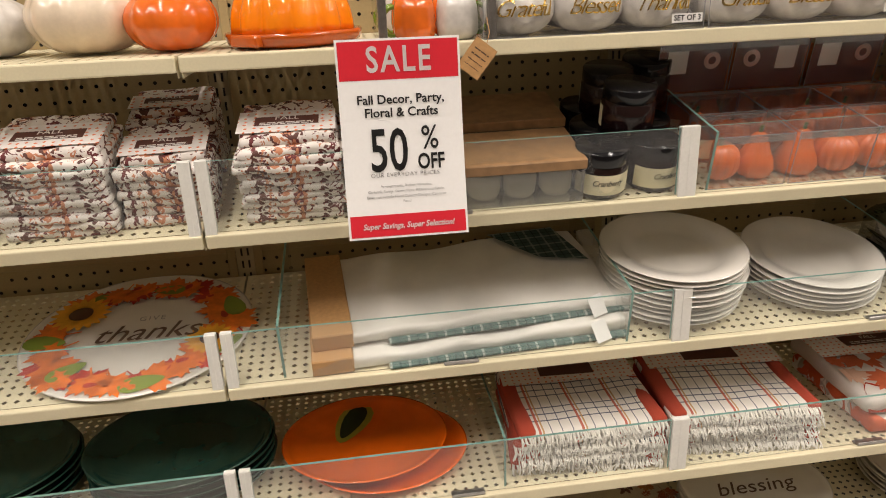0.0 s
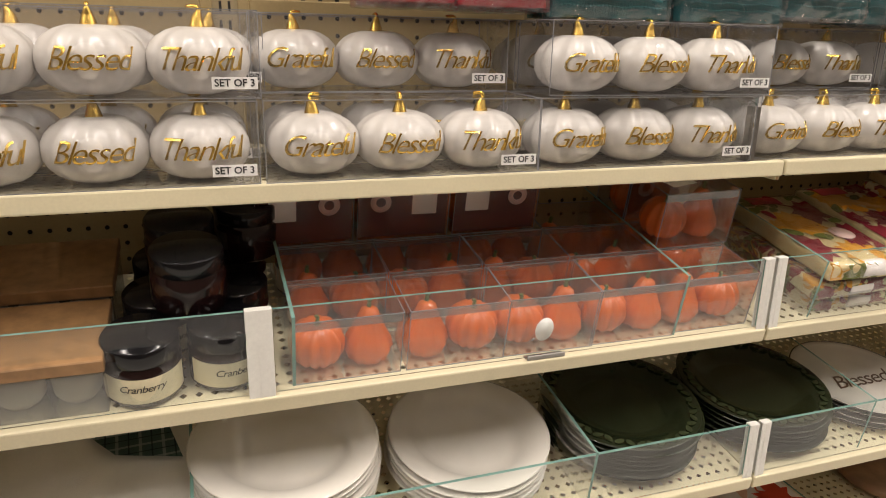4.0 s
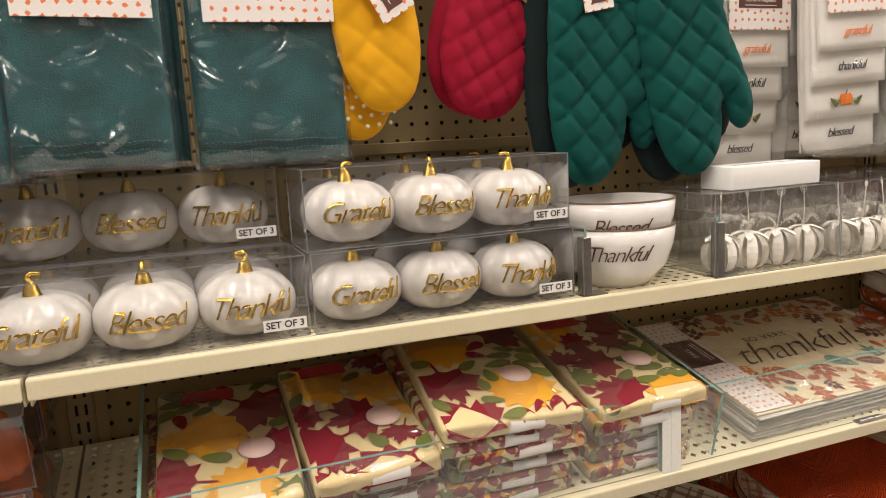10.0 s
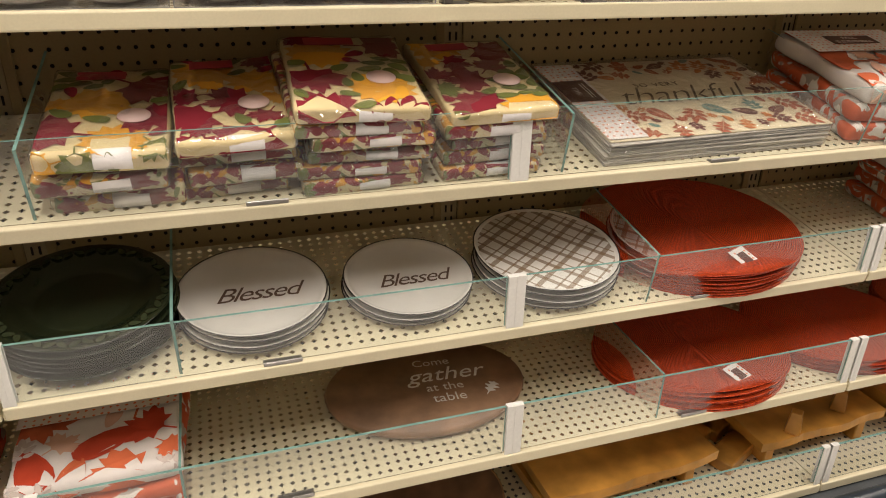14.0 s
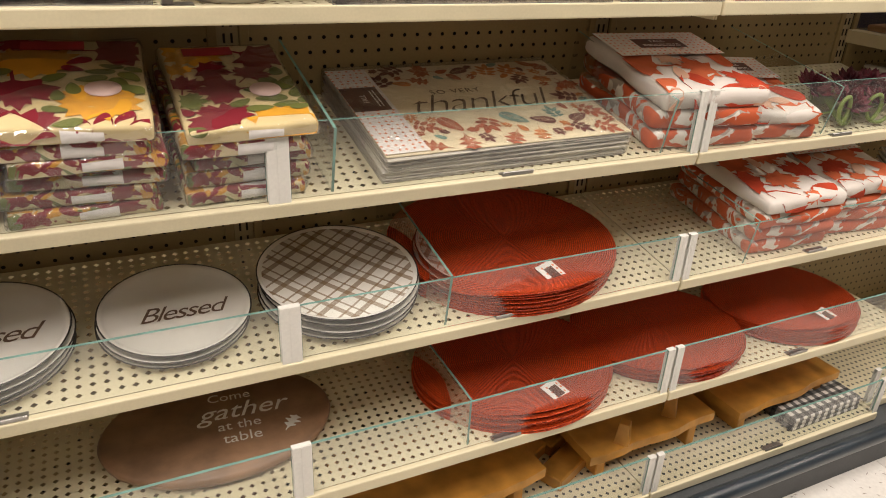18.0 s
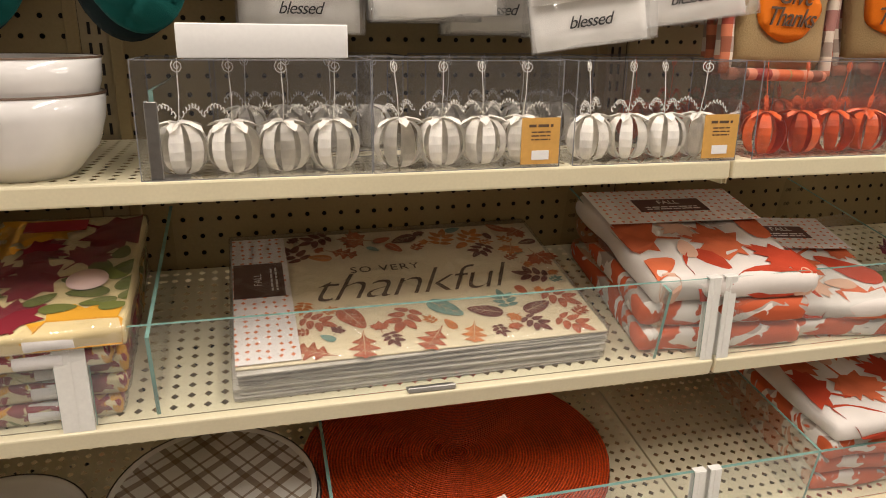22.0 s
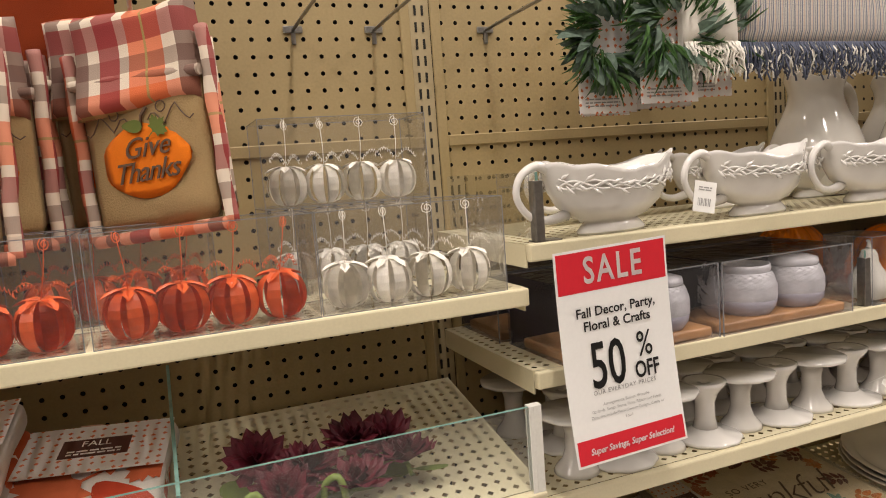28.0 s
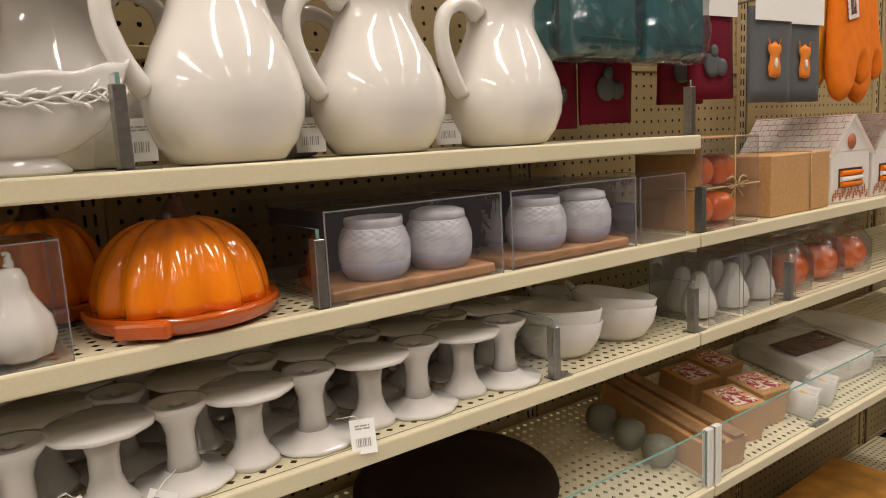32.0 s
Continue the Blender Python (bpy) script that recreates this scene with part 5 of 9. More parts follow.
# wreath cards, fringed runners
GREENLEAF = mat("faux_leaf_green", (0.06, 0.135, 0.035), 0.55, grain=0.2, spot=0.25, spot_scale=40, vary=0.25)
GREYLEAF = mat("faux_leaf_sage", (0.10, 0.15, 0.11), 0.7, grain=0.2, spot=0.25, spot_scale=40, vary=0.2)
rnd = random.Random(9)


def wreath(x, y, z, seed):
    t = thing("mini_wreath", pose(x, y, z, 0, 0, rnd.uniform(-12, 12)), "small faux greenery wreath on a spotted card", "wreath", "hanging mini wreaths")
    bm = bmesh.new()
    card(bm, 0.10, 0.19)
    c = part("backing_card", bm, DOTCARD, t, "spotted backing card", pose(0, 0, 0, 90))
    bm = bmesh.new()
    bars(bm, -0.04, 0.02, [-0.085, -0.08, -0.075], 0.002)
    part("small_print", bm, GREYINK, c, "", pose(0, 0, 0.0012))
    bm = bmesh.new()
    tube(bm, [(0.045 * math.cos(a), 0, 0.045 * math.sin(a)) for a in [q * 0.35 for q in range(19)]], 0.003, 6)
    part("ring", bm, BROWNINK, t, "", pose(0, -0.012, 0.01))
    r = random.Random(seed)
    for mtl, n, kind, nm, ln in ((GREENLEAF, 230, "sprig", "needles", 0.046), (GREYLEAF, 80, "oval", "leaves", 0.040)):
        bm = bmesh.new()
        for k in range(n):
            a = r.uniform(0, 6.28)
            rot = Matrix.Rotation(r.uniform(-0.9, 0.9), 3, "X") @ Matrix.Rotation(a + r.uniform(0.3, 1.6), 3, "Y") @ Matrix.Rotation(r.uniform(-0.7, 0.7), 3, "Z")
            s = ln * r.uniform(0.7, 1.25)
            rad = r.uniform(0.022, 0.054)
            base = Vector((rad * math.cos(a), -0.012 - r.uniform(0, 0.012), -rad * math.sin(a)))
            wide = 0.12 if kind == "sprig" else 0.66
            pts = [base + rot @ Vector((px * s * wide, -0.008 * math.sin(py * 3 + 1.5), (py + 0.5) * s)) for px, py in LEAVES["oval"]]
            poly(bm, pts)
        part(nm, bm, mtl, t, "", pose(0, 0, 0.01))
    return t


for k, (x, y) in enumerate(((3.89, 0.15), (3.97, 0.11), (4.05, 0.13), (3.92, 0.2), (4.03, 0.2))):
    wreath(x, y, 1.42 + 0.008 * (k % 3), 30 + k)
hook(3.94, 1.53, 0.22)
hook(4.04, 1.53, 0.22)
WEAVE = stripe_mat("slate_weave", (0.56, 0.52, 0.47), [("x", 0.0, 0.0028, (0.12, 0.14, 0.21), 0.85), ("x", 0.005, 0.0016, (0.52, 0.34, 0.26), 0.8), ("x", 0.008, 0.0022, (0.20, 0.21, 0.27), 0.85), ("x", 0.0125, 0.0012, (0.08, 0.09, 0.14), 0.8), ("z", 0.0, 0.0012, (0.30, 0.29, 0.30), 0.4)], 0.0155)


def fringed(x, y, zb, w, h, body, fringe, seed, label):
    t = thing("fringed_runner", pose(x, y, zb), label, "table runner", "hanging fringed runners")
    part("woven_cloth", sheet(w, h, 0.03, seed, 0.005, 14, 8), body, t, "", pose(0, 0, h))
    r = random.Random(seed)
    for row, mtl in enumerate(fringe):
        bm = bmesh.new()
        n = int(w / 0.0030)
        for k in range(n):
            x0 = -w / 2 + (k + 0.5) * w / n
            ln = r.uniform(0.026, 0.05) * (1.1 - 0.12 * row)
            y0 = -0.016 + 0.004 * row
            path, px = [(x0, y0 + 0.004, 0.006)], x0
            for q in range(1, 5):
                px += r.uniform(-0.006, 0.006)
                path.append((px, y0 + r.uniform(-0.008, 0.006), -ln * q / 4))
            tube(bm, path, 0.0015, 4)
        part("fringe", bm, mtl, t, "knotted yarn fringe")
    hook(x, zb + h + 0.002, 0.24)


YARNW = cloth("cream_yarn", (0.80, 0.76, 0.69))
YARNB = cloth("slate_yarn", (0.09, 0.10, 0.14))
fringed(4.03, 0.095, 1.41, 0.10, 0.2, YARNW, (YARNW, YARNW), 5, "cream woven table runner with a yarn fringe hung on a hook")
fringed(4.285, 0.10, 1.41, 0.40, 0.2, WEAVE, (YARNB, YARNW, YARNB, YARNW), 6, "slate striped woven table runner with a knotted fringe")
fringed(4.515, 0.12, 1.42, 0.055, 0.2, YARNW, (YARNW, YARNW), 7, "cream woven table runner with a yarn fringe hung on a hook")

# ---------------------------------------------------------------- shelf two
NAPPRINT = print_mat("fall_towel_print", (0.74, 0.69, 0.64), [(0.14, 0.03, 0.03), (0.52, 0.22, 0.12), (0.12, 0.05, 0.04)], 55, 0.33, 0.85, 1.2)
rnd = random.Random(17)


def crumpled_stack(m, w, d, n, h, label_top=True, seed=0):
    """Folded pantry towels piled in a stack, each with a wavy folded edge."""
    t = thing("kitchen_towel_stack", m, "stack of white folded towels with a dark leaf print", "towels", "stacked pantry towels")
    r = random.Random(seed)
    th = h / n
    for k in range(n):
        bm = soft_box(w * r.uniform(0.95, 1.03), d * r.uniform(0.95, 1.0), th * 1.12, th * 0.42, 0.0045, seed * 5 + k, 14, 2, 34)
        part("towel", bm, NAPPRINT, t, "", pose(r.uniform(-0.004, 0.004), r.uniform(-0.004, 0.004), k * th, 0, 0, r.uniform(-3, 3)))
    bm = soft_box(w * 0.92, d * 0.9, 0.018, 0.008, 0.004, seed + 2, 12, 2, 24)
    top = part("top_towel", bm, NAPPRINT, t, "", pose(0, 0.012, h, 3, 0, 1))
    bm = bmesh.new()
    card(bm, w * 0.95, d * 0.5, 0.0006)
    c = part("paper_band", bm, DOTCARD, t, "spotted paper band", pose(0, -0.006, h + 0.0195, 3))
    bm = bmesh.new()
    card(bm, w * 0.62, d * 0.2, 0.0004)
    part("name_plate", bm, LABELBROWN, c, "dark brown name plate", pose(0, 0, 0.0008))
    lettering("FALL", 0.017, WHITEINK, c, pose(0, 0.008, 0.0014), depth=0.0001)
    bm = bmesh.new()
    bars(bm, -w * 0.26, w * 0.26, [-0.008, -0.013], 0.003)
    part("small_print", bm, WHITEINK, c, "", pose(0, 0, 0.0014))
    return t


crumpled_stack(on(2, -0.2, 0.1), 0.158, 0.14, 10, 0.112, seed=1)
crumpled_stack(on(2, -0.05, 0.11, 2), 0.13, 0.13, 6, 0.085, seed=2)
crumpled_stack(on(2, 0.132, 0.095, -1), 0.148, 0.14, 10, 0.113, seed=3)
crumpled_stack(on(2, 0.27, 0.10, 2), 0.12, 0.13, 9, 0.11, seed=4)
crumpled_stack(on(2, -0.06, 0.25, 1), 0.135, 0.1, 7, 0.10, seed=5)
crumpled_stack(on(2, -0.38, 0.1, 1), 0.15, 0.14, 9, 0.12, seed=6)

# candle boxes and jars
WAX = mat("cream_wax", (0.72, 0.66, 0.52), 0.5, grain=0.03)
FROST = clear_mat("frosted_sleeve", (0.68, 0.67, 0.64), 0.2, 1.45, haze=0.12)
WOODLID = mat("pale_wood", (0.28, 0.155, 0.065), 0.55, grain=0.2, scale=60, spot=0.1)
AMBER = mat("jar_preserve", (0.012, 0.004, 0.004), 0.15, grain=0.2, coat=0.15)
JARLABEL = mat("cream_jar_label", (0.68, 0.62, 0.42), 0.6, grain=0.04)


def candle_box(m, w=0.185, d=0.125, h=0.072):
    t = thing("candle_gift_box", m, "kraft gift box with three white candles behind a frosted sleeve", "gift box", "candle gift boxes")
    part("lid", box_bm(-w / 2, -d / 2, h - 0.016, w / 2, d / 2, h, 0.0012), WOODLID, t, "tan card lid")
    bm = bmesh.new()
    add_box(bm, -w / 2 + 0.002, -d / 2 + 0.002, 0.001, w / 2 - 0.002, d / 2 - 0.002, h - 0.017)
    s = part("sleeve", bm, FROST, t, "frosted sleeve")
    s.visible_shadow = False
    for k in range(3):
        bm = bmesh.new()
        lathe(bm, [(0.02, 0.0), (0.025, 0.008), (0.026, 0.03), (0.022, 0.04), (0.018, 0.041), (0.0, 0.036)], 24)
        part("candle", bm, WAX, t, "white candle cup", pose((k - 1) * 0.057, -0.02, 0.002))
    return t


candle_box(on(2, 0.477, 0.075))
candle_box(on(2, 0.48, 0.205, 0, 0), h=0.086)


def jar(m, R=0.0425, H=0.076, lab=True):
    t = thing("preserve_jar", m, "glass preserve jar with a black lid and cream label", "jar", "preserve jars")
    bm = bmesh.new()
    lathe(bm, [(R * 0.9, 0.0), (R, 0.005), (R, H * 0.62), (R * 0.9, H * 0.7), (R * 0.86, H * 0.74)], 32)
    part("glass", bm, AMBER, t, "dark red preserve behind glass")
    bm = bmesh.new()
    lathe(bm, [(R * 0.96, H * 0.70), (R * 0.98, H * 0.72), (R * 0.98, H * 0.96), (R * 0.93, H), (0.0, H)], 32)
    part("lid", bm, BLACKINT, t, "black lid")
    bm = bmesh.new()
    n = 20
    vs = [[bm.verts.new(((R + 0.0006) * math.cos(a), (R + 0.0006) * math.sin(a), z)) for a in [math.pi * (1.08 + 0.84 * q / n) for q in range(n + 1)]] for z in (H * 0.12, H * 0.56)]
    for q in range(n):
        bm.faces.new((vs[0][q], vs[0][q + 1], vs[1][q + 1], vs[1][q])).smooth = True
    lb = part("label", bm, JARLABEL, t, "cream paper label")

    def wrap(co):
        a = -math.pi / 2 + co.x / R
        return Vector(((R + 0.001 + co.z) * math.cos(a), (R + 0.001 + co.z) * math.sin(a), H * 0.38 + co.y))

    lettering("Cranberry", 0.013, INK, lb, None, shear=0.3, warp=wrap, space=0.9, depth=0.0001)
    return t


j0 = jar(on(2, 0.604, 0.052))
copy_thing(j0, on(2, 0.695, 0.062, 14))
copy_thing(j0, on(2, 0.622, 0.14, 40))
copy_thing(j0, on(2, 0.712, 0.15, 60))
copy_thing(j0, on(2, 0.63, 0.225, 60))
copy_thing(j0, on(2, 0.718, 0.24, 10))
copy_thing(j0, on(2, 0.652, 0.185, 170, 0.0765))
copy_thing(j0, on(2, 0.735, 0.225, 150, 0.0765))
copy_thing(j0, on(2, 0.66, 0.105, 200, 0.0765))

# orange ceramic pumpkins in pairs
ORGLAZE = mat("orange_glaze", (0.70, 0.135, 0.012), 0.22, grain=0.06, scale=50, spot=0.16, spot_scale=22, coat=0.5)


def gourd_bm(R, H):
    bm = bmesh.new()
    prof = [(R * 0.5, 0), (R * 0.85, H * 0.06), (R, H * 0.24), (R * 0.9, H * 0.42), (R * 0.66, H * 0.6), (R * 0.48, H * 0.78), (R * 0.36, H * 0.92), (R * 0.14, H * 0.98)]
    lathe(bm, prof, 32, fn=lambda a, r, z: (r * (1 - 0.12 * abs(math.cos(6 * a)) ** 4) * math.cos(a), r * (1 - 0.12 * abs(math.cos(6 * a)) ** 4) * math.sin(a), z))
    return bm


ROUND_O = mesh_of("pumpkin", pumpkin_bm(0.0355, 0.061, 12, rib=0.2), ORGLAZE)
TALL_O = mesh_of("gourd", gourd_bm(0.032, 0.076), ORGLAZE)
bm = bmesh.new()
curl_stem(bm, 0.014, 0.0022, 0.2)
STEM_O = mesh_of("stem", bm, GREENFELT)


def pair_box(m, swap=False, sticker=False):
    t = thing("boxed_shaker_pair", m, "two orange ceramic pumpkins in a clear plastic box", "boxed pumpkins", "boxed orange pumpkin pairs")
    w, d, h = 0.132, 0.085, 0.088
    clear_box(t, w, d, h)
    for k, (me, hh) in enumerate(((ROUND_O, 0.058), (TALL_O, 0.074))):
        s = -1 if (k == 0) != swap else 1
        p = obj("pumpkin", me, t, "", pose(s * 0.0325, -0.003, 0.0012, 0, 0, 30 * k))
        obj("stem", STEM_O, p, "green stem", pose(0, 0, hh - 0.004, 0, 0, 80 * k))
    bm = bmesh.new()
    add_box(bm, -w / 2 + 0.001, -d / 2 + 0.002, h - 0.013, w / 2 - 0.001, -d / 2 + 0.0026, h - 0.002)
    f = part("flap", bm, FROST, t, "frosted tuck flap")
    f.visible_shadow = False
    if sticker:
        bm = bmesh.new()
        lathe(bm, [(0.0, 0), (0.013, 0), (0.013, 0.0006), (0.0, 0.0006)], 20, sy=1.4, fn=None)
        part("sticker", bm, STICKER, t, "white oval sticker", pose(-0.012, -d / 2 - 0.0005, 0.038, 90))
    return t


pb = pair_box(on(2, 0.835, 0.06))
pb2 = pair_box(on(2, 0.975, 0.06), True)
pair_box(on(2, 1.108, 0.06, -1), False, True)
for k, x in enumerate((1.238, 1.37)):
    copy_thing(pb2 if k % 2 else pb, on(2, x, 0.06 + 0.004 * k, k - 1))
for row, y in ((1, 0.155), (2, 0.245)):
    for k in range(5):
        copy_thing(pb2 if (k + row) % 2 else pb, on(2, 0.838 + k * 0.134, y, rnd.uniform(-2, 2)))
MAROONCARD = mat("maroon_card", (0.085, 0.012, 0.012), 0.55, grain=0.08)


def carton_label(b, x, z):
    """A white barcode sticker and a printed ring on a maroon card facing the aisle."""
    bm = bmesh.new()
    add_box(bm, -0.064, -0.0005, 0.002, 0.064, 0.0005, 0.086)
    c = part("card_insert", bm, MAROONCARD, b, "maroon printed card insert", pose(0, -0.0385, 0.001))
    bm = bmesh.new()
    card(bm, 0.036, 0.04)
    part("barcode", bm, STICKER, c, "white barcode sticker", pose(x, -0.0008, z, 90))
    bm = bmesh.new()
    lathe(bm, [(0.007, 0.0), (0.015, 0.0), (0.015, 0.0005), (0.007, 0.0005)], 20, cap=False)
    part("ring_print", bm, PINKST, c, "pale printed ring", pose(-x * 1.1, -0.0008, z, 90))


PINKST = mat("pink_round_sticker", (0.72, 0.52, 0.47), 0.5)
for k, x in enumerate((0.81, 0.95, 1.09, 1.38)):
    b = copy_thing(pb, on(2, x, 0.245, rnd.uniform(-3, 3), 0.089))
    carton_label(b, -0.03 if k % 2 == 0 else 0.03, 0.055)
b = copy_thing(pb, on(2, 1.378, 0.155, 2, 0.089))
bm = bmesh.new()
card(bm, 0.05, 0.034)
part("barcode", bm, STICKER, b, "white barcode sticker", pose(-0.02, 0.0, 0.0895, 0, 0, 12))
bm = bmesh.new()
bars(bm, -0.018, 0.018, [-0.002], 0.008)
part("bars", bm, INK, b, "", pose(-0.02, 0.0, 0.0905, 0, 0, 12))

# printed tablecloth packs with autumn leaves
CREAMC = cloth("cream_tablecloth", (0.66, 0.54, 0.29), vary=0.03)
BURG = cloth("burgundy_print", (0.20, 0.016, 0.026), bump=0.15)
OLIVE = cloth("olive_print", (0.14, 0.155, 0.04), bump=0.15)
GOLDP = cloth("gold_print", (0.62, 0.31, 0.03), bump=0.15)
BANDP = mat("paper_band_white", (0.74, 0.71, 0.68), 0.5, grain=0.03)
REDPLATE = mat("brick_red_card", (0.36, 0.02, 0.03), 0.5)


def leaf_decal(parent, w, d, h, sets, seed, amp, freq, cseed, bevel=0.008):
    """Printed leaves following a folded cloth over its top and front edge, one mesh a colour."""
    r = random.Random(seed)
    taken = []

    def lie(px, py, pz):
        px = max(-w * 0.485, min(w * 0.485, px))
        drop = 0.0
        if py < -d * 0.5 + bevel:
            over = -d * 0.5 + bevel - py
            ang = min(math.pi / 2, over / bevel)
            py = -d * 0.5 + bevel - bevel * math.sin(ang) - 0.0012 * math.sin(ang)
            drop = bevel * (1 - math.cos(ang)) + max(0.0, over - bevel * math.pi / 2)
        py = min(d * 0.48, py)
        q = Vector((px * freq + cseed * 7.1, py * freq, h * freq * 2))
        return (px, py, max(0.003, h + amp * noise.noise(q) + 0.0011 + pz - drop))

    groups = {}
    for mtl, kind, n, size in sets:
        made = tries = 0
        bm = groups.setdefault(mtl.name, (mtl, bmesh.new()))[1]
        while made < n and tries < 300:
            tries += 1
            s = size * r.uniform(0.85, 1.12)
            x, y = r.uniform(-w / 2 + s * 0.2, w / 2 - s * 0.2), r.uniform(-d / 2 - h * 0.4, d / 2 - s * 0.2)
            if any(math.hypot(x - a, y - b) < (s + c) * 0.34 for a, b, c in taken):
                continue
            rot = r.uniform(0, 6.28)
            z = 0.00006 * len(taken)
            if kind == "compound":
                compound(bm, x, y, s, rot, z, lie)
            else:
                stamp(bm, kind, x, y, s, rot, z, lie)
            taken.append((x, y, s))
            made += 1
    for mtl, bm in groups.values():
        part("leaf_print", bm, mtl, parent)


PACKPRINT = print_mat("autumn_pack_print", (0.60, 0.50, 0.29), [(0.22, 0.012, 0.025), (0.13, 0.15, 0.035), (0.58, 0.28, 0.03), (0.20, 0.012, 0.02)], 22, 0.5, 0.75, 1.6)


def leaf_pack(m, w, d, h, seed, top=True):
    t = thing("tablecloth_pack", m, "folded cream tablecloth printed with autumn leaves in clear film", "tablecloth", "autumn leaf tablecloth packs")
    part("cloth", soft_box(w, d, h, h * 0.3, 0.004, seed, 10, 3, 16), PACKPRINT if not top else CREAMC, t)
    if top:
        leaf_decal(t, w, d, h, [(GOLDP, "bloom", 2, 0.10), (BURG, "maple", 3, 0.11), (OLIVE, "compound", 2, 0.11), (BURG, "compound", 2, 0.11), (BURG, "maple", 4, 0.07), (OLIVE, "maple", 2, 0.065), (GOLDP, "maple", 2, 0.05), (OLIVE, "oval", 9, 0.034), (BURG, "oval", 9, 0.032), (BURG, "maple", 4, 0.04)], seed, 0.004, 16, seed, h * 0.3)
        bm = bmesh.new()
        card(bm, w * 0.42, 0.026)
        part("name_plate", bm, REDPLATE, t, "brick red name plate", pose(-w * 0.1, d * 0.40, h + 0.0026))
        bm = bmesh.new()
        lathe(bm, [(0.0, 0), (0.021, 0), (0.021, 0.0006), (0.0, 0.0006)], 24)
        part("round_sticker", bm, PINKST, t, "pale pink round sticker", pose(w * 0.22, -d * 0.12, h + 0.0026))
    bm = bmesh.new()
    tube(bm, [(-0.022, 0, h * 0.5), (0.022, 0, h * 0.5)], h * 0.52, 12, cap=True)
    part("paper_band", bm, BANDP, t, "white paper band", pose(w * 0.08, -d / 2 + h * 0.38, 0))
    b = part("film", soft_box(w * 1.03, d * 1.02, h * 1.1, h * 0.4, 0.004, seed + 5, 9, 3, 30), FILM, t, "clear film")
    b.visible_shadow = False
    return t


for sx, (x, w, n, h, y, turn) in enumerate(((1.640, 0.155, 3, 0.027, 0.145, 0), (1.795, 0.146, 4, 0.022, 0.152, 1), (1.965, 0.176, 6, 0.0195, 0.146, 0), (2.165, 0.158, 5, 0.020, 0.152, 1))):
    for k in range(n):
        slip = 0.0 if k == n - 1 else rnd.uniform(-0.014, 0.014)
        leaf_pack(on(2, x + slip, y + rnd.uniform(-0.012, 0.01) - 0.004 * k, turn + rnd.uniform(-2.5, 2.5), k * h * 1.12, rnd.uniform(-1.0, 1.5), rnd.uniform(-1.2, 1.2)), w * rnd.uniform(0.96, 1.03), 0.255 * rnd.uniform(0.95, 1.0), h, 100 + sx * 10 + k, k == n - 1)

# placemats: so very thankful
MATC = mat("cream_placemat", (0.74, 0.63, 0.42), 0.55, grain=0.05, scale=300, bump=0.1)
MATRED = mat("print_rust", (0.40, 0.085, 0.025), 0.6, spot=0.25, spot_scale=90)
MATPL = mat("print_maroon_brown", (0.15, 0.032, 0.022), 0.6, spot=0.2, spot_scale=90)
MATTEAL = mat("print_sage_teal", (0.17, 0.30, 0.25), 0.6, spot=0.2, spot_scale=90)
MATOR = mat("print_orange", (0.58, 0.19, 0.04), 0.6, spot=0.25, spot_scale=90)
MATVEIN = mat("print_vein_cream", (0.62, 0.45, 0.28), 0.6)
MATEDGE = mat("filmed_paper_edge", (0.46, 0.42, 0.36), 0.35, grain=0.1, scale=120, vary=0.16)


def leaf_veins(bm, x, y, size, rot):
    """A thin midrib and three pairs of side veins over a printed leaf."""
    c, s = math.cos(rot), math.sin(rot)
    lines = [((0, -0.42), (0, 0.42), 0.014)]
    for u in (-0.2, 0.0, 0.2):
        for sgn in (-1, 1):
            lines.append(((0, u), (sgn * 0.17 * (1 - abs(u)), u + 0.15), 0.009))
    for (ax, ay), (bx, by), hw in lines:
        ln = math.hypot(bx - ax, by - ay)
        nx, ny = -(by - ay) / ln * hw, (bx - ax) / ln * hw
        corners = [((px) * size, (py) * size) for px, py in ((ax - nx, ay - ny), (bx - nx * 0.4, by - ny * 0.4), (bx + nx * 0.4, by + ny * 0.4), (ax + nx, ay + ny))]
        poly(bm, [(x + c * px - s * py, y + s * px + c * py, 0.0) for px, py in corners])


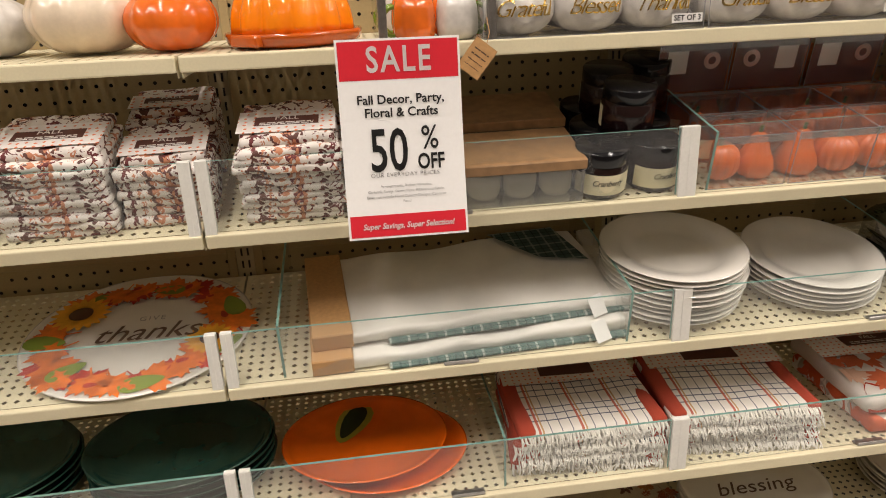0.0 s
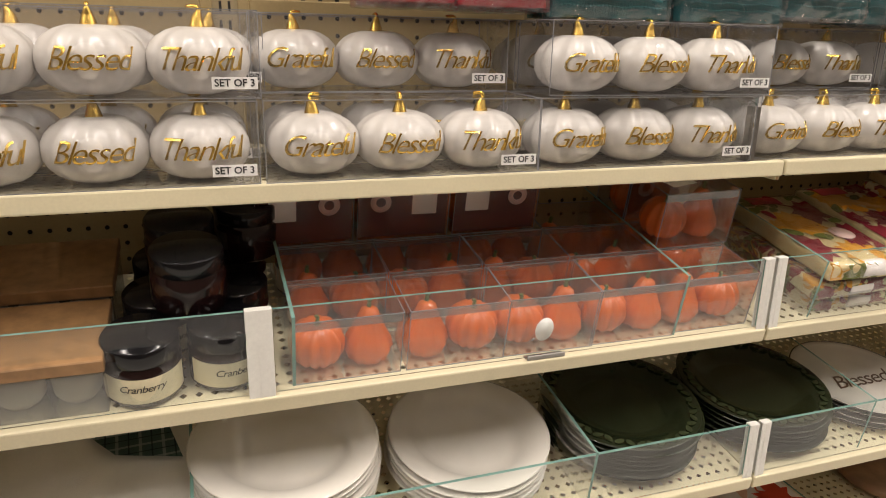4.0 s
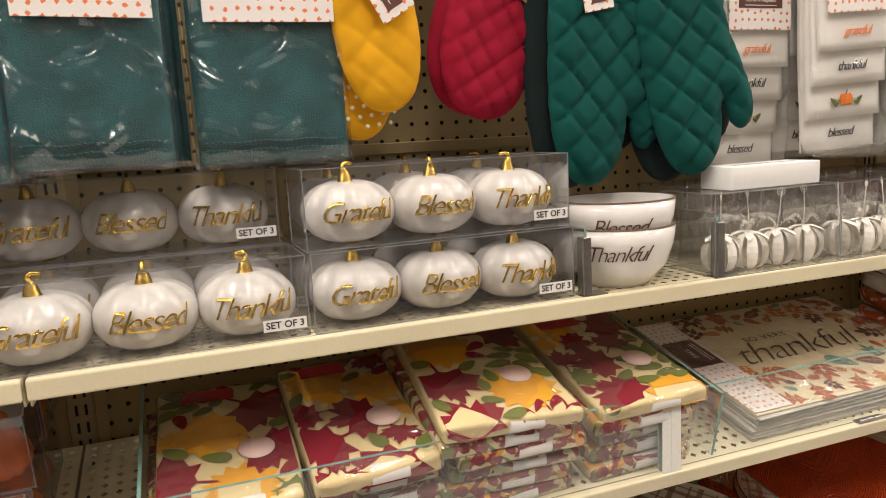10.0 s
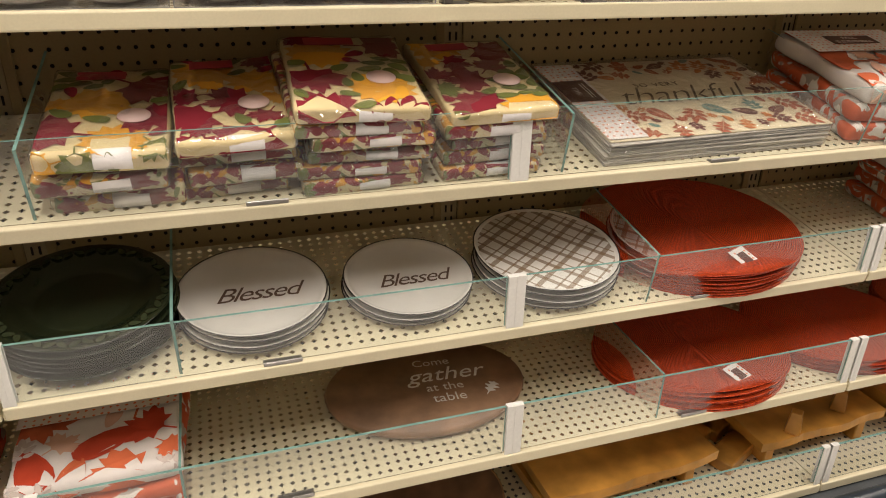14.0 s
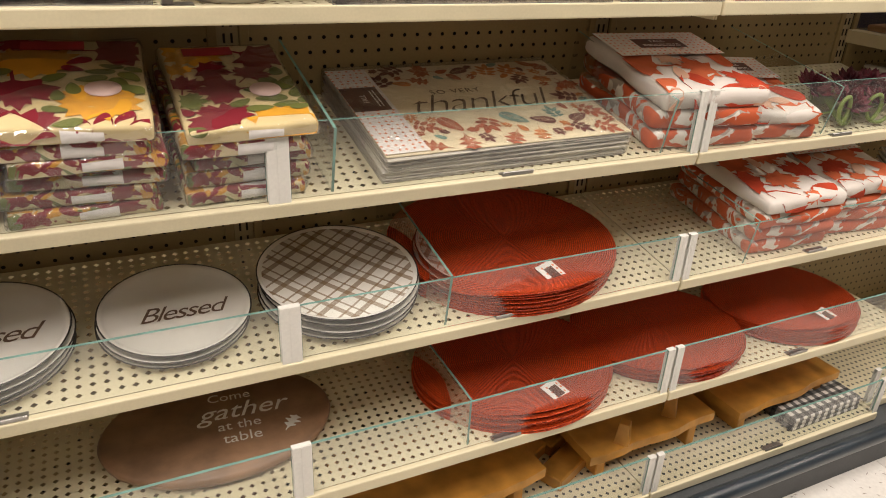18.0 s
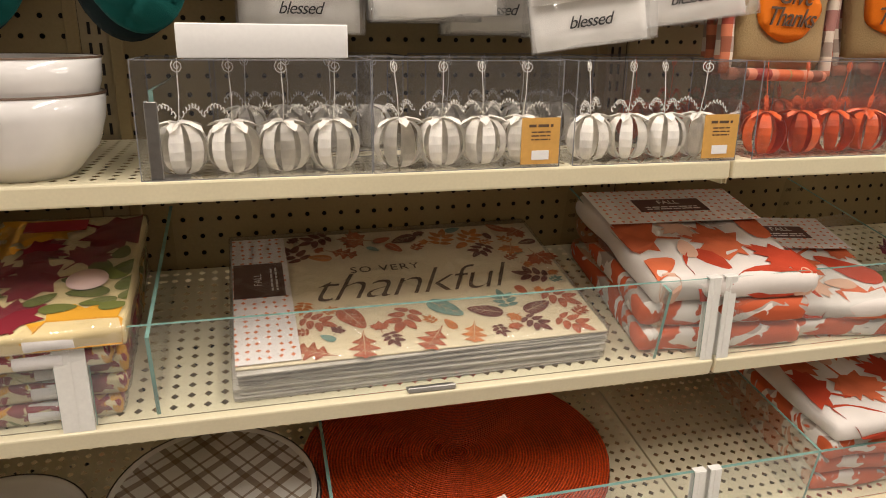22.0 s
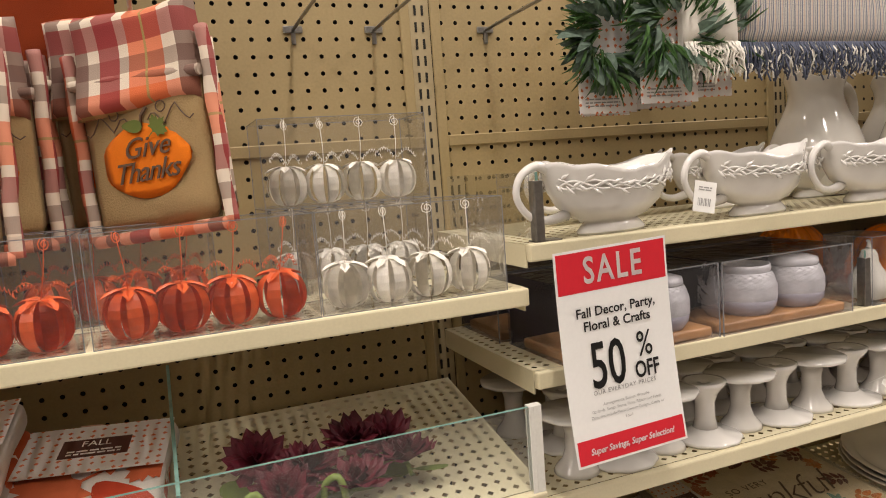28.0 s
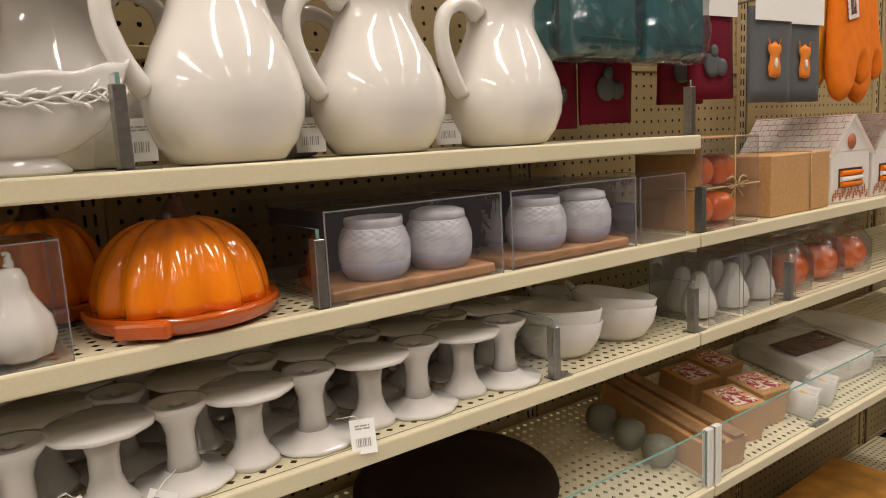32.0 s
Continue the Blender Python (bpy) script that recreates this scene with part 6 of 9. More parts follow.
def placemat_stack(m, n=12, w=0.435, d=0.292):
    t = thing("placemat_stack", m, "stack of cream placemats printed with thankful and autumn leaves", "placemats", "printed placemats")
    r = random.Random(4)
    for k in range(n):
        bm = soft_box(w, d, 0.0030, 0.0010, 0.0004, k, 4, 1)
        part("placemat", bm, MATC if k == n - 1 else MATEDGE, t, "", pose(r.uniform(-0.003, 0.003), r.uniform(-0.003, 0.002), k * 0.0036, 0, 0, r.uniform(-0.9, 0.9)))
    z = (n - 1) * 0.0036 + 0.0034
    rr = random.Random(11)
    items = {q: bmesh.new() for q in "rpto"}
    mats = {"r": MATRED, "p": MATPL, "t": MATTEAL, "o": MATOR}
    vein = bmesh.new()
    pts = []
    tries = 0
    while len(pts) < 150 and tries < 9000:
        tries += 1
        x, y = rr.uniform(-w / 2 + 0.015, w / 2 - 0.012), rr.uniform(-d / 2 + 0.012, d / 2 - 0.012)
        if (x / (w * 0.40)) ** 2 + ((y - 0.012) / (d * 0.27)) ** 2 < 1 or x < -w / 2 + 0.075:
            continue
        s = rr.uniform(0.040, 0.060) if len(pts) < 26 else rr.uniform(0.02, 0.036)
        if any(math.hypot(x - a, y - b) < (s + c) * 0.40 for a, b, c in pts):
            continue
        pts.append((x, y, s))
        q, rot = rr.choice("rrrpptoo"), rr.uniform(0, 6.28)
        if s > 0.036:
            kind = rr.choice(("maple", "oval", "oak", "compound") if q in "ro" else ("oval", "compound", "compound"))
        else:
            kind = rr.choice(("oval", "oval", "maple", "compound"))
        if kind == "compound":
            compound(items[q], x, y, s * 1.05, rot)
        else:
            stamp(items[q], kind, x, y, s, rot)
        if s > 0.028 and kind != "compound":
            leaf_veins(vein, x, y, s, rot)
    for q in items:
        part("leaf_print", items[q], mats[q], t, "", pose(0, 0, z + 0.0006))
    part("vein_print", vein, MATVEIN, t, "fine pale leaf veins", pose(0, 0, z + 0.0009))
    lettering("SO VERY", 0.021, BROWNINK, t, pose(-0.02, 0.038, z + 0.0008), depth=0.0001, space=1.2)
    lettering("thankful", 0.090, BROWNINK, t, pose(0.0, -0.004, z + 0.0008), shear=0.45, depth=0.0001, space=0.9, bold=-0.0014)
    bm = bmesh.new()
    card(bm, 0.070, d * 0.97)
    c = part("side_card", bm, DOTCARD, t, "spotted card sleeve", pose(-w / 2 + 0.036, 0, z + 0.0012))
    bm = bmesh.new()
    card(bm, 0.062, 0.082, 0.0004)
    part("name_plate", bm, LABELBROWN, c, "dark maroon name plate", pose(-0.003, 0.03, 0.0008))
    lettering("FALL", 0.014, WHITEINK, c, pose(-0.004, 0.03, 0.0014, 0, 0, 90), depth=0.0001)
    bm = bmesh.new()
    bars(bm, -0.028, 0.028, [0, -0.006], 0.0025)
    part("small_print", bm, WHITEINK, c, "", pose(0.014, 0.03, 0.0014, 0, 0, 90))
    b = part("film", soft_box(w * 1.015, d * 1.02, z + 0.006, 0.004, 0.0015, 3, 9, 2, 20), FILM, t, "clear film wrap")
    b.visible_shadow = False
    return t


placemat_stack(on(2, 2.562, 0.172, 1.0))

# white tablecloths with rust leaves
# Darker than WHITEC: the shelf shade on these packs is put into the colour.
CLOTHW = cloth("shaded_white_cotton", (0.66, 0.61, 0.56))
RUSTP = cloth("rust_leaf_print", (0.54, 0.125, 0.05), bump=0.15, spot=0.25)
DRUSTP = cloth("dark_rust_leaf_print", (0.42, 0.05, 0.02), bump=0.15, spot=0.2)
PEACHP = cloth("peach_leaf_print", (0.62, 0.38, 0.27), bump=0.15)
GREYP = cloth("taupe_leaf_print", (0.50, 0.42, 0.37), bump=0.15)
TCPRINT = print_mat("rust_leaf_cloth", (0.74, 0.69, 0.63), [(0.42, 0.36, 0.31), (0.56, 0.10, 0.03), (0.56, 0.10, 0.03)], 15, 0.5, 0.8, 1.3)


def rust_pack(m, w, d, h, seed, top=True, band=True):
    t = thing("tablecloth_pack", m, "folded white tablecloth with rust maple leaves and a spotted band", "tablecloth", "rust leaf tablecloth packs")
    part("cloth", soft_box(w, d, h, h * 0.42, 0.007, seed, 12, 3, 14), CLOTHW if top else TCPRINT, t)
    if top:
        leaf_decal(t, w, d, h, [(RUSTP, "maple", 3, 0.115), (DRUSTP, "oval", 2, 0.10), (DRUSTP, "maple", 2, 0.10), (RUSTP, "oval", 3, 0.085), (PEACHP, "maple", 3, 0.075), (RUSTP, "maple", 3, 0.06), (GREYP, "compound", 6, 0.075), (GREYP, "compound", 5, 0.05), (PEACHP, "oval", 3, 0.05)], seed, 0.007, 14, seed, h * 0.4)
        if band:
            bm = bmesh.new()
            card(bm, w * 1.0, d * 0.40)
            c = part("paper_band", bm, DOTCARD, t, "spotted paper band", pose(0, d * 0.24, h + 0.0062))
            bm = bmesh.new()
            card(bm, w * 0.46, d * 0.15, 0.0004)
            part("name_plate", bm, LABELBROWN, c, "dark brown name plate", pose(0, 0, 0.0008))
            lettering("FALL", 0.016, WHITEINK, c, pose(0, 0.008, 0.0014), depth=0.0001)
            bm = bmesh.new()
            bars(bm, -w * 0.18, w * 0.18, [-0.008, -0.014], 0.003)
            part("small_print", bm, WHITEINK, c, "", pose(0, 0, 0.0014))
    return t


def rust_stack(k, x, y, w, d, n, h, seed, rz=0.0, band=True):
    for q in range(n):
        rust_pack(on(k, x + rnd.uniform(-0.008, 0.008), y + rnd.uniform(-0.008, 0.008), rz + rnd.uniform(-3, 3), q * h * 1.05), w, d, h, seed + q, q == n - 1, band)


rust_stack(2, 2.955, 0.15, 0.232, 0.26, 3, 0.034, 200, -4)
rust_stack(2, 3.145, 0.14, 0.165, 0.25, 2, 0.028, 210, -6)
rust_stack(3, 3.235, 0.15, 0.215, 0.26, 4, 0.031, 220, -3, False)
rust_stack(3, 3.45, 0.16, 0.205, 0.26, 4, 0.030, 230, -3)
rust_stack(4, 1.245, 0.16, 0.27, 0.25, 2, 0.036, 240, 0)
rust_stack(4, 1.545, 0.155, 0.235, 0.25, 3, 0.032, 250, 0)

# burgundy flower picks
PETAL = mat("burgundy_petal", (0.10, 0.005, 0.016), 0.6, grain=0.2, spot=0.25, spot_scale=60, vary=0.2)
STEMG = mat("plastic_stem_green", (0.20, 0.27, 0.06), 0.5, grain=0.15)


def flower(m, seed):
    t = thing("silk_flower", m, "burgundy silk dahlia with a green stem lying on the shelf", "flower", "silk flowers")
    r = random.Random(seed)
    for ring, (n, ln, up) in enumerate(((12, 0.046, 0.25), (11, 0.040, 0.6), (9, 0.032, 1.0), (6, 0.022, 1.35))):
        bm = bmesh.new()
        for k in range(n):
            a = 2 * math.pi * k / n + ring * 0.3 + r.uniform(-0.15, 0.15)
            rot = Matrix.Rotation(a, 3, "Z") @ Matrix.Rotation(-(up + r.uniform(-0.2, 0.2)), 3, "Y")
            pts = [(0, 0.003, 0), (ln * 0.4, ln * 0.2, 0.003), (ln * 0.75, ln * 0.2, 0.001), (ln, 0.001, 0.006), (ln * 0.75, -ln * 0.2, 0.001), (ln * 0.4, -ln * 0.2, 0.003), (0, -0.003, 0)]
            poly(bm, [rot @ Vector(p) for p in pts])
        part("petals", bm, PETAL, t, "")
    bm = bmesh.new()
    tube(bm, [(0, 0, -0.002), (0.004, -0.02, -0.02), (0.012, -0.055, -0.03)], 0.0028, 6)
    for sx in (-1, 1):
        stamp(bm, "oval", sx * 0.022, -0.02, 0.05, sx * 1.9, -0.016)
    part("stem", bm, STEMG, t, "green plastic stem")
    return t


for k, (x, y) in enumerate(((3.33, 0.135), (3.385, 0.10), (3.45, 0.14), (3.50, 0.075), (3.43, 0.05), (3.35, 0.06), (3.49, 0.125))):
    flower(on(2, x, y, 50 * k, 0.036, 20 - 12 * (k % 3), 15 * (k % 2)), 60 + k)
for k, x in enumerate((3.315, 3.40)):
    t = thing("flower_stem", on(2, x, 0.03, 10 - 25 * k, 0.004), "bent green plastic flower stem behind the glass", "flower stem", "loose flower stems")
    bm = bmesh.new()
    tube(bm, [(0.0, 0.0, 0.003), (0.012, 0.004, 0.03), (0.004, 0.01, 0.058), (-0.012, 0.012, 0.044), (-0.006, 0.006, 0.012), (0.02, 0.0, 0.004), (0.05, 0.012, 0.016)], 0.0042, 8)
    part("stem", bm, STEMG, t)

# ---------------------------------------------------------------- shelf three
PLATEW = mat("white_stoneware", (0.72, 0.69, 0.63), 0.16, grain=0.02, scale=30, spot=0.03, coat=0.3)
PLATEG = mat("dark_green_glaze", (0.018, 0.055, 0.040), 0.12, grain=0.1, scale=40, spot=0.15, coat=0.5)
PLATEO = mat("olive_black_glaze", (0.016, 0.022, 0.010), 0.2, grain=0.15, scale=60, spot=0.2, coat=0.3)
RIMINK = mat("dark_rim_glaze", (0.05, 0.045, 0.04), 0.25)


def plate_bm(R, h=0.02, rim=0.25, sy=1.0, thick=0.004, scallop=0.0):
    bm = bmesh.new()
    k = 1 - rim

    def fn(a, r, z):
        q = 1 + scallop * abs(math.cos(10 * a)) * (r / R) ** 6
        return (r * q * math.cos(a), r * q * sy * math.sin(a), z)

    prof = [(0.0, 0.001), (R * 0.55, 0.001), (R * k * 0.92, 0.002), (R * k, h * 0.5), (R * 0.97, h - thick * 0.6), (R, h - thick * 0.2), (R, h), (R * 0.975, h + 0.0006), (R * k * 1.01, h * 0.5 + thick), (R * k * 0.93, thick + 0.0018), (R * 0.5, thick + 0.0006), (0.0, thick + 0.0006)]
    lathe(bm, prof, 56, fn=fn)
    return bm


def plate_stack(m, R, n, material, label, pitch=0.0095, h=0.02, rim=0.25, sy=1.0, scallop=0.0, seed=1, edge=None):
    t = thing("plate_stack", m, label, "plates", "stacked plates")
    me = mesh_of("plate", plate_bm(R, h, rim, sy, scallop=scallop), material)
    r = random.Random(seed)
    top = None
    for k in range(n):
        top = obj("plate", me, t, "", pose(r.uniform(-0.003, 0.003), r.uniform(-0.003, 0.003), k * pitch, 0, 0, r.uniform(0, 40) if sy == 1 else 0))
        if edge:
            bm = bmesh.new()
            tube(bm, [(R * 1.001 * math.cos(a), R * 1.001 * sy * math.sin(a), h) for a in [2 * math.pi * q / 48 for q in range(49)]], 0.0012, 5, cap=False)
            part("rim_line", bm, edge, top, "dark glazed rim")
    top.rotation_euler = (0, 0, 0)
    return t, top, (n - 1) * pitch


# give thanks platter
t, top, zt = plate_stack(on(3, -0.16, 0.172) @ Matrix.Scale(1.07, 4), 0.176, 1, PLATEW, "round white platter printed with sunflowers and autumn leaves", rim=0.05, sy=0.95, h=0.0085)
top.name = "platter"
rr = random.Random(8)
LEAFG = mat("print_leaf_green", (0.20, 0.27, 0.04), 0.35)
LEAFO = mat("print_leaf_orange", (0.72, 0.17, 0.02), 0.35, spot=0.2, spot_scale=60)
LEAFR = mat("print_leaf_red", (0.45, 0.03, 0.02), 0.35, spot=0.2, spot_scale=60)
SUNY = mat("print_sunflower_gold", (0.75, 0.36, 0.03), 0.35, spot=0.15, spot_scale=60)
BRN = mat("print_seed_brown", (0.07, 0.03, 0.015), 0.4)
zz = 0.0092
for mtl, n, kind, size, off in ((LEAFR, 17, "maple", 0.075, 0.0), (LEAFO, 19, "maple", 0.08, 0.2), (LEAFG, 7, "oval", 0.062, 0.5), (LEAFO, 9, "sprig", 0.05, 0.9), (LEAFR, 12, "oval", 0.02, 0.3)):
    bm = bmesh.new()
    for k in range(n):
        a = 2 * math.pi * (k + off) / n + rr.uniform(-0.1, 0.1)
        q = rr.uniform(0.122, 0.150)
        stamp(bm, kind, q * math.cos(a), q * 0.92 * math.sin(a), size * rr.uniform(0.8, 1.1), a + rr.uniform(-1.4, 1.4))
    part("leaf_print", bm, mtl, t, "", pose(0, 0, zz + 0.0004 * off))
for cx, cy, s in ((-0.108, 0.062, 0.042), (0.112, -0.04, 0.034)):
    bm = bmesh.new()
    for k in range(18):
        a = 2 * math.pi * k / 18
        stamp(bm, "oval", cx + s * 0.75 * math.cos(a), cy + s * 0.75 * math.sin(a), s * 0.8, a - math.pi / 2, 0.0, squash=0.8)
    part("sunflower_print", bm, SUNY, t, "yellow sunflower print", pose(0, 0, zz + 0.0009))
    bm = bmesh.new()
    lathe(bm, [(0.0, 0), (s * 0.45, 0), (s * 0.42, 0.0004), (0.0, 0.0004)], 20, c=(cx, cy, 0))
    part("seed_print", bm, BRN, t, "", pose(0, 0, zz + 0.0013))
lettering("GIVE", 0.017, GREYINK, t, pose(0.012, 0.03, zz + 0.001), depth=0.0001, space=1.25)
lettering("thanks", 0.062, BROWNINK, t, pose(0.01, -0.008, zz + 0.001), shear=0.35, depth=0.0001)

# table runner in its card
PLAIDG = stripe_mat("pine_plaid", (0.10, 0.17, 0.15), [("x", 0.0, 0.004, (0.5, 0.55, 0.5), 0.7), ("y", 0.0, 0.004, (0.5, 0.55, 0.5), 0.7), ("x", 0.016, 0.002, (0.02, 0.04, 0.04), 0.8), ("y", 0.016, 0.002, (0.02, 0.04, 0.04), 0.8)], 0.03)
for q in range(2):
    t = thing("table_runner", on(3, 0.395, 0.15 + 0.03 * q, 3 + q, 0.002 + 0.028 * q), "white folded runner with green plaid lining and kraft sleeve", "table runner", "folded table runners")
    part("cloth", soft_box(0.47, 0.25, 0.022, 0.008, 0.009, 40 + q, 14, 3, 11), WHITEC, t, "", pose(0.015, 0, 0))
    part("kraft_sleeve", box_bm(-0.27, -0.128, -0.0015, -0.205, 0.128, 0.027, 0.002), KRAFT, t, "brown kraft card sleeve")
    bm = bmesh.new()
    poly(bm, [(0.08, 0.124, 0.008), (0.21, 0.124, 0.008), (0.235, -0.01, 0.008), (0.15, 0.02, 0.008)])
    bmesh.ops.solidify(bm, geom=bm.faces[:], thickness=0.003)
    part("lining", bm, PLAIDG, t, "green plaid lining", pose(0, 0, 0.0235))
    bm = bmesh.new()
    add_box(bm, -0.15, -0.137, -0.001, 0.25, -0.121, 0.006, 0.002)
    part("hem", bm, PLAIDG, t, "green plaid hem")
    bm = bmesh.new()
    card(bm, 0.03, 0.035, 0.0008)
    part("care_tag", bm, STICKER, t, "white care tag", pose(0.2, -0.135, 0.018, 50, 0, 20))

plate_stack(on(3, 0.765, 0.14), 0.126, 10, PLATEW, "tall stack of white stoneware dinner plates", scallop=0.004, rim=0.3)
plate_stack(on(3, 1.03, 0.14, 0, 0.0, 3), 0.121, 6, PLATEW, "stack of white stoneware dinner plates", scallop=0.004, rim=0.3, seed=2)


def embossed(t, R, z, material, n=44):
    bm = bmesh.new()
    for k in range(n):
        a = 2 * math.pi * k / n
        stamp(bm, "oval", R * math.cos(a), R * math.sin(a), 0.017, a + (0.7 if k % 2 else -0.7), 0.0)
    bmesh.ops.solidify(bm, geom=bm.faces[:], thickness=-0.0008)
    part("embossed_rim", bm, material, t, "", pose(0, 0, z))


OLRIM = mat("olive_raised_glaze", (0.07, 0.085, 0.04), 0.25, grain=0.2, coat=0.3)
for x, n in ((1.297, 7), (1.563, 6)):
    t, top, zt = plate_stack(on(3, x, 0.145), 0.128, n, PLATEO, "stack of dark green glazed plates with an embossed leaf rim", rim=0.26, seed=int(x * 10))
    embossed(t, 0.112, zt + 0.0205, OLRIM)
for x, n, R in ((1.803, 4, 0.115), (2.052, 3, 0.108)):
    t, top, zt = plate_stack(on(3, x, 0.135), R, n, PLATEW, "stack of white salad plates lettered in dark script", rim=0.08, pitch=0.0105, h=0.013, edge=RIMINK)
    lettering("Blessed", 0.050 * R / 0.115, BROWNINK, top, pose(0.006, -0.004, 0.0056), shear=0.42, depth=0.0001, space=0.86, bold=-0.0001)
PLAIDP = stripe_mat("taupe_plaid_glaze", (0.74, 0.71, 0.65), [("x", 0.0, 0.009, (0.22, 0.14, 0.075), 0.75), ("y", 0.0, 0.009, (0.22, 0.14, 0.075), 0.75), ("x", 0.020, 0.0035, (0.22, 0.14, 0.075), 0.75), ("y", 0.020, 0.0035, (0.22, 0.14, 0.075), 0.75)], 0.044, 0.2)
t, top, zt = plate_stack(on(3, 2.308, 0.14), 0.129, 4, PLATEW, "stack of white plates with a brown plaid top plate", rim=0.08, pitch=0.0125, h=0.014, edge=RIMINK)
bm = bmesh.new()
lathe(bm, [(0.0, 0.0), (0.116, 0.0), (0.125, 0.006), (0.1245, 0.0065), (0.0, 0.0004)], 48)
part("plaid_glaze", bm, PLAIDP, t, "brown plaid glaze", pose(0, 0, zt + 0.0056, 0, 0, 38))

# woven round placemats
def ring_mat(name, dark, light, period, squash):
    """A coiled weave: fine rings, with the glints of metallic thread painted bright over a dark colour."""
    mt = bpy.data.materials.new(name)
    mt.use_nodes = True
    N, L = mt.node_tree.nodes, mt.node_tree.links
    b = N["Principled BSDF"]
    b.inputs["Roughness"].default_value, b.inputs["Metallic"].default_value = 0.38, 0.2
    co, mp, ln, md, nz, mx, ad, bp = [N.new("ShaderNode" + q) for q in ("TexCoord", "Mapping", "VectorMath", "Math", "TexVoronoi", "Mix", "Math", "Bump")]
    mp.inputs["Scale"].default_value = (1, 1 / squash, 0)
    L.new(co.outputs["Object"], mp.inputs["Vector"])
    ln.operation = "LENGTH"
    L.new(mp.outputs[0], ln.inputs[0])
    md.operation = "PINGPONG"
    md.inputs[1].default_value = period / 2
    L.new(ln.outputs["Value"], md.inputs[0])
    nz.inputs["Scale"].default_value = 330
    L.new(co.outputs["Object"], nz.inputs["Vector"])
    ad.operation = "MULTIPLY"
    ad.inputs[1].default_value = 2 / period
    L.new(md.outputs[0], ad.inputs[0])
    sm = N.new("ShaderNodeMath")
    sm.operation = "MULTIPLY_ADD"
    sm.inputs[1].default_value = 0.9
    L.new(nz.outputs["Distance"], sm.inputs[0])
    L.new(ad.outputs[0], sm.inputs[2])
    rg = N.new("ShaderNodeMapRange")
    rg.inputs[1].default_value, rg.inputs[2].default_value = 0.35, 1.3
    L.new(sm.outputs[0], rg.inputs[0])
    # Ring crests and specks mix towards the painted glint colour.
    mx.data_type = "RGBA"
    mx.inputs["A"].default_value, mx.inputs["B"].default_value = (*dark, 1), (*light, 1)
    L.new(rg.outputs[0], mx.inputs["Factor"])
    L.new(mx.outputs["Result"], b.inputs["Base Color"])
    bp.inputs["Strength"].default_value, bp.inputs["Distance"].default_value = 0.9, 0.004
    L.new(sm.outputs[0], bp.inputs["Height"])
    L.new(bp.outputs["Normal"], b.inputs["Normal"])
    return mt


WOVEN = ring_mat("metallic_rust_weave", (0.33, 0.014, 0.004), (0.93, 0.11, 0.015), 0.0042, 0.86)


def round_mats(m, R, n, seed, curl=0.03, tag=True):
    t = thing("round_placemat_stack", m, "stack of metallic rust-orange woven round placemats", "placemats", "woven round placemats")
    r = random.Random(seed)
    for k in range(n):
        bm = bmesh.new()
        rings, prof = 16, []
        for i in range(rings + 1):
            q = R * i / rings
            prof.append((q, 0.0025))
        prof.append((R, 0.0))
        cu = curl * (k / n) ** 2

        def fn(a, rad, z, cu=cu):
            x, y = rad * math.cos(a), rad * math.sin(a)
            lift = cu * max(0.0, (-y / R - 0.45)) ** 2 * 4 + 0.003 * noise.noise(Vector((x * 9 + seed, y * 9, k)))
            return (x, y * 0.86, z + lift)

        lathe(bm, prof, 44, fn=fn)
        part("placemat", bm, WOVEN, t, "", pose(r.uniform(-0.004, 0.004), r.uniform(-0.004, 0.004), k * 0.0042, 0, 0, r.uniform(-30, 30) * 0))
    if tag:
        bm = bmesh.new()
        card(bm, 0.042, 0.048)
        c = part("hang_tag", bm, DOTCARD, t, "small white hang tag", pose(0.02, -R * 0.62, n * 0.0042 + 0.006, 12, 0, 20))
        bm = bmesh.new()
        card(bm, 0.02, 0.026, 0.0005)
        part("name_plate", bm, LABELBROWN, c, "", pose(0, 0, 0.0008))
    return t


round_mats(on(3, 2.636, 0.178), 0.218, 9, 3, 0.018)
round_mats(on(4, 2.665, 0.172), 0.205, 8, 4, 0.014)
round_mats(on(4, 3.035, 0.172), 0.198, 7, 5, 0.01, False)
round_mats(on(4, 3.41, 0.17), 0.19, 8, 6, 0.016)

# ---------------------------------------------------------------- shelf four
plate_stack(on(4, -0.118, 0.16), 0.16, 5, PLATEG, "stack of dark green glazed oval platters", rim=0.1, sy=0.84, h=0.022, pitch=0.013)
plate_stack(on(4, -0.45, 0.16), 0.16, 5, PLATEG, "stack of dark green glazed oval platters", rim=0.1, sy=0.84, h=0.022, pitch=0.013)
PUMPGL = mat("orange_plate_glaze", (0.78, 0.13, 0.004), 0.14, grain=0.06, scale=30, spot=0.14, spot_scale=10, coat=0.6)
LEAFD = mat("painted_leaf_dark", (0.02, 0.035, 0.012), 0.2)
LEAFY = mat("painted_leaf_yellow", (0.35, 0.30, 0.03), 0.2)
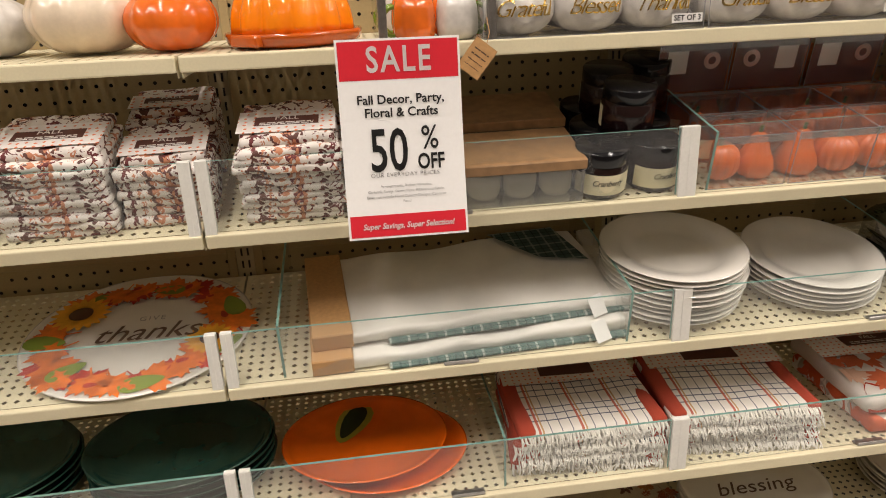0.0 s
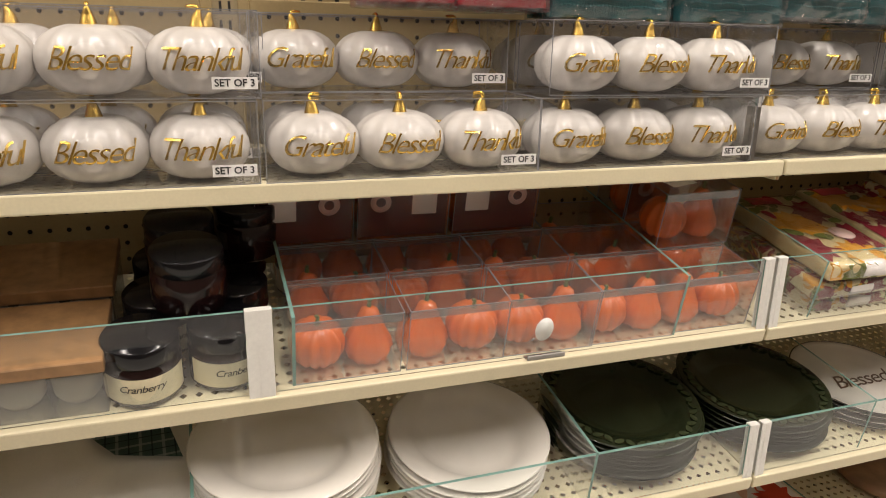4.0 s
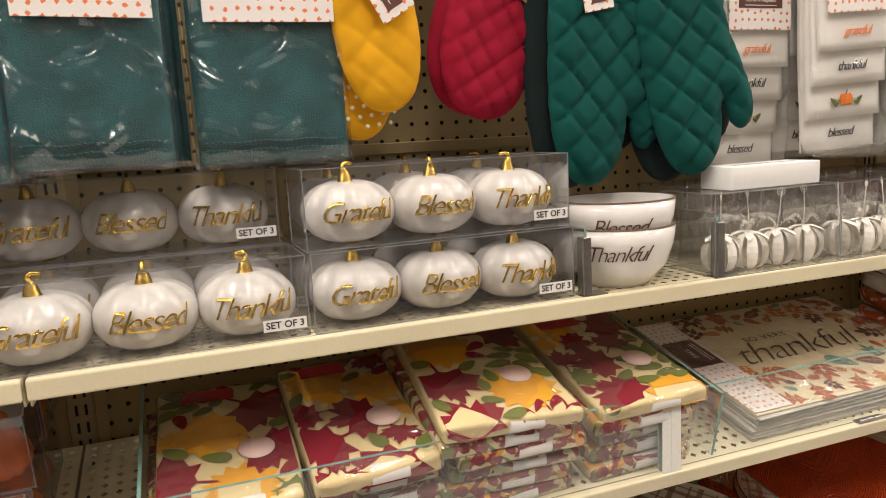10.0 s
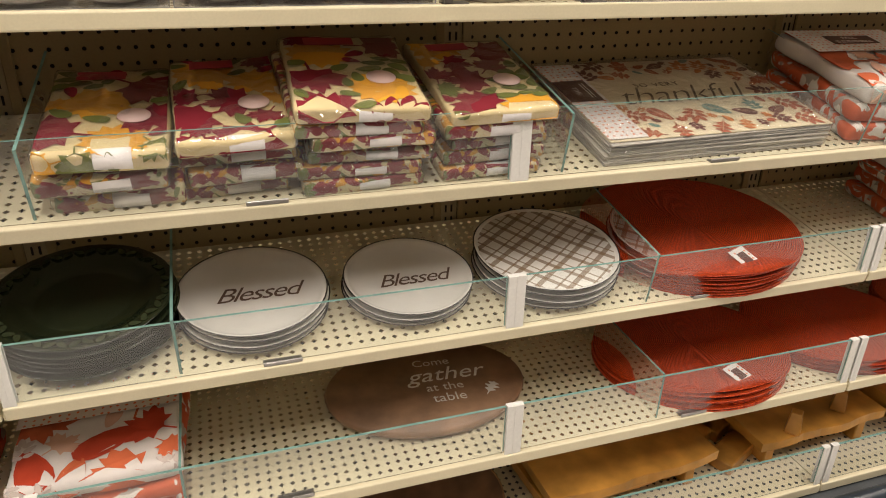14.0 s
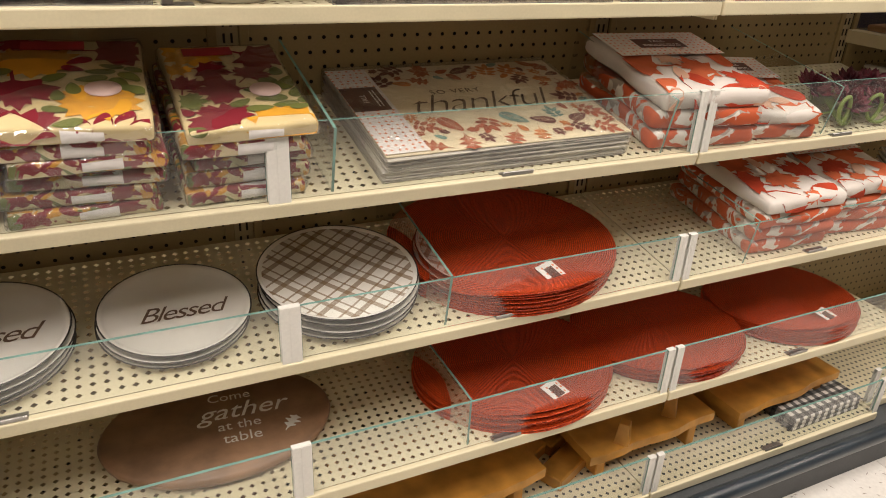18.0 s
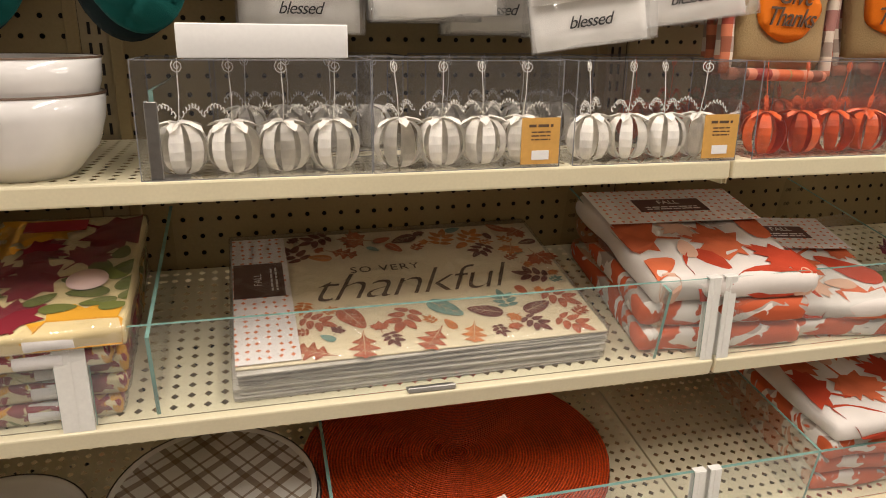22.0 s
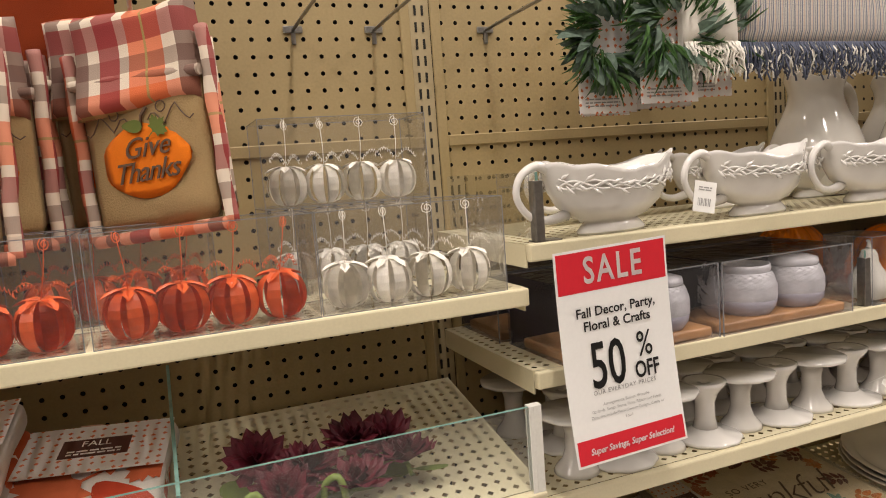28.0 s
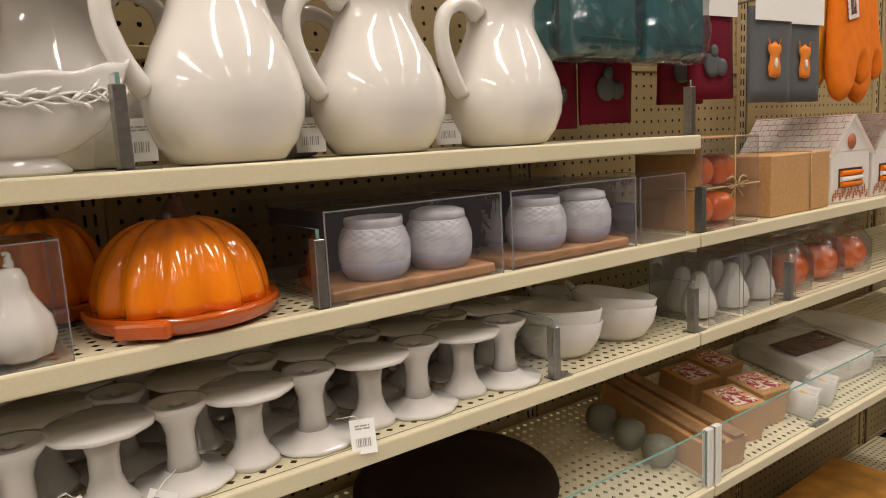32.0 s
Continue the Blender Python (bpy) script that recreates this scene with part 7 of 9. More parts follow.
for q in range(2):
    t, top, zt = plate_stack(on(4, 0.203 + 0.035 * (1 - q), 0.155 - 0.012 * (1 - q), 0, 0.017 * q), 0.15, 1, PUMPGL, "glossy orange pumpkin-shaped plate with a painted green leaf", rim=0.1, sy=0.86, h=0.018)
    bm = bmesh.new()
    stamp(bm, "oval", -0.025, 0.062, 0.125, 2.75, squash=0.95)
    part("leaf_print", bm, LEAFY, t, "painted leaf edge", pose(0, 0, 0.0058))
    bm = bmesh.new()
    stamp(bm, "oval", -0.025, 0.065, 0.105, 2.75, squash=0.72)
    part("leaf_print", bm, LEAFD, t, "painted dark leaf", pose(0, 0, 0.0062))

CHECKT = stripe_mat("fall_check_cloth", (0.76, 0.72, 0.66), [("x", 0.0, 0.0017, (0.04, 0.05, 0.10), 0.85), ("y", 0.0, 0.0032, (0.04, 0.05, 0.10), 0.85), ("x", 0.019, 0.0017, (0.04, 0.05, 0.10), 0.85), ("y", 0.019, 0.0032, (0.04, 0.05, 0.10), 0.85), ("x", 0.038, 0.0017, (0.04, 0.05, 0.10), 0.85), ("y", 0.038, 0.0032, (0.04, 0.05, 0.10), 0.85), ("x", 0.054, 0.0045, (0.50, 0.09, 0.04), 0.9), ("x", 0.061, 0.003, (0.50, 0.28, 0.10), 0.9)], 0.076)
REDB = cloth("brick_red_border", (0.42, 0.07, 0.04))


def fringe_towels(m, w, d, n, seed):
    t = thing("check_towel_stack", m, "stack of white checked towels with brick borders and fringed ends", "towels", "checked fringe towels")
    r = random.Random(seed)
    h = 0.02
    for k in range(n):
        mm = pose(r.uniform(-0.006, 0.006), r.uniform(-0.006, 0.006), k * h, 0, 0, r.uniform(-3, 3))
        tw = part("towel", soft_box(w, d, h, h * 0.45, 0.004, seed + k, 9, 3, 14), CHECKT, t, "", mm)
        for sx in (-1, 1):
            bm = soft_box(0.03, d * 1.01, h * 1.16, h * 0.45, 0.004, seed + k, 6, 3, 14)
            part("border", bm, REDB, tw, "brick red border", pose(sx * (w / 2 - 0.014), 0, 0.0003))
        bm = bmesh.new()
        for q in range(int(w / 0.0022)):
            x = -w / 2 + q * 0.0022
            ln = r.uniform(0.008, 0.022)
            tube(bm, [(x, -d / 2 + 0.004, h * 0.8), (x + r.uniform(-0.004, 0.004), -d / 2 - 0.010, h * 0.5), (x + r.uniform(-0.006, 0.006), -d / 2 - 0.012, h * 0.8 - ln)], 0.0015, 3, cap=False)
        part("fringe", bm, YARNW, tw, "white yarn fringe")
    bm = bmesh.new()
    card(bm, w * 0.98, 0.075)
    c = part("paper_band", bm, DOTCARD, t, "spotted paper band", pose(0, d / 2 - 0.04, n * h + 0.005))
    bm = bmesh.new()
    card(bm, w * 0.4, 0.04, 0.0004)
    part("name_plate", bm, LABELBROWN, c, "dark brown name plate", pose(0, 0.005, 0.0008))
    return t


fringe_towels(on(4, 0.592, 0.15, -3), 0.262, 0.22, 4, 300)
fringe_towels(on(4, 0.885, 0.15, -5), 0.27, 0.22, 4, 310)

# gather board
BOARD = mat("walnut_board", (0.26, 0.15, 0.085), 0.42, grain=0.25, scale=24, spot=0.18, spot_scale=5, bump=0.08)
t = thing("round_serving_board", on(4, 2.1, 0.205), "round brown wooden lazy board lettered in white", "serving board")
bm = bmesh.new()
lathe(bm, [(0.0, 0.006), (0.17, 0.006), (0.19, 0.010), (0.193, 0.02), (0.188, 0.026), (0.0, 0.026)], 64, sy=0.72)
part("board", bm, BOARD, t)
for words, s, y, x in (("Come", 0.030, 0.056, -0.005), ("gather", 0.058, 0.014, 0.01), ("at the", 0.031, -0.024, 0.0), ("table", 0.033, -0.056, 0.0)):
    lettering(words, s, WHITEINK, t, pose(x + 0.03, y, 0.0262, 0, 0, -4), shear=0.35 if words == "gather" else 0.0, depth=0.0001)
bm = bmesh.new()
stamp(bm, "oak", 0.112, -0.052, 0.042, -0.7)
part("leaf_print", bm, WHITEINK, t, "white leaf print", pose(0, 0, 0.0264))

# ---------------------------------------------------------------- base deck
placemat_stack(on(5, 0.62, 0.19, 0), 6)
t, top, zt = plate_stack(on(5, 1.0, 0.19), 0.155, 5, PLATEW, "stack of white oval platters lettered in dark script", rim=0.1, sy=0.85, h=0.014)
lettering("blessing", 0.055, BROWNINK, top, pose(0.0, 0.0, 0.0056), shear=0.35, depth=0.0001)
t, top, zt = plate_stack(on(5, 1.42, 0.19), 0.145, 5, PLATEW, "stack of white platters lettered in dark script", rim=0.08, h=0.014)
lettering("Blessed", 0.065, BROWNINK, top, pose(0.0, -0.02, 0.0056), shear=0.35, depth=0.0001)
t, top, zt = plate_stack(on(5, 1.745, 0.2), 0.172, 6, PLATEW, "stack of large white ribbed serving plates", rim=0.16, sy=0.9, pitch=0.012, h=0.02)
bm = bmesh.new()
for q in range(25):
    x = -0.138 + q * 0.0115
    ln = 0.9 * math.sqrt(max(0.0, 0.142 ** 2 - x * x))
    tube(bm, [(x, -ln, 0.0062), (x, 0, 0.0058), (x, ln, 0.0062)], 0.0036, 6)
part("ribs", bm, PLATEW, top, "raised parallel ribs")
WALNUT = mat("dark_walnut", (0.17, 0.085, 0.045), 0.35, grain=0.3, scale=20, spot=0.2, spot_scale=5, bump=0.06, coat=0.1)
t = thing("wooden_bowl", on(5, 2.1, 0.16), "wide shallow turned walnut bowl with a pale rim", "bowl")
bm = bmesh.new()
lathe(bm, [(0.0, 0.0), (0.07, 0.0), (0.11, 0.02), (0.138, 0.05), (0.141, 0.055), (0.137, 0.056), (0.107, 0.028), (0.07, 0.010), (0.0, 0.008)], 56)
part("body", bm, WALNUT, t)
bm = bmesh.new()
tube(bm, [(0.1395 * math.cos(a), 0.1395 * math.sin(a), 0.0555) for a in [2 * math.pi * q / 56 for q in range(57)]], 0.0022, 6, cap=False)
part("rim", bm, WOODLID, t, "pale wooden rim")
ACACIA = mat("honey_acacia", (0.50, 0.24, 0.045), 0.35, grain=0.28, scale=16, spot=0.18, spot_scale=4, bump=0.05, coat=0.15, vary=0.08)


def riser(m, w, d, seed, leg=0.055):
    t = thing("wooden_riser_board", m, "honey-coloured wooden serving board on block legs", "serving board", "wooden riser boards")
    r = random.Random(seed)
    n = 22
    front = [(-w / 2 + w * k / n, -d / 2 + 0.003 * math.sin(k * 0.6 + seed) + r.uniform(-0.001, 0.001) + 0.012 * (k / n) ** 3) for k in range(n + 1)]
    outline = front + [(w / 2, d / 2), (-w / 2 + 0.02, d / 2), (-w / 2, d / 2 - 0.02)]
    bm = bmesh.new()
    f = poly(bm, [(x, y, leg) for x, y in outline])
    ex = bmesh.ops.extrude_face_region(bm, geom=[f])
    for v in ex["geom"]:
        if isinstance(v, bmesh.types.BMVert):
            v.co.z += 0.022
    bmesh.ops.recalc_face_normals(bm, faces=bm.faces[:])
    part("board", bm, ACACIA, t)
    for sx in (-1, 1):
        bm = bmesh.new()
        add_box(bm, -0.012, -d * 0.4, 0, 0.012, d * 0.42, leg - 0.0005, 0.002)
        part("leg", bm, ACACIA, t, "", pose(sx * w * 0.36, 0, 0))
    return t


riser(on(5, 2.5, 0.175, 2), 0.40, 0.24, 1, 0.062)
riser(on(5, 2.475, 0.185, 5), 0.36, 0.22, 2, 0.03)
riser(on(5, 2.985, 0.17, 1), 0.36, 0.2, 3, 0.062)
riser(on(5, 3.4, 0.18, 3), 0.38, 0.22, 4, 0.062)
for x, y, z in ((2.79, 0.13, 0.03), (2.73, 0.2, 0.03), (2.83, 0.23, 0.0)):
    tagged(obj("wooden_block", mesh_of("wooden_block", box_bm(-0.06, -0.03, 0, 0.06, 0.03, 0.03, 0.003), ACACIA), None, "", on(5, x, y, 25, 0.0)), "plain honey-coloured wooden board piece", "wooden board", "loose wooden boards")
for x, y in ((2.9, 0.085), (3.06, 0.12)):
    bm = box_bm(-0.0165, -0.0165, 0, 0.0165, 0.0165, 0.052, 0.0018)
    for v in bm.verts:
        v.co.x *= 1 - 6.5 * v.co.z
        v.co.y *= 1 - 6.5 * v.co.z
    tagged(obj("tapered_block", mesh_of("tapered_block", bm, ACACIA), None, "", on(5, x, y, 40, 0.0846)), "honey-coloured tapered wooden block standing on a board", "wooden block", "tapered wooden blocks")
BUFF = stripe_mat("black_white_check", (0.70, 0.67, 0.62), [("x", 0.0, 0.013, (0.012, 0.012, 0.012), 0.8), ("y", 0.0, 0.013, (0.012, 0.012, 0.012), 0.8)], 0.026)
for q in range(3):
    tagged(obj("check_runner", mesh_of("check_runner", soft_box(0.24, 0.11, 0.012, 0.004, 0.002, q, 8, 2), BUFF), None, "", on(5, 3.5, 0.085, 0.5 * q, 0.0125 * q)), "folded black and white buffalo check runner", "table runner", "check runners")

# ---------------------------------------------------------------- sale signs


def sale_sign(m):
    t = thing("sale_sign", m, "white and red paper sale sign hung from the shelf lip", "sign", "sale signs")
    w, h = 0.163, 0.262
    bm = bmesh.new()
    n = 10
    for j in range(n):
        z0, z1 = -h * j / n, -h * (j + 1) / n
        y0, y1 = 0.006 * math.sin(j / n * 3.1), 0.006 * math.sin((j + 1) / n * 3.1)
        poly(bm, [(0, y1, z1), (w, y1, z1), (w, y0, z0), (0, y0, z0)])
    bmesh.ops.remove_doubles(bm, verts=bm.verts[:], dist=1e-5)
    bmesh.ops.solidify(bm, geom=bm.faces[:], thickness=-0.0006)
    part("paper", bm, PAPER, t, "white sign paper")

    def bend(co):
        return Vector((co.x, 0.006 * math.sin(-co.y / h * 3.1) - 0.0012 - co.z, co.y))

    def block(name, x0, z0, x1, z1, material, label):
        bm = bmesh.new()
        k = 6
        for q in range(k):
            a, b = z0 + (z1 - z0) * q / k, z0 + (z1 - z0) * (q + 1) / k
            poly(bm, [bend(Vector((x0, a, -0.0002))), bend(Vector((x1, a, -0.0002))), bend(Vector((x1, b, -0.0002))), bend(Vector((x0, b, -0.0002)))])
        return part(name, bm, material, t, label)

    e = 0.003
    block("red_band", e, -0.052, w - e, -e, RED, "red heading band")
    block("red_band", e, -h + e, w - e, -h + 0.032, RED, "red foot band")

    def words(s, size, x, z, material, shear=0.0, bold=0.0, space=1.0, sx=1.0):
        me = text_mesh(s, size, 0.0001, shear, "CENTER", bold, space)
        me.materials.clear()
        me.materials.append(material)
        for v in me.vertices:
            v.co = bend(Vector((v.co.x * sx + x, v.co.y + z, 0.0006)))
        obj("lettering", me, t)

    words("SALE", 0.046, w / 2, -0.028, PAPER, bold=0.0008, space=1.18, sx=0.78)
    words("Fall Decor, Party,", 0.0165, w / 2, -0.078, INK, bold=0.0003)
    words("Floral & Crafts", 0.0165, w / 2, -0.095, INK, bold=0.0003)
    words("50", 0.080, w / 2 - 0.020, -0.147, INK, bold=0.0008, sx=0.66)
    words("%", 0.044, w / 2 + 0.036, -0.131, INK, bold=0.0002, sx=0.8)
    words("OFF", 0.029, w / 2 + 0.036, -0.162, INK, bold=0.0006, sx=0.72)
    words("OUR EVERYDAY PRICES", 0.0078, w / 2, -0.177, GREYINK, space=1.15)
    words("Arrangements, Bushes, Wreaths,", 0.0052, w / 2, -0.192, GREYINK)
    words("Garlands, Swags, Stems, Picks, Ribbon and Fabric.", 0.0052, w / 2, -0.199, GREYINK)
    words("Does not include Floral Custom Designs, Candy or", 0.0052, w / 2, -0.206, GREYINK)
    words("Food", 0.0052, w / 2, -0.213, GREYINK)
    words("Super Savings, Super Selection!", 0.0108, w / 2, -h + 0.0165, PAPER, shear=0.25, bold=0.0003, sx=0.92)
    return t


sale_sign(pose(0.211, -0.064, 1.126, -10, 0.5, 0))
sale_sign(pose(3.677, -0.026, 1.152, -4, -2, 0))
for x, y, z in ((0.298, -0.06, 1.1), (3.763, -0.026, 1.135)):
    t = thing("sign_clip", pose(x, y, z), "clear plastic sign holder clipped under the shelf lip", "sign holder")
    bm = bmesh.new()
    add_box(bm, -0.012, 0.002, -0.01, 0.012, 0.0035, 0.012)
    add_box(bm, -0.012, 0.0035, 0.009, 0.012, 0.055, 0.012)
    part("holder", bm, PLASTIC_EDGE, t)

# ---------------------------------------------------------------- first section, top shelf
CREAMP = mat("cream_pumpkin_glaze", (0.70, 0.58, 0.44), 0.25, grain=0.03, spot=0.08, coat=0.4)
for x, y, R, H, mtl, lab in ((-0.285, 0.15, 0.062, 0.085, PEARL, "white glazed ceramic pumpkin"), (-0.14, 0.13, 0.084, 0.105, CREAMP, "cream glazed ribbed ceramic pumpkin"), (-0.018, 0.10, 0.066, 0.085, ORGLAZE, "orange glazed ceramic pumpkin"), (-0.42, 0.13, 0.075, 0.1, ORGLAZE, "orange glazed ceramic pumpkin")):
    t = thing("ceramic_pumpkin", on(1, x, y), lab + " on the shelf", "pumpkin", "ceramic pumpkins")
    part("body", pumpkin_bm(R, H, 10, rib=0.08), mtl, t)
    bm = bmesh.new()
    curl_stem(bm, 0.03, 0.006, 0.25)
    part("stem", bm, BROWNINK, t, "brown stem", pose(0, 0, H * 0.9))

DOMEGL = mat("orange_dome_glaze", (0.90, 0.235, 0.004), 0.10, grain=0.05, scale=24, spot=0.14, spot_scale=9, coat=0.7)
DOMEBASE = mat("dark_orange_glaze", (0.50, 0.09, 0.008), 0.15, grain=0.06, spot=0.15, coat=0.5)


def cake_dome(m, R=0.095, H=0.115):
    t = thing("pumpkin_cake_dome", m, "glossy orange ribbed pumpkin cake dome on a matching plate", "cake dome", "pumpkin cake domes")
    bm = bmesh.new()
    prof = [(R * math.cos(a) ** 0.72 if a < 1.5 else 0.008, 0.02 + H * math.sin(a) * 0.9) for a in [math.pi / 2 * q / 14 for q in range(15)]]

    def fn(a, r, z):
        k = 1 - 0.12 * abs(math.cos(6 * a)) ** 4 * min(1, r / (R * 0.3))
        return (r * k * math.cos(a), r * k * math.sin(a), z)

    lathe(bm, prof, 84, fn=fn)
    part("dome", bm, DOMEGL, t)
    bm = bmesh.new()
    lathe(bm, [(0.0, 0.0), (R * 0.9, 0.0), (R * 1.06, 0.006), (R * 1.10, 0.016), (R * 1.09, 0.021), (R * 1.02, 0.020), (0.0, 0.016)], 64)
    part("plate", bm, DOMEBASE, t, "dark orange plate")
    bm = bmesh.new()
    add_box(bm, -0.026, -R * 1.17, 0.004, 0.026, -R * 0.98, 0.0205, 0.004, 2)
    part("tab", bm, DOMEBASE, t, "plate handle tab", pose(0, 0, 0, 0, 0, -38))
    bm = bmesh.new()
    curl_stem(bm, 0.026, 0.009, 0.1, 2.2)
    part("stem", bm, BRN, t, "dark brown stem knob", pose(0, 0, 0.02 + H * 0.86))
    return t


cake_dome(on(1, 0.152, 0.115), 0.092, 0.1)
cake_dome(one(2, 4.430, 0.09), 0.089, 0.097)
cake_dome(one(2, 4.318, 0.222, 30), 0.07, 0.1)


def mug(m, material, handle, hand_left=False):
    t = thing("pumpkin_mug", m, "ribbed pumpkin-shaped ceramic mug with a green handle", "mug", "pumpkin mugs")
    R, H = 0.031, 0.056
    bm = bmesh.new()
    prof = [(0.0, 0.001), (R * 0.7, 0.0), (R * 0.95, 0.008), (R, H * 0.4), (R * 0.95, H * 0.8), (R * 0.88, H), (R * 0.82, H), (R * 0.88, H * 0.7), (R * 0.85, 0.01), (0.0, 0.005)]
    lathe(bm, prof, 40, fn=lambda a, r, z: (r * (1 - 0.04 * abs(math.cos(5 * a)) ** 5) * math.cos(a), r * (1 - 0.04 * abs(math.cos(5 * a)) ** 5) * math.sin(a), z))
    part("body", bm, material, t)
    s = -1 if hand_left else 1
    bm = bmesh.new()
    tube(bm, [(s * (R * 0.9 + 0.018 * math.sin(a)), 0, H * 0.5 - 0.02 * math.cos(a)) for a in [math.pi * q / 10 for q in range(11)]], 0.0035, 8)
    part("handle", bm, handle, t, "green handle")
    return t


MUGG = mat("green_handle_glaze", (0.16, 0.24, 0.03), 0.2, coat=0.4)
mug(on(1, 0.327, 0.05), ORGLAZE, MUGG, True)
mug(on(1, 0.389, 0.048), PEARL, MUGG)
mug(on(1, 0.33, 0.13), ORGLAZE, MUGG, True)
mug(on(1, 0.392, 0.13), ORGLAZE, MUGG)
mug(on(1, 0.325, 0.21), PEARL, MUGG, True)
mug(on(1, 0.392, 0.21), PEARL, MUGG)
t = thing("hang_tag", pose(0.408, -0.014, 1.09, 0, 38, -6), "kraft paper hang tag dangling from a mug", "tag")
bm = bmesh.new()
add_box(bm, -0.018, -0.0006, -0.026, 0.018, 0, 0.022)
part("card", bm, KRAFT, t)
bm = bmesh.new()
for q, s in enumerate((0.006, 0.006, 0.004, 0.003)):
    bars(bm, -0.012, 0.012, [0.008 - q * 0.008], s * 0.3, seed=q)
part("small_print", bm, BROWNINK, t, "", pose(0, -0.0012, 0, 90))
bm = bmesh.new()
tube(bm, [(0, 0, 0.02), (-0.006, 0.008, 0.036), (-0.02, 0.02, 0.05)], 0.0007, 4)
part("string", bm, KRAFT, t, "thin string")

# ---------------------------------------------------------------- level shelves past the step
TAGM = mat("price_tag_card", (0.78, 0.77, 0.74), 0.5)


def price_tag(parent, m, w=0.03, h=0.042):
    bm = bmesh.new()
    card(bm, w, h, 0.0005)
    c = part("price_tag", bm, TAGM, parent, "white price tag", m)
    bm = bmesh.new()
    bars(bm, -w * 0.3, w * 0.3, [h * 0.28, h * 0.2], 0.0018)
    for q in range(9):
        add_box(bm, -w * 0.3 + q * w * 0.066, -h * 0.3, 0, -w * 0.3 + q * w * 0.066 + 0.0005 + 0.0004 * (q % 3), -h * 0.05, 0.0002)
    part("small_print", bm, GREYINK, c, "", pose(0, 0, 0.0008))


def gravy_boat(m, tag=False):
    t = thing("gravy_boat", m, "white ceramic gravy boat with a raised vine band", "gravy boat", "gravy boats")
    L, Wd, H = 0.118, 0.054, 0.088
    foot = 0.016

    def fn(a, r, z):
        # r in 0..1 ; spout at +x
        c, s = math.cos(a), math.sin(a)
        k = (z - foot) / (H - foot)
        x, y = r * L * c, r * Wd * s
        if c > 0.35:
            e = (c - 0.35) / 0.65
            y *= 1 - 0.72 * e * max(0, k)
            x += 0.009 * e * max(0, k) ** 1.5
        lift = 0.0
        if k > 0.3:
            lift = (0.013 * max(0, c) ** 2 - 0.008 * (1 - abs(c)) + 0.006 * max(0, -c) + 0.0018 * math.cos(9 * a)) * (k - 0.3) / 0.7
        return (x, y, z + lift)

    bm = bmesh.new()
    prof = [(0.0, 0.010), (0.36, 0.010), (0.42, 0.003), (0.46, 0.0), (0.47, 0.004), (0.40, 0.012), (0.36, foot), (0.52, foot + 0.006), (0.72, foot + 0.022), (0.84, foot + 0.042), (0.90, H - 0.006), (0.93, H), (0.90, H), (0.80, foot + 0.042), (0.66, foot + 0.022), (0.40, foot + 0.010), (0.0, foot + 0.007)]
    lathe(bm, prof, 64, fn=fn)
    part("body", bm, CERAMIC, t)
    bm = bmesh.new()
    tube(bm, [(-0.096, 0, H - 0.004), (-0.118, 0, H + 0.004), (-0.142, 0, H - 0.008), (-0.149, 0, H - 0.032), (-0.132, 0, H - 0.056), (-0.106, 0, H - 0.064), (-0.074, 0, H - 0.060)], 0.006, 10, taper=lambda u: 1.25 - 0.5 * math.sin(u * math.pi))
    part("handle", bm, CERAMIC, t)
    bm = bmesh.new()
    for mid in (-math.pi / 2, math.pi / 2):
        for ph in (0.0, 2.1, 4.2):
            tube(bm, [fn(mid + u * 0.1, 0.892, H - 0.024 + 0.0055 * math.sin(u * 0.75 + ph)) for u in range(-12, 13)], 0.0015, 5)
        for k in range(26):
            a = mid + (k / 25 - 0.5) * 2.5
            z = H - 0.024 + 0.004 * math.sin(k * 1.7)
            side = 1 if k % 2 else -1
            p, q, e = Vector(fn(a, 0.893, z)), Vector(fn(a + 0.07, 0.903, z + side * 0.005)), Vector(fn(a + 0.15, 0.893, z + side * 0.009))
            tube(bm, [p, q, e], 0.0018, 5, taper=lambda u: 0.35 + math.sin(u * math.pi))
    part("vine_relief", bm, CERAMIC, t, "raised vine band")
    if tag:
        price_tag(t, pose(-0.125, -0.012, 0.034, 78, 12, -28))
    return t


gb = gravy_boat(one(1, 3.802, 0.038, 8))
gravy_boat(one(1, 4.054, 0.038, 8), True)
copy_thing(gb, one(1, 4.280, 0.038, 9))
for k, x in enumerate((3.90, 4.12, 4.34)):
    copy_thing(gb, one(1, x, 0.185, 6 + k))


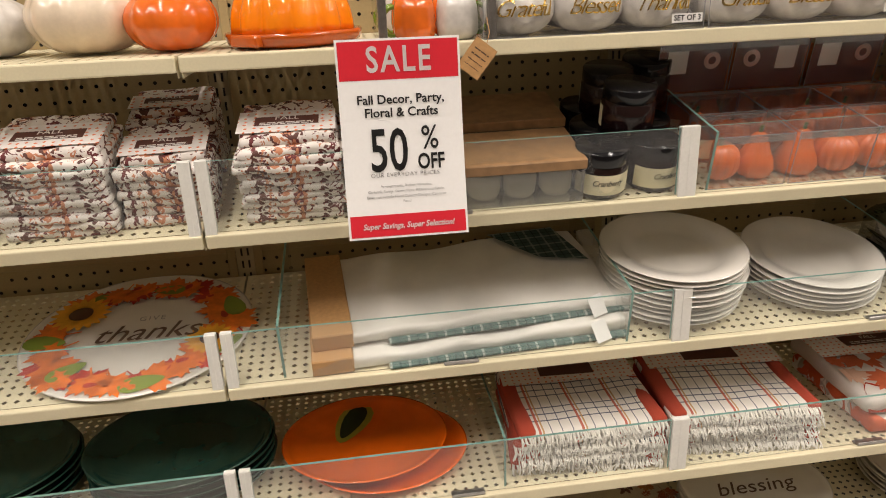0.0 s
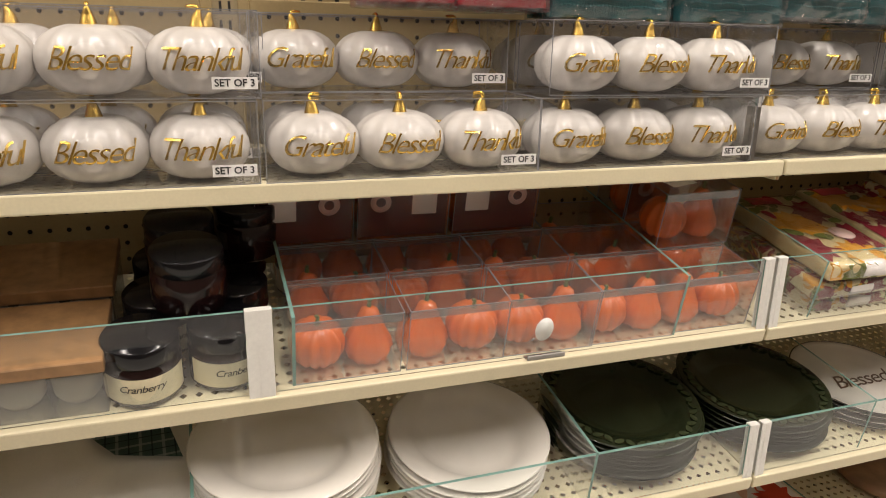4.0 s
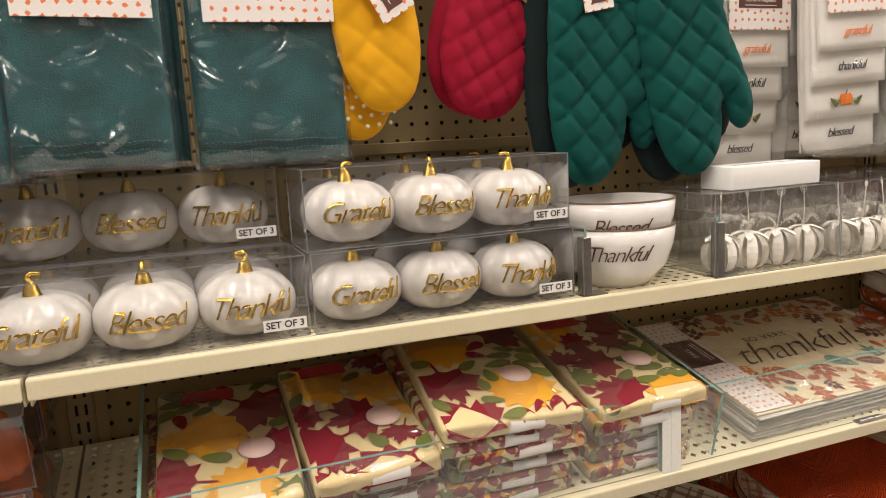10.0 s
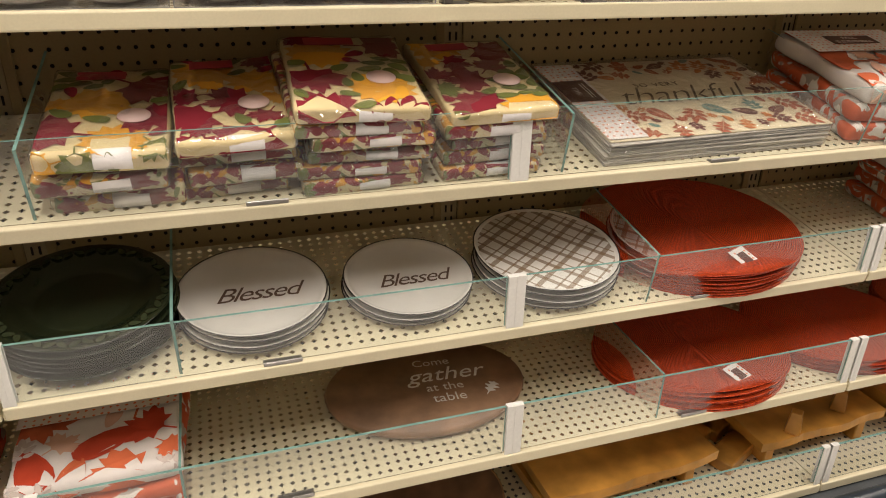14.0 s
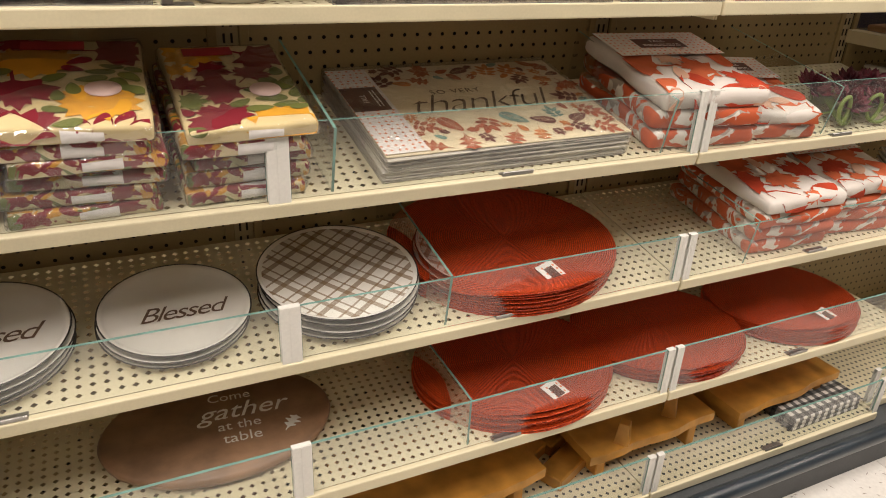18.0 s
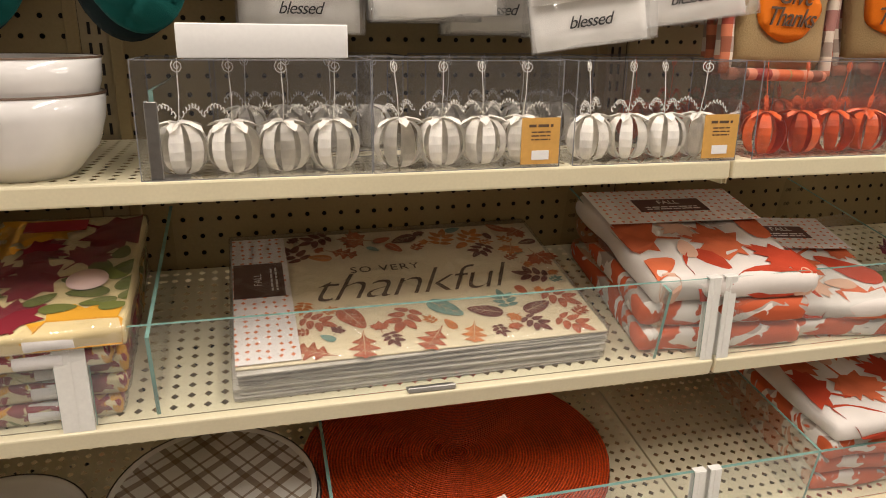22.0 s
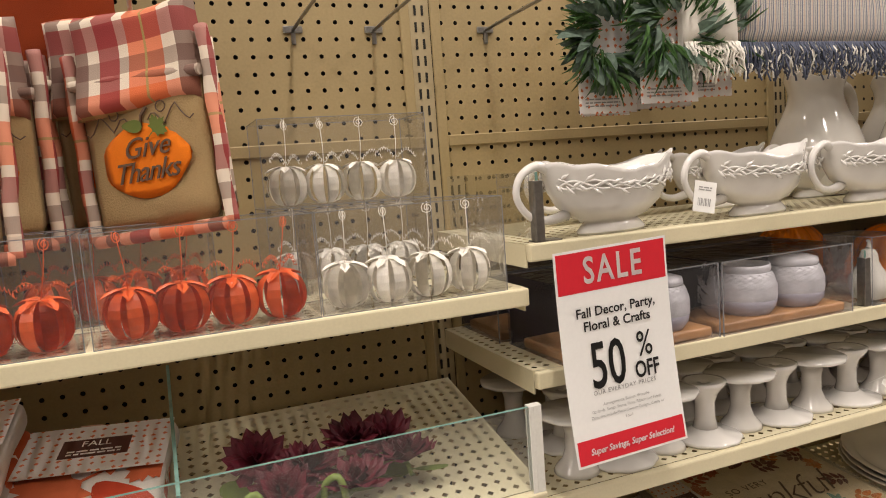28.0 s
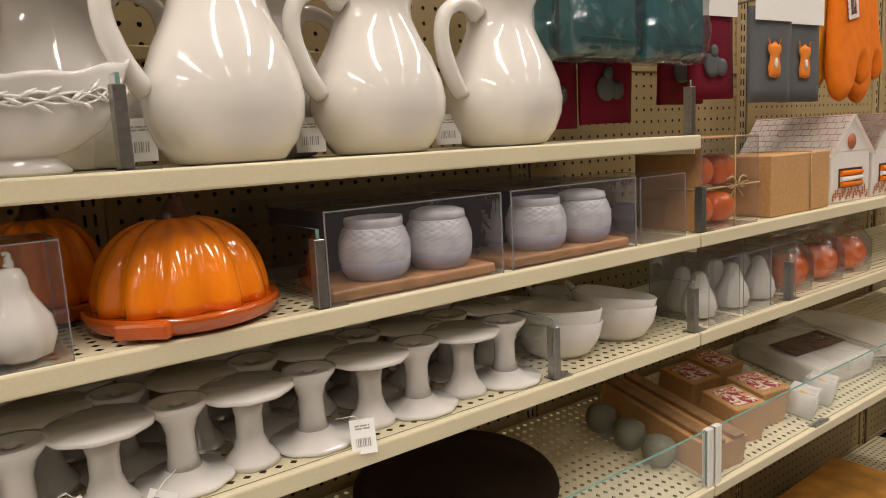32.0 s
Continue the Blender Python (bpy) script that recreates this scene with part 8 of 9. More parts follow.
def pitcher(m, tag=True):
    t = thing("ceramic_pitcher", m, "tall glossy cream ceramic pitcher with a loop handle", "pitcher", "ceramic pitchers")
    R, H = 0.083, 0.225
    key = [(0.0, 0.0), (0.050, 0.0), (0.058, 0.003), (0.072, 0.022), (0.081, 0.048), (0.083, 0.07), (0.079, 0.095), (0.069, 0.125), (0.056, 0.153), (0.0475, 0.176), (0.045, 0.192), (0.047, 0.206), (0.052, 0.219), (0.0535, 0.2225), (0.0515, 0.2235), (0.0455, 0.206), (0.042, 0.19), (0.044, 0.17), (0.06, 0.13), (0.0, 0.10)]

    def fn(a, r, z):
        c, s = math.cos(a), math.sin(a)
        x, y = r * c, r * s
        if z > 0.16:
            k = (z - 0.16) / 0.065
            e = max(0, c) ** 5
            x += 0.022 * e * k
            y *= 1 - 0.3 * max(0, c) ** 3 * k
            z += (0.012 * e + 0.006 * abs(math.cos(2 * a)) - 0.004) * k
        return (x, y, z)

    bm = bmesh.new()
    lathe(bm, key, 64, fn=fn)
    part("body", bm, CREAMCER, t)
    bm = bmesh.new()
    pts = [(-0.046, 0, 0.196), (-0.060, 0, 0.207), (-0.082, 0, 0.208), (-0.106, 0, 0.193), (-0.115, 0, 0.165), (-0.110, 0, 0.130), (-0.096, 0, 0.098), (-0.080, 0, 0.078)]
    tube(bm, pts, 0.0118, 12, taper=lambda u: 1.3 - 0.45 * math.sin(u * math.pi) if u < 0.7 else 1.0)
    part("handle", bm, CREAMCER, t)
    bm = bmesh.new()
    lathe(bm, [(0.0, -0.006), (0.007, -0.004), (0.0085, 0.0), (0.007, 0.004), (0.0, 0.006)], 14, fn=lambda a, r, z: (z * 0.9, r * math.cos(a), r * math.sin(a)))
    part("scroll", bm, CREAMCER, t, "scrolled handle end", pose(-0.05, 0, 0.193))
    if tag:
        price_tag(t, pose(-0.082, 0.028, 0.03, 84, 0, -38), 0.034, 0.046)
    return t


SQUAT = Matrix.Diagonal((1.0, 1.0, 0.94, 1.0))
pj = pitcher(one(1, 4.492, 0.082, 7) @ SQUAT)
copy_thing(pj, one(1, 4.684, 0.09, 8) @ SQUAT)
copy_thing(pj, one(1, 4.887, 0.092, 9) @ SQUAT)
bp = pitcher(one(1, 4.365, 0.205, 188) @ SQUAT, False)
copy_thing(bp, one(1, 4.59, 0.205, 184) @ SQUAT)

# boxed sugar and creamer sets
POTBASE = mat("lavender_grey_dip", (0.42, 0.40, 0.44), 0.2, grain=0.05, spot=0.1)
POT = mat("white_knit_glaze", (0.64, 0.625, 0.62), 0.3, grain=0.08, scale=90, spot=0.14, spot_scale=30, bump=0.1)
TRAYW = mat("acacia_tray", (0.42, 0.22, 0.09), 0.45, grain=0.22, scale=30, spot=0.12)
# Its haze paints the bright reflections on the box faces.
SMOKE = clear_mat("smoky_box_plastic", (0.86, 0.86, 0.92), 0.05, 1.5, wrinkle=0.5, scale=20, haze=0.03)


def pot(parent, m, lid):
    R, H = 0.042, 0.06
    bm = bmesh.new()
    prof = [(0.0, 0.0), (R * 0.78, 0.0), (R * 0.95, 0.010), (R, 0.026), (R * 1.0, 0.042), (R * 0.90, 0.055), (R * 0.82, H), (R * 0.72, H), (0.0, H - 0.004 if lid else H * 0.6)]
    full = []
    for (r0, z0), (r1, z1) in zip(prof, prof[1:]):
        for q in range(6):
            u = q / 6
            full.append((r0 + (r1 - r0) * u, z0 + (z1 - z0) * u))
    full.append(prof[-1])
    
    def fn(a, r, z):
        k = 0.0009 * math.sin(z * 1000 + 2.2 * math.sin(18 * a)) if r > 0.03 and z > 0.02 else 0.0
        return ((r + k) * math.cos(a), (r + k) * math.sin(a), z)

    lathe(bm, full, 108, fn=fn)
    b = part("pot", bm, POT, parent, "knit-textured white pot", m)
    bm = bmesh.new()
    lathe(bm, [(R * 0.79, 0.0004), (R * 0.958, 0.010), (R * 1.004, 0.021), (R * 1.0, 0.0212)], 48, cap=False)
    part("glazed_base", bm, POTBASE, b, "lavender-grey dipped base")
    if lid:
        bm = bmesh.new()
        lathe(bm, [(R * 0.80, 0.0), (R * 0.84, 0.003), (R * 0.80, 0.010), (R * 0.5, 0.014), (0.0, 0.0155)], 32)
        part("lid", bm, POT, b, "flat round lid", pose(0, 0, H))
    else:
        bm = bmesh.new()
        lathe(bm, [(R * 0.78, 0.0), (R * 0.82, 0.006), (R * 0.80, 0.012), (R * 0.76, 0.012), (R * 0.74, 0.0)], 40, fn=lambda a, r, z: (r * (1 + 0.10 * max(0.0, math.cos(a)) ** 8) * math.cos(a), r * math.sin(a), z), cap=False)
        part("lip", bm, POT, b, "poured lip", pose(0, 0, H - 0.001))
    return b


def sugar_box(m, w=0.245, pots=2):
    t = thing("boxed_sugar_set", m, "two lavender-white pots on a wooden tray in a clear box", "boxed pots", "boxed sugar and creamer sets")
    d, h = 0.15, 0.102
    bm = bmesh.new()
    add_box(bm, -w / 2, -d / 2, 0.0008, w / 2, d / 2, h)
    p = part("clear_box", bm, SMOKE, t, "smoky clear plastic box")
    p.visible_shadow = False
    e = 0.0007
    rims = [(-w / 2, y - e, h - e, w / 2, y + e, h + e) for y in (-d / 2, d / 2)] + [(x - e, -d / 2 - e, 0, x + e, -d / 2 + e, h) for x in (-w / 2, w / 2)]
    for rim in rims:
        q = part("box_edge", box_bm(*rim), PLASTIC_EDGE, t, "creased box edge")
        q.visible_shadow = False
    bm = soft_box(w * 0.95, d * 0.75, 0.014, 0.004, 0.001, 3, 8, 2)
    part("tray", bm, TRAYW, t, "wooden tray", pose(0, -0.012, 0.001))
    for k in range(pots):
        pot(t, pose(0.010 + (k - (pots - 1) / 2) * w * 0.38, -0.029, 0.0152, 0, 0, 0), k == 1)
    part("back_panel", box_bm(-w * 0.49, d / 2 - 0.004, 0.002, w * 0.49, d / 2 - 0.002, h - 0.002), mat_backing, t, "dark backing panel")
    return t


mat_backing = mat("dark_plum_card", (0.03, 0.022, 0.035), 0.6, grain=0.1)
sb = sugar_box(one(2, 4.071, 0.074))
for x, y, rz in ((3.820, 0.074, 1), (4.68, 0.082, 0), (4.942, 0.082, 0), (4.07, 0.235, 0), (4.7, 0.238, 0), (4.95, 0.238, 0), (3.81, 0.235, 0)):
    copy_thing(sb, one(2, x, y, rz))
t = thing("clear_gift_box", one(2, 5.135, 0.08), "empty-looking clear plastic gift box", "box")
clear_box(t, 0.11, 0.14, 0.1)
part("insert", box_bm(-0.05, 0.02, 0.001, 0.05, 0.06, 0.05, 0.002), mat_backing, t, "dark card insert")

# pear in a box
t = thing("boxed_ceramic_pear", one(2, 4.276, 0.046), "white ribbed ceramic gourd in a clear box", "boxed gourd")
clear_box(t, 0.068, 0.084, 0.105)
bm = bmesh.new()
prof = [(0.012, 0.0), (0.026, 0.006), (0.031, 0.022), (0.028, 0.038), (0.019, 0.052), (0.014, 0.062), (0.013, 0.072), (0.009, 0.08), (0.0, 0.083)]
lathe(bm, prof, 48, fn=lambda a, r, z: (r * (1 - 0.09 * abs(math.cos(4 * a)) ** 5 * (1 - z / 0.09)) * math.cos(a), r * (1 - 0.09 * abs(math.cos(4 * a)) ** 5 * (1 - z / 0.09)) * math.sin(a), z))
part("gourd", bm, CREAMCER, t, "", pose(-0.002, -0.012, 0.0012))
bm = bmesh.new()
curl_stem(bm, 0.012, 0.0025, 0.3)
part("stem", bm, CREAMCER, t, "", pose(-0.002, -0.012, 0.083))

# pedestals: upright and turned over
PED = [(0.0, 0.004), (0.012, 0.003), (0.026, 0.0), (0.031, 0.0), (0.029, 0.006), (0.019, 0.018), (0.0145, 0.032), (0.0145, 0.055), (0.018, 0.070), (0.026, 0.0765), (0.049, 0.080), (0.051, 0.083), (0.049, 0.086), (0.0, 0.0845)]


def pedestal(m, flip=False):
    t = thing("candle_pedestal", m, "white glazed ceramic pedestal candle stand" + (" turned over" if flip else ""), "candle stand", "ceramic pedestals")
    bm = bmesh.new()

    def fn(a, r, z):
        k = 1 + (0.022 * math.cos(10 * a) if r > 0.03 else 0.0) * (1 if z > 0.06 else 0.4)
        zz = 0.086 - z if flip else z
        return (r * k * math.cos(a), r * k * math.sin(a) * (-1 if flip else 1), zz)

    column, plate = PED[:9], PED[8:]
    if flip:
        column = [(0.0055, 0.02), (0.0055, 0.003)] + PED[1:9]
    lathe(bm, column, 40, fn=fn)
    part("column", bm, CERAMIC, t)
    bm = bmesh.new()
    lathe(bm, plate, 40, fn=fn)
    part("plate", bm, CERAMIC, t)
    return t


def hang_tag(ped, x, y, z, rx, ry, rz):
    price_tag(ped, pose(x, y, z, rx, ry, rz), 0.028, 0.038)
    bm = bmesh.new()
    tube(bm, [(x * 0.4, y * 0.55, 0.03), (x * 0.8, y * 0.9, z + 0.024), (x, y + 0.004, z + 0.016)], 0.0005, 5)
    part("tag_string", bm, TAGM, ped, "thin white string")


pa, pf = pedestal(one(3, 4.331, 0.06)), pedestal(one(3, 4.405, 0.064), True)
for k in range(16):
    x = 3.738 + k * 0.0741
    for row, y in ((0, 0.06), (1, 0.147), (2, 0.229)):
        if row == 0 and k in (8, 9):
            continue
        turned = (k + row) % 2 == 1
        p = copy_thing(pf if turned else pa, one(3, x + (0.037 if row == 1 else 0) + rnd.uniform(-0.004, 0.004), y + rnd.uniform(-0.004, 0.004)))
        if row == 0 and k == 7:
            hang_tag(p, 0.04, -0.050, 0.020, 40, 0, 30)
        elif row == 0 and k == 11:
            hang_tag(p, 0.033, -0.057, 0.012, 62, 0, -22)
hang_tag(pf, -0.044, -0.066, 0.008, 68, 30, 0)


def gourd_dish(m):
    t = thing("gourd_dish", m, "white ceramic gourd-shaped dish nested in a stack", "dish", "gourd dishes")
    bm = bmesh.new()

    def fn(a, r, z):
        c, s = math.cos(a), math.sin(a)
        wv = 0.045 * (1 + 0.22 * math.sin(a) - 0.10 * math.cos(2 * a))
        return (r * wv * 1.0 * c, r * 0.068 * s, z)

    lathe(bm, [(0.0, 0.0), (0.5, 0.0), (0.74, 0.010), (0.93, 0.032), (1.0, 0.056), (0.96, 0.057), (0.88, 0.032), (0.64, 0.011), (0.0, 0.006)], 48, fn=fn)
    part("body", bm, CERAMIC, t)
    bm = bmesh.new()
    curl_stem(bm, 0.016, 0.004, 0.6)
    part("stem", bm, CERAMIC, t, "small curled stem", pose(0, 0.066, 0.054, -40, 0, 0))
    return t


gd = gourd_dish(one(3, 4.975, 0.085, 35))
copy_thing(gd, one(3, 4.975, 0.085, 32, 0.02))
copy_thing(gd, one(3, 5.105, 0.085, 30))
copy_thing(gd, one(3, 5.10, 0.088, 34, 0.02, 6))
copy_thing(gd, one(3, 5.02, 0.21, 30))
copy_thing(gd, one(3, 5.13, 0.215, 30))

DISHW = mat("white_wavy_stoneware", (0.62, 0.60, 0.56), 0.2, grain=0.05, spot=0.06, coat=0.3)


def wavy_dish(m, n=8):
    """Nested oblong dishes with a rippled rim, each standing a little over the next."""
    t = thing("wavy_dish_stack", m, "stack of nested white oblong dishes with rippled rims", "dishes")
    bm = bmesh.new()

    def fn(a, r, z):
        k = 1 + 0.05 * math.sin(7 * a) * (z / 0.03)
        return (r * 0.62 * k * math.cos(a), r * k * math.sin(a), z + 0.004 * math.sin(7 * a) * (z / 0.03))

    lathe(bm, [(0.0, 0.002), (0.07, 0.0), (0.10, 0.010), (0.122, 0.030), (0.118, 0.0315), (0.096, 0.014), (0.068, 0.005), (0.0, 0.005)], 56, fn=fn)
    me = mesh_of("dish", bm, DISHW)
    for k in range(n):
        obj("dish", me, t, "", pose(0.001 * math.sin(k), 0.001 * math.cos(k * 2), k * 0.0115))
    return t


wavy_dish(on4(3.80, 0.13, 8, 0.0))

# white gourd shakers boxed, orange bags
GOURDW = mesh_of("gourd", gourd_bm(0.032, 0.085), CREAMCER)
for q, x in enumerate((5.31, 5.415, 5.505)):
    t = thing("boxed_white_gourds", one(3, x, 0.075), "white ceramic gourds in a clear box", "boxed gourds", "boxed white gourds")
    w = 0.092
    clear_box(t, w, 0.12, 0.11)
    obj("gourd", GOURDW, t, "", pose(-0.008, -0.015, 0.0012))
    obj("gourd", GOURDW, t, "", pose(0.01, 0.03, 0.0012, 0, 0, 40))
for x in (5.62, 5.75, 5.88):
    t = thing("bagged_pumpkin", one(3, x, 0.08), "orange ceramic pumpkin in a gathered clear bag", "pumpkin", "bagged pumpkins")
    part("pumpkin", pumpkin_bm(0.05, 0.075, 10), ORGLAZE, t)
    bm = bmesh.new()
    lathe(bm, [(0.056, 0.001), (0.06, 0.03), (0.058, 0.07), (0.04, 0.095), (0.012, 0.105), (0.045, 0.125)], 26, fn=lambda a, r, z: (r * (1 + 0.07 * math.sin(7 * a + z * 60)) * math.cos(a), r * (1 + 0.07 * math.cos(9 * a)) * math.sin(a), z))
    b = part("bag", bm, FILM, t, "clear gathered bag")
    b.visible_shadow = False

# lower shelf past the step
placemat_stack(on4(4.2, 0.2, 2), 8, 0.37, 0.27)
plate_stack(on4(4.545, 0.19), 0.12, 3, PLATEW, "white platters with a faint floral rim", rim=0.2, h=0.018, scallop=0.01)
ESP = mat("espresso_wood", (0.018, 0.010, 0.008), 0.4, grain=0.3, scale=40, spot=0.2)
plate_stack(on4(4.842, 0.217), 0.165, 2, ESP, "round espresso-brown beaded charger plates", rim=0.14, h=0.02, sy=0.9)


def soap_box(m, w, d, h, stone=True):
    t = thing("wooden_gift_crate", m, "kraft gift crate with a slatted wooden lid", "gift box", "kraft gift crates")
    part("crate", box_bm(-w / 2, -d / 2, 0, w / 2, d / 2, h, 0.0015), KRAFT, t)
    for k in (-1, 1):
        part("slat", box_bm(-w * 0.14, -d / 2 - 0.001, h, w * 0.14, d / 2 + 0.001, h + 0.008, 0.001), WOODLID, t, "pale wooden slat", pose(k * w * 0.25, 0, 0))
    return t


soap_box(on4(5.29, 0.15, -6), 0.1, 0.26, 0.055)
STONE = mat("grey_green_soap", (0.20, 0.20, 0.15), 0.6, grain=0.15, spot=0.2)
for k in range(3):
    bm = bmesh.new()
    lathe(bm, [(0.0, 0.0), (0.022, 0.004), (0.03, 0.022), (0.026, 0.042), (0.012, 0.05), (0.0, 0.051)], 20)
    tagged(obj("stone_egg", mesh_of("stone_egg", bm, STONE), None, "", on4(5.195, 0.1 + 0.065 * k)), "round grey-green decorative ball", "ball", "decorative balls")
FLCARD = print_mat("rose_print_card", (0.74, 0.70, 0.64), [(0.60, 0.12, 0.10), (0.62, 0.30, 0.12), (0.35, 0.03, 0.04)], 55, 0.4, 0.6, 1.0)
for k, (x, y) in enumerate(((5.4, 0.09), (5.5, 0.1), (5.42, 0.2), (5.52, 0.21))):
    t = thing("candle_gift_crate", on4(x, y, -10 + 3 * k), "kraft gift box with a floral printed lid", "gift box", "floral gift boxes")
    part("box", box_bm(-0.042, -0.042, 0, 0.042, 0.042, 0.075, 0.002), KRAFT, t)
    part("lid_print", box_bm(-0.03, -0.03, 0.0752, 0.03, 0.03, 0.0765), FLCARD, t, "floral print")
plate_stack(on4(5.60, 0.235), 0.07, 2, PLATEW, "white floral dessert plates", rim=0.2, h=0.015)
plate_stack(on4(6.06, 0.19), 0.17, 2, PLATEW, "large white oval platters", rim=0.12, h=0.02, sy=0.85)
for x, y in ((5.60, 0.055), (5.69, 0.062)):
    t = thing("floral_candle_cup", on4(x, y, 12), "white square candle cup with a faint floral print", "candle", "floral candle cups")
    bm = bmesh.new()
    lathe(bm, [(0.0, 0.0), (0.036, 0.0), (0.041, 0.006), (0.039, 0.05), (0.035, 0.052), (0.032, 0.044), (0.0, 0.042)], 4, fn=lambda a, r, z: (r * math.cos(a + 0.785), r * math.sin(a + 0.785), z))
    part("cup", bm, CERAMIC, t)
    bm = bmesh.new()
    for q in range(4):
        stamp(bm, "oval", -0.012 + 0.008 * q, 0.006 * (q % 2), 0.016, q * 1.3, 0.0001 * q)
    part("flower_print", bm, SUNY, t, "pale yellow flower print", pose(0, 0, 0.0425))
t = thing("wrapped_linen_pack", on4(5.84, 0.17, -4), "white linen pack with a dark maroon card in clear film", "linen pack")
part("linen", soft_box(0.23, 0.2, 0.05, 0.014, 0.006, 91, 9, 3, 14), WHITEC, t)
part("card_band", box_bm(-0.1, -0.035, 0.0545, 0.1, 0.035, 0.0555), LABELBROWN, t, "dark maroon card")
f = part("film", soft_box(0.25, 0.22, 0.06, 0.014, 0.007, 92, 10, 3, 24), FILM, t, "wrinkled clear film")
f.visible_shadow = False
riser(one(5, 5.6, 0.15, 6), 0.34, 0.24, 8, 0.03)
riser(one(5, 6.05, 0.16, 2), 0.46, 0.26, 9, 0.05)
plate_stack(one(5, 4.3, 0.17), 0.15, 4, PLATEW, "stack of white oval platters", rim=0.14, sy=0.85)
AMB = mat("amber_glass_dish", (0.40, 0.15, 0.03), 0.2, grain=0.2, coat=0.5)
plate_stack(one(5, 4.8, 0.17), 0.14, 2, AMB, "amber leaf-shaped serving dishes", rim=0.2, scallop=0.05)

# gift boxes and paper houses
t = thing("wrapped_gift_box", one(2, 5.317, 0.075), "kraft and clear box of orange pumpkins tied with twine", "gift box")
clear_box(t, 0.168, 0.13, 0.15)
part("kraft_side", box_bm(-0.084, -0.064, 0.001, -0.0825, 0.064, 0.149), KRAFT, t, "kraft side panel")
part("kraft_top", box_bm(-0.0845, -0.0655, 0.151, 0.0845, 0.0655, 0.1525), KRAFT, t, "kraft top panel")
for k in range(4):
    part("pumpkin", pumpkin_bm(0.036, 0.055, 9), ORGLAZE, t, "", pose(-0.03 + 0.068 * (k % 2), -0.01, 0.002 + 0.066 * (k // 2)))
TWINE = mat("jute_twine", (0.45, 0.32, 0.15), 0.9, grain=0.3, scale=300)
bm = bmesh.new()
tube(bm, [(0.01, -0.067, 0), (0.01, -0.067, 0.153), (0.01, 0.067, 0.153)], 0.0014, 5)
tube(bm, [(-0.086, 0.0, 0.07), (-0.086, -0.067, 0.07), (0.086, -0.067, 0.07), (0.086, 0.0, 0.07)], 0.0014, 5)
for s in (-1, 1):
    tube(bm, [(0.01, -0.069, 0.07)] + [(0.01 + s * (0.018 + 0.014 * math.cos(q * 0.8)), -0.071, 0.076 + 0.01 * math.sin(q * 0.8)) for q in range(8)] + [(0.01, -0.069, 0.07), (0.01 + s * 0.02, -0.07, 0.05)], 0.0013, 5)
part("twine", bm, TWINE, t, "jute twine bow")
t = thing("kraft_box", one(2, 5.565, 0.075), "plain kraft box tied with jute twine", "gift box")
part("box", box_bm(-0.108, -0.06, 0, 0.108, 0.06, 0.112, 0.002), KRAFT, t)
bm = bmesh.new()
tube(bm, [(0.03, -0.062, 0), (0.03, -0.062, 0.1135), (0.03, 0.062, 0.1135)], 0.0014, 5)
part("twine", bm, TWINE, t, "jute twine")
HOUSEW = mat("white_house_card", (0.74, 0.70, 0.65), 0.6, grain=0.03)
HOUSEL = mat("rust_line_print", (0.45, 0.14, 0.06), 0.6)


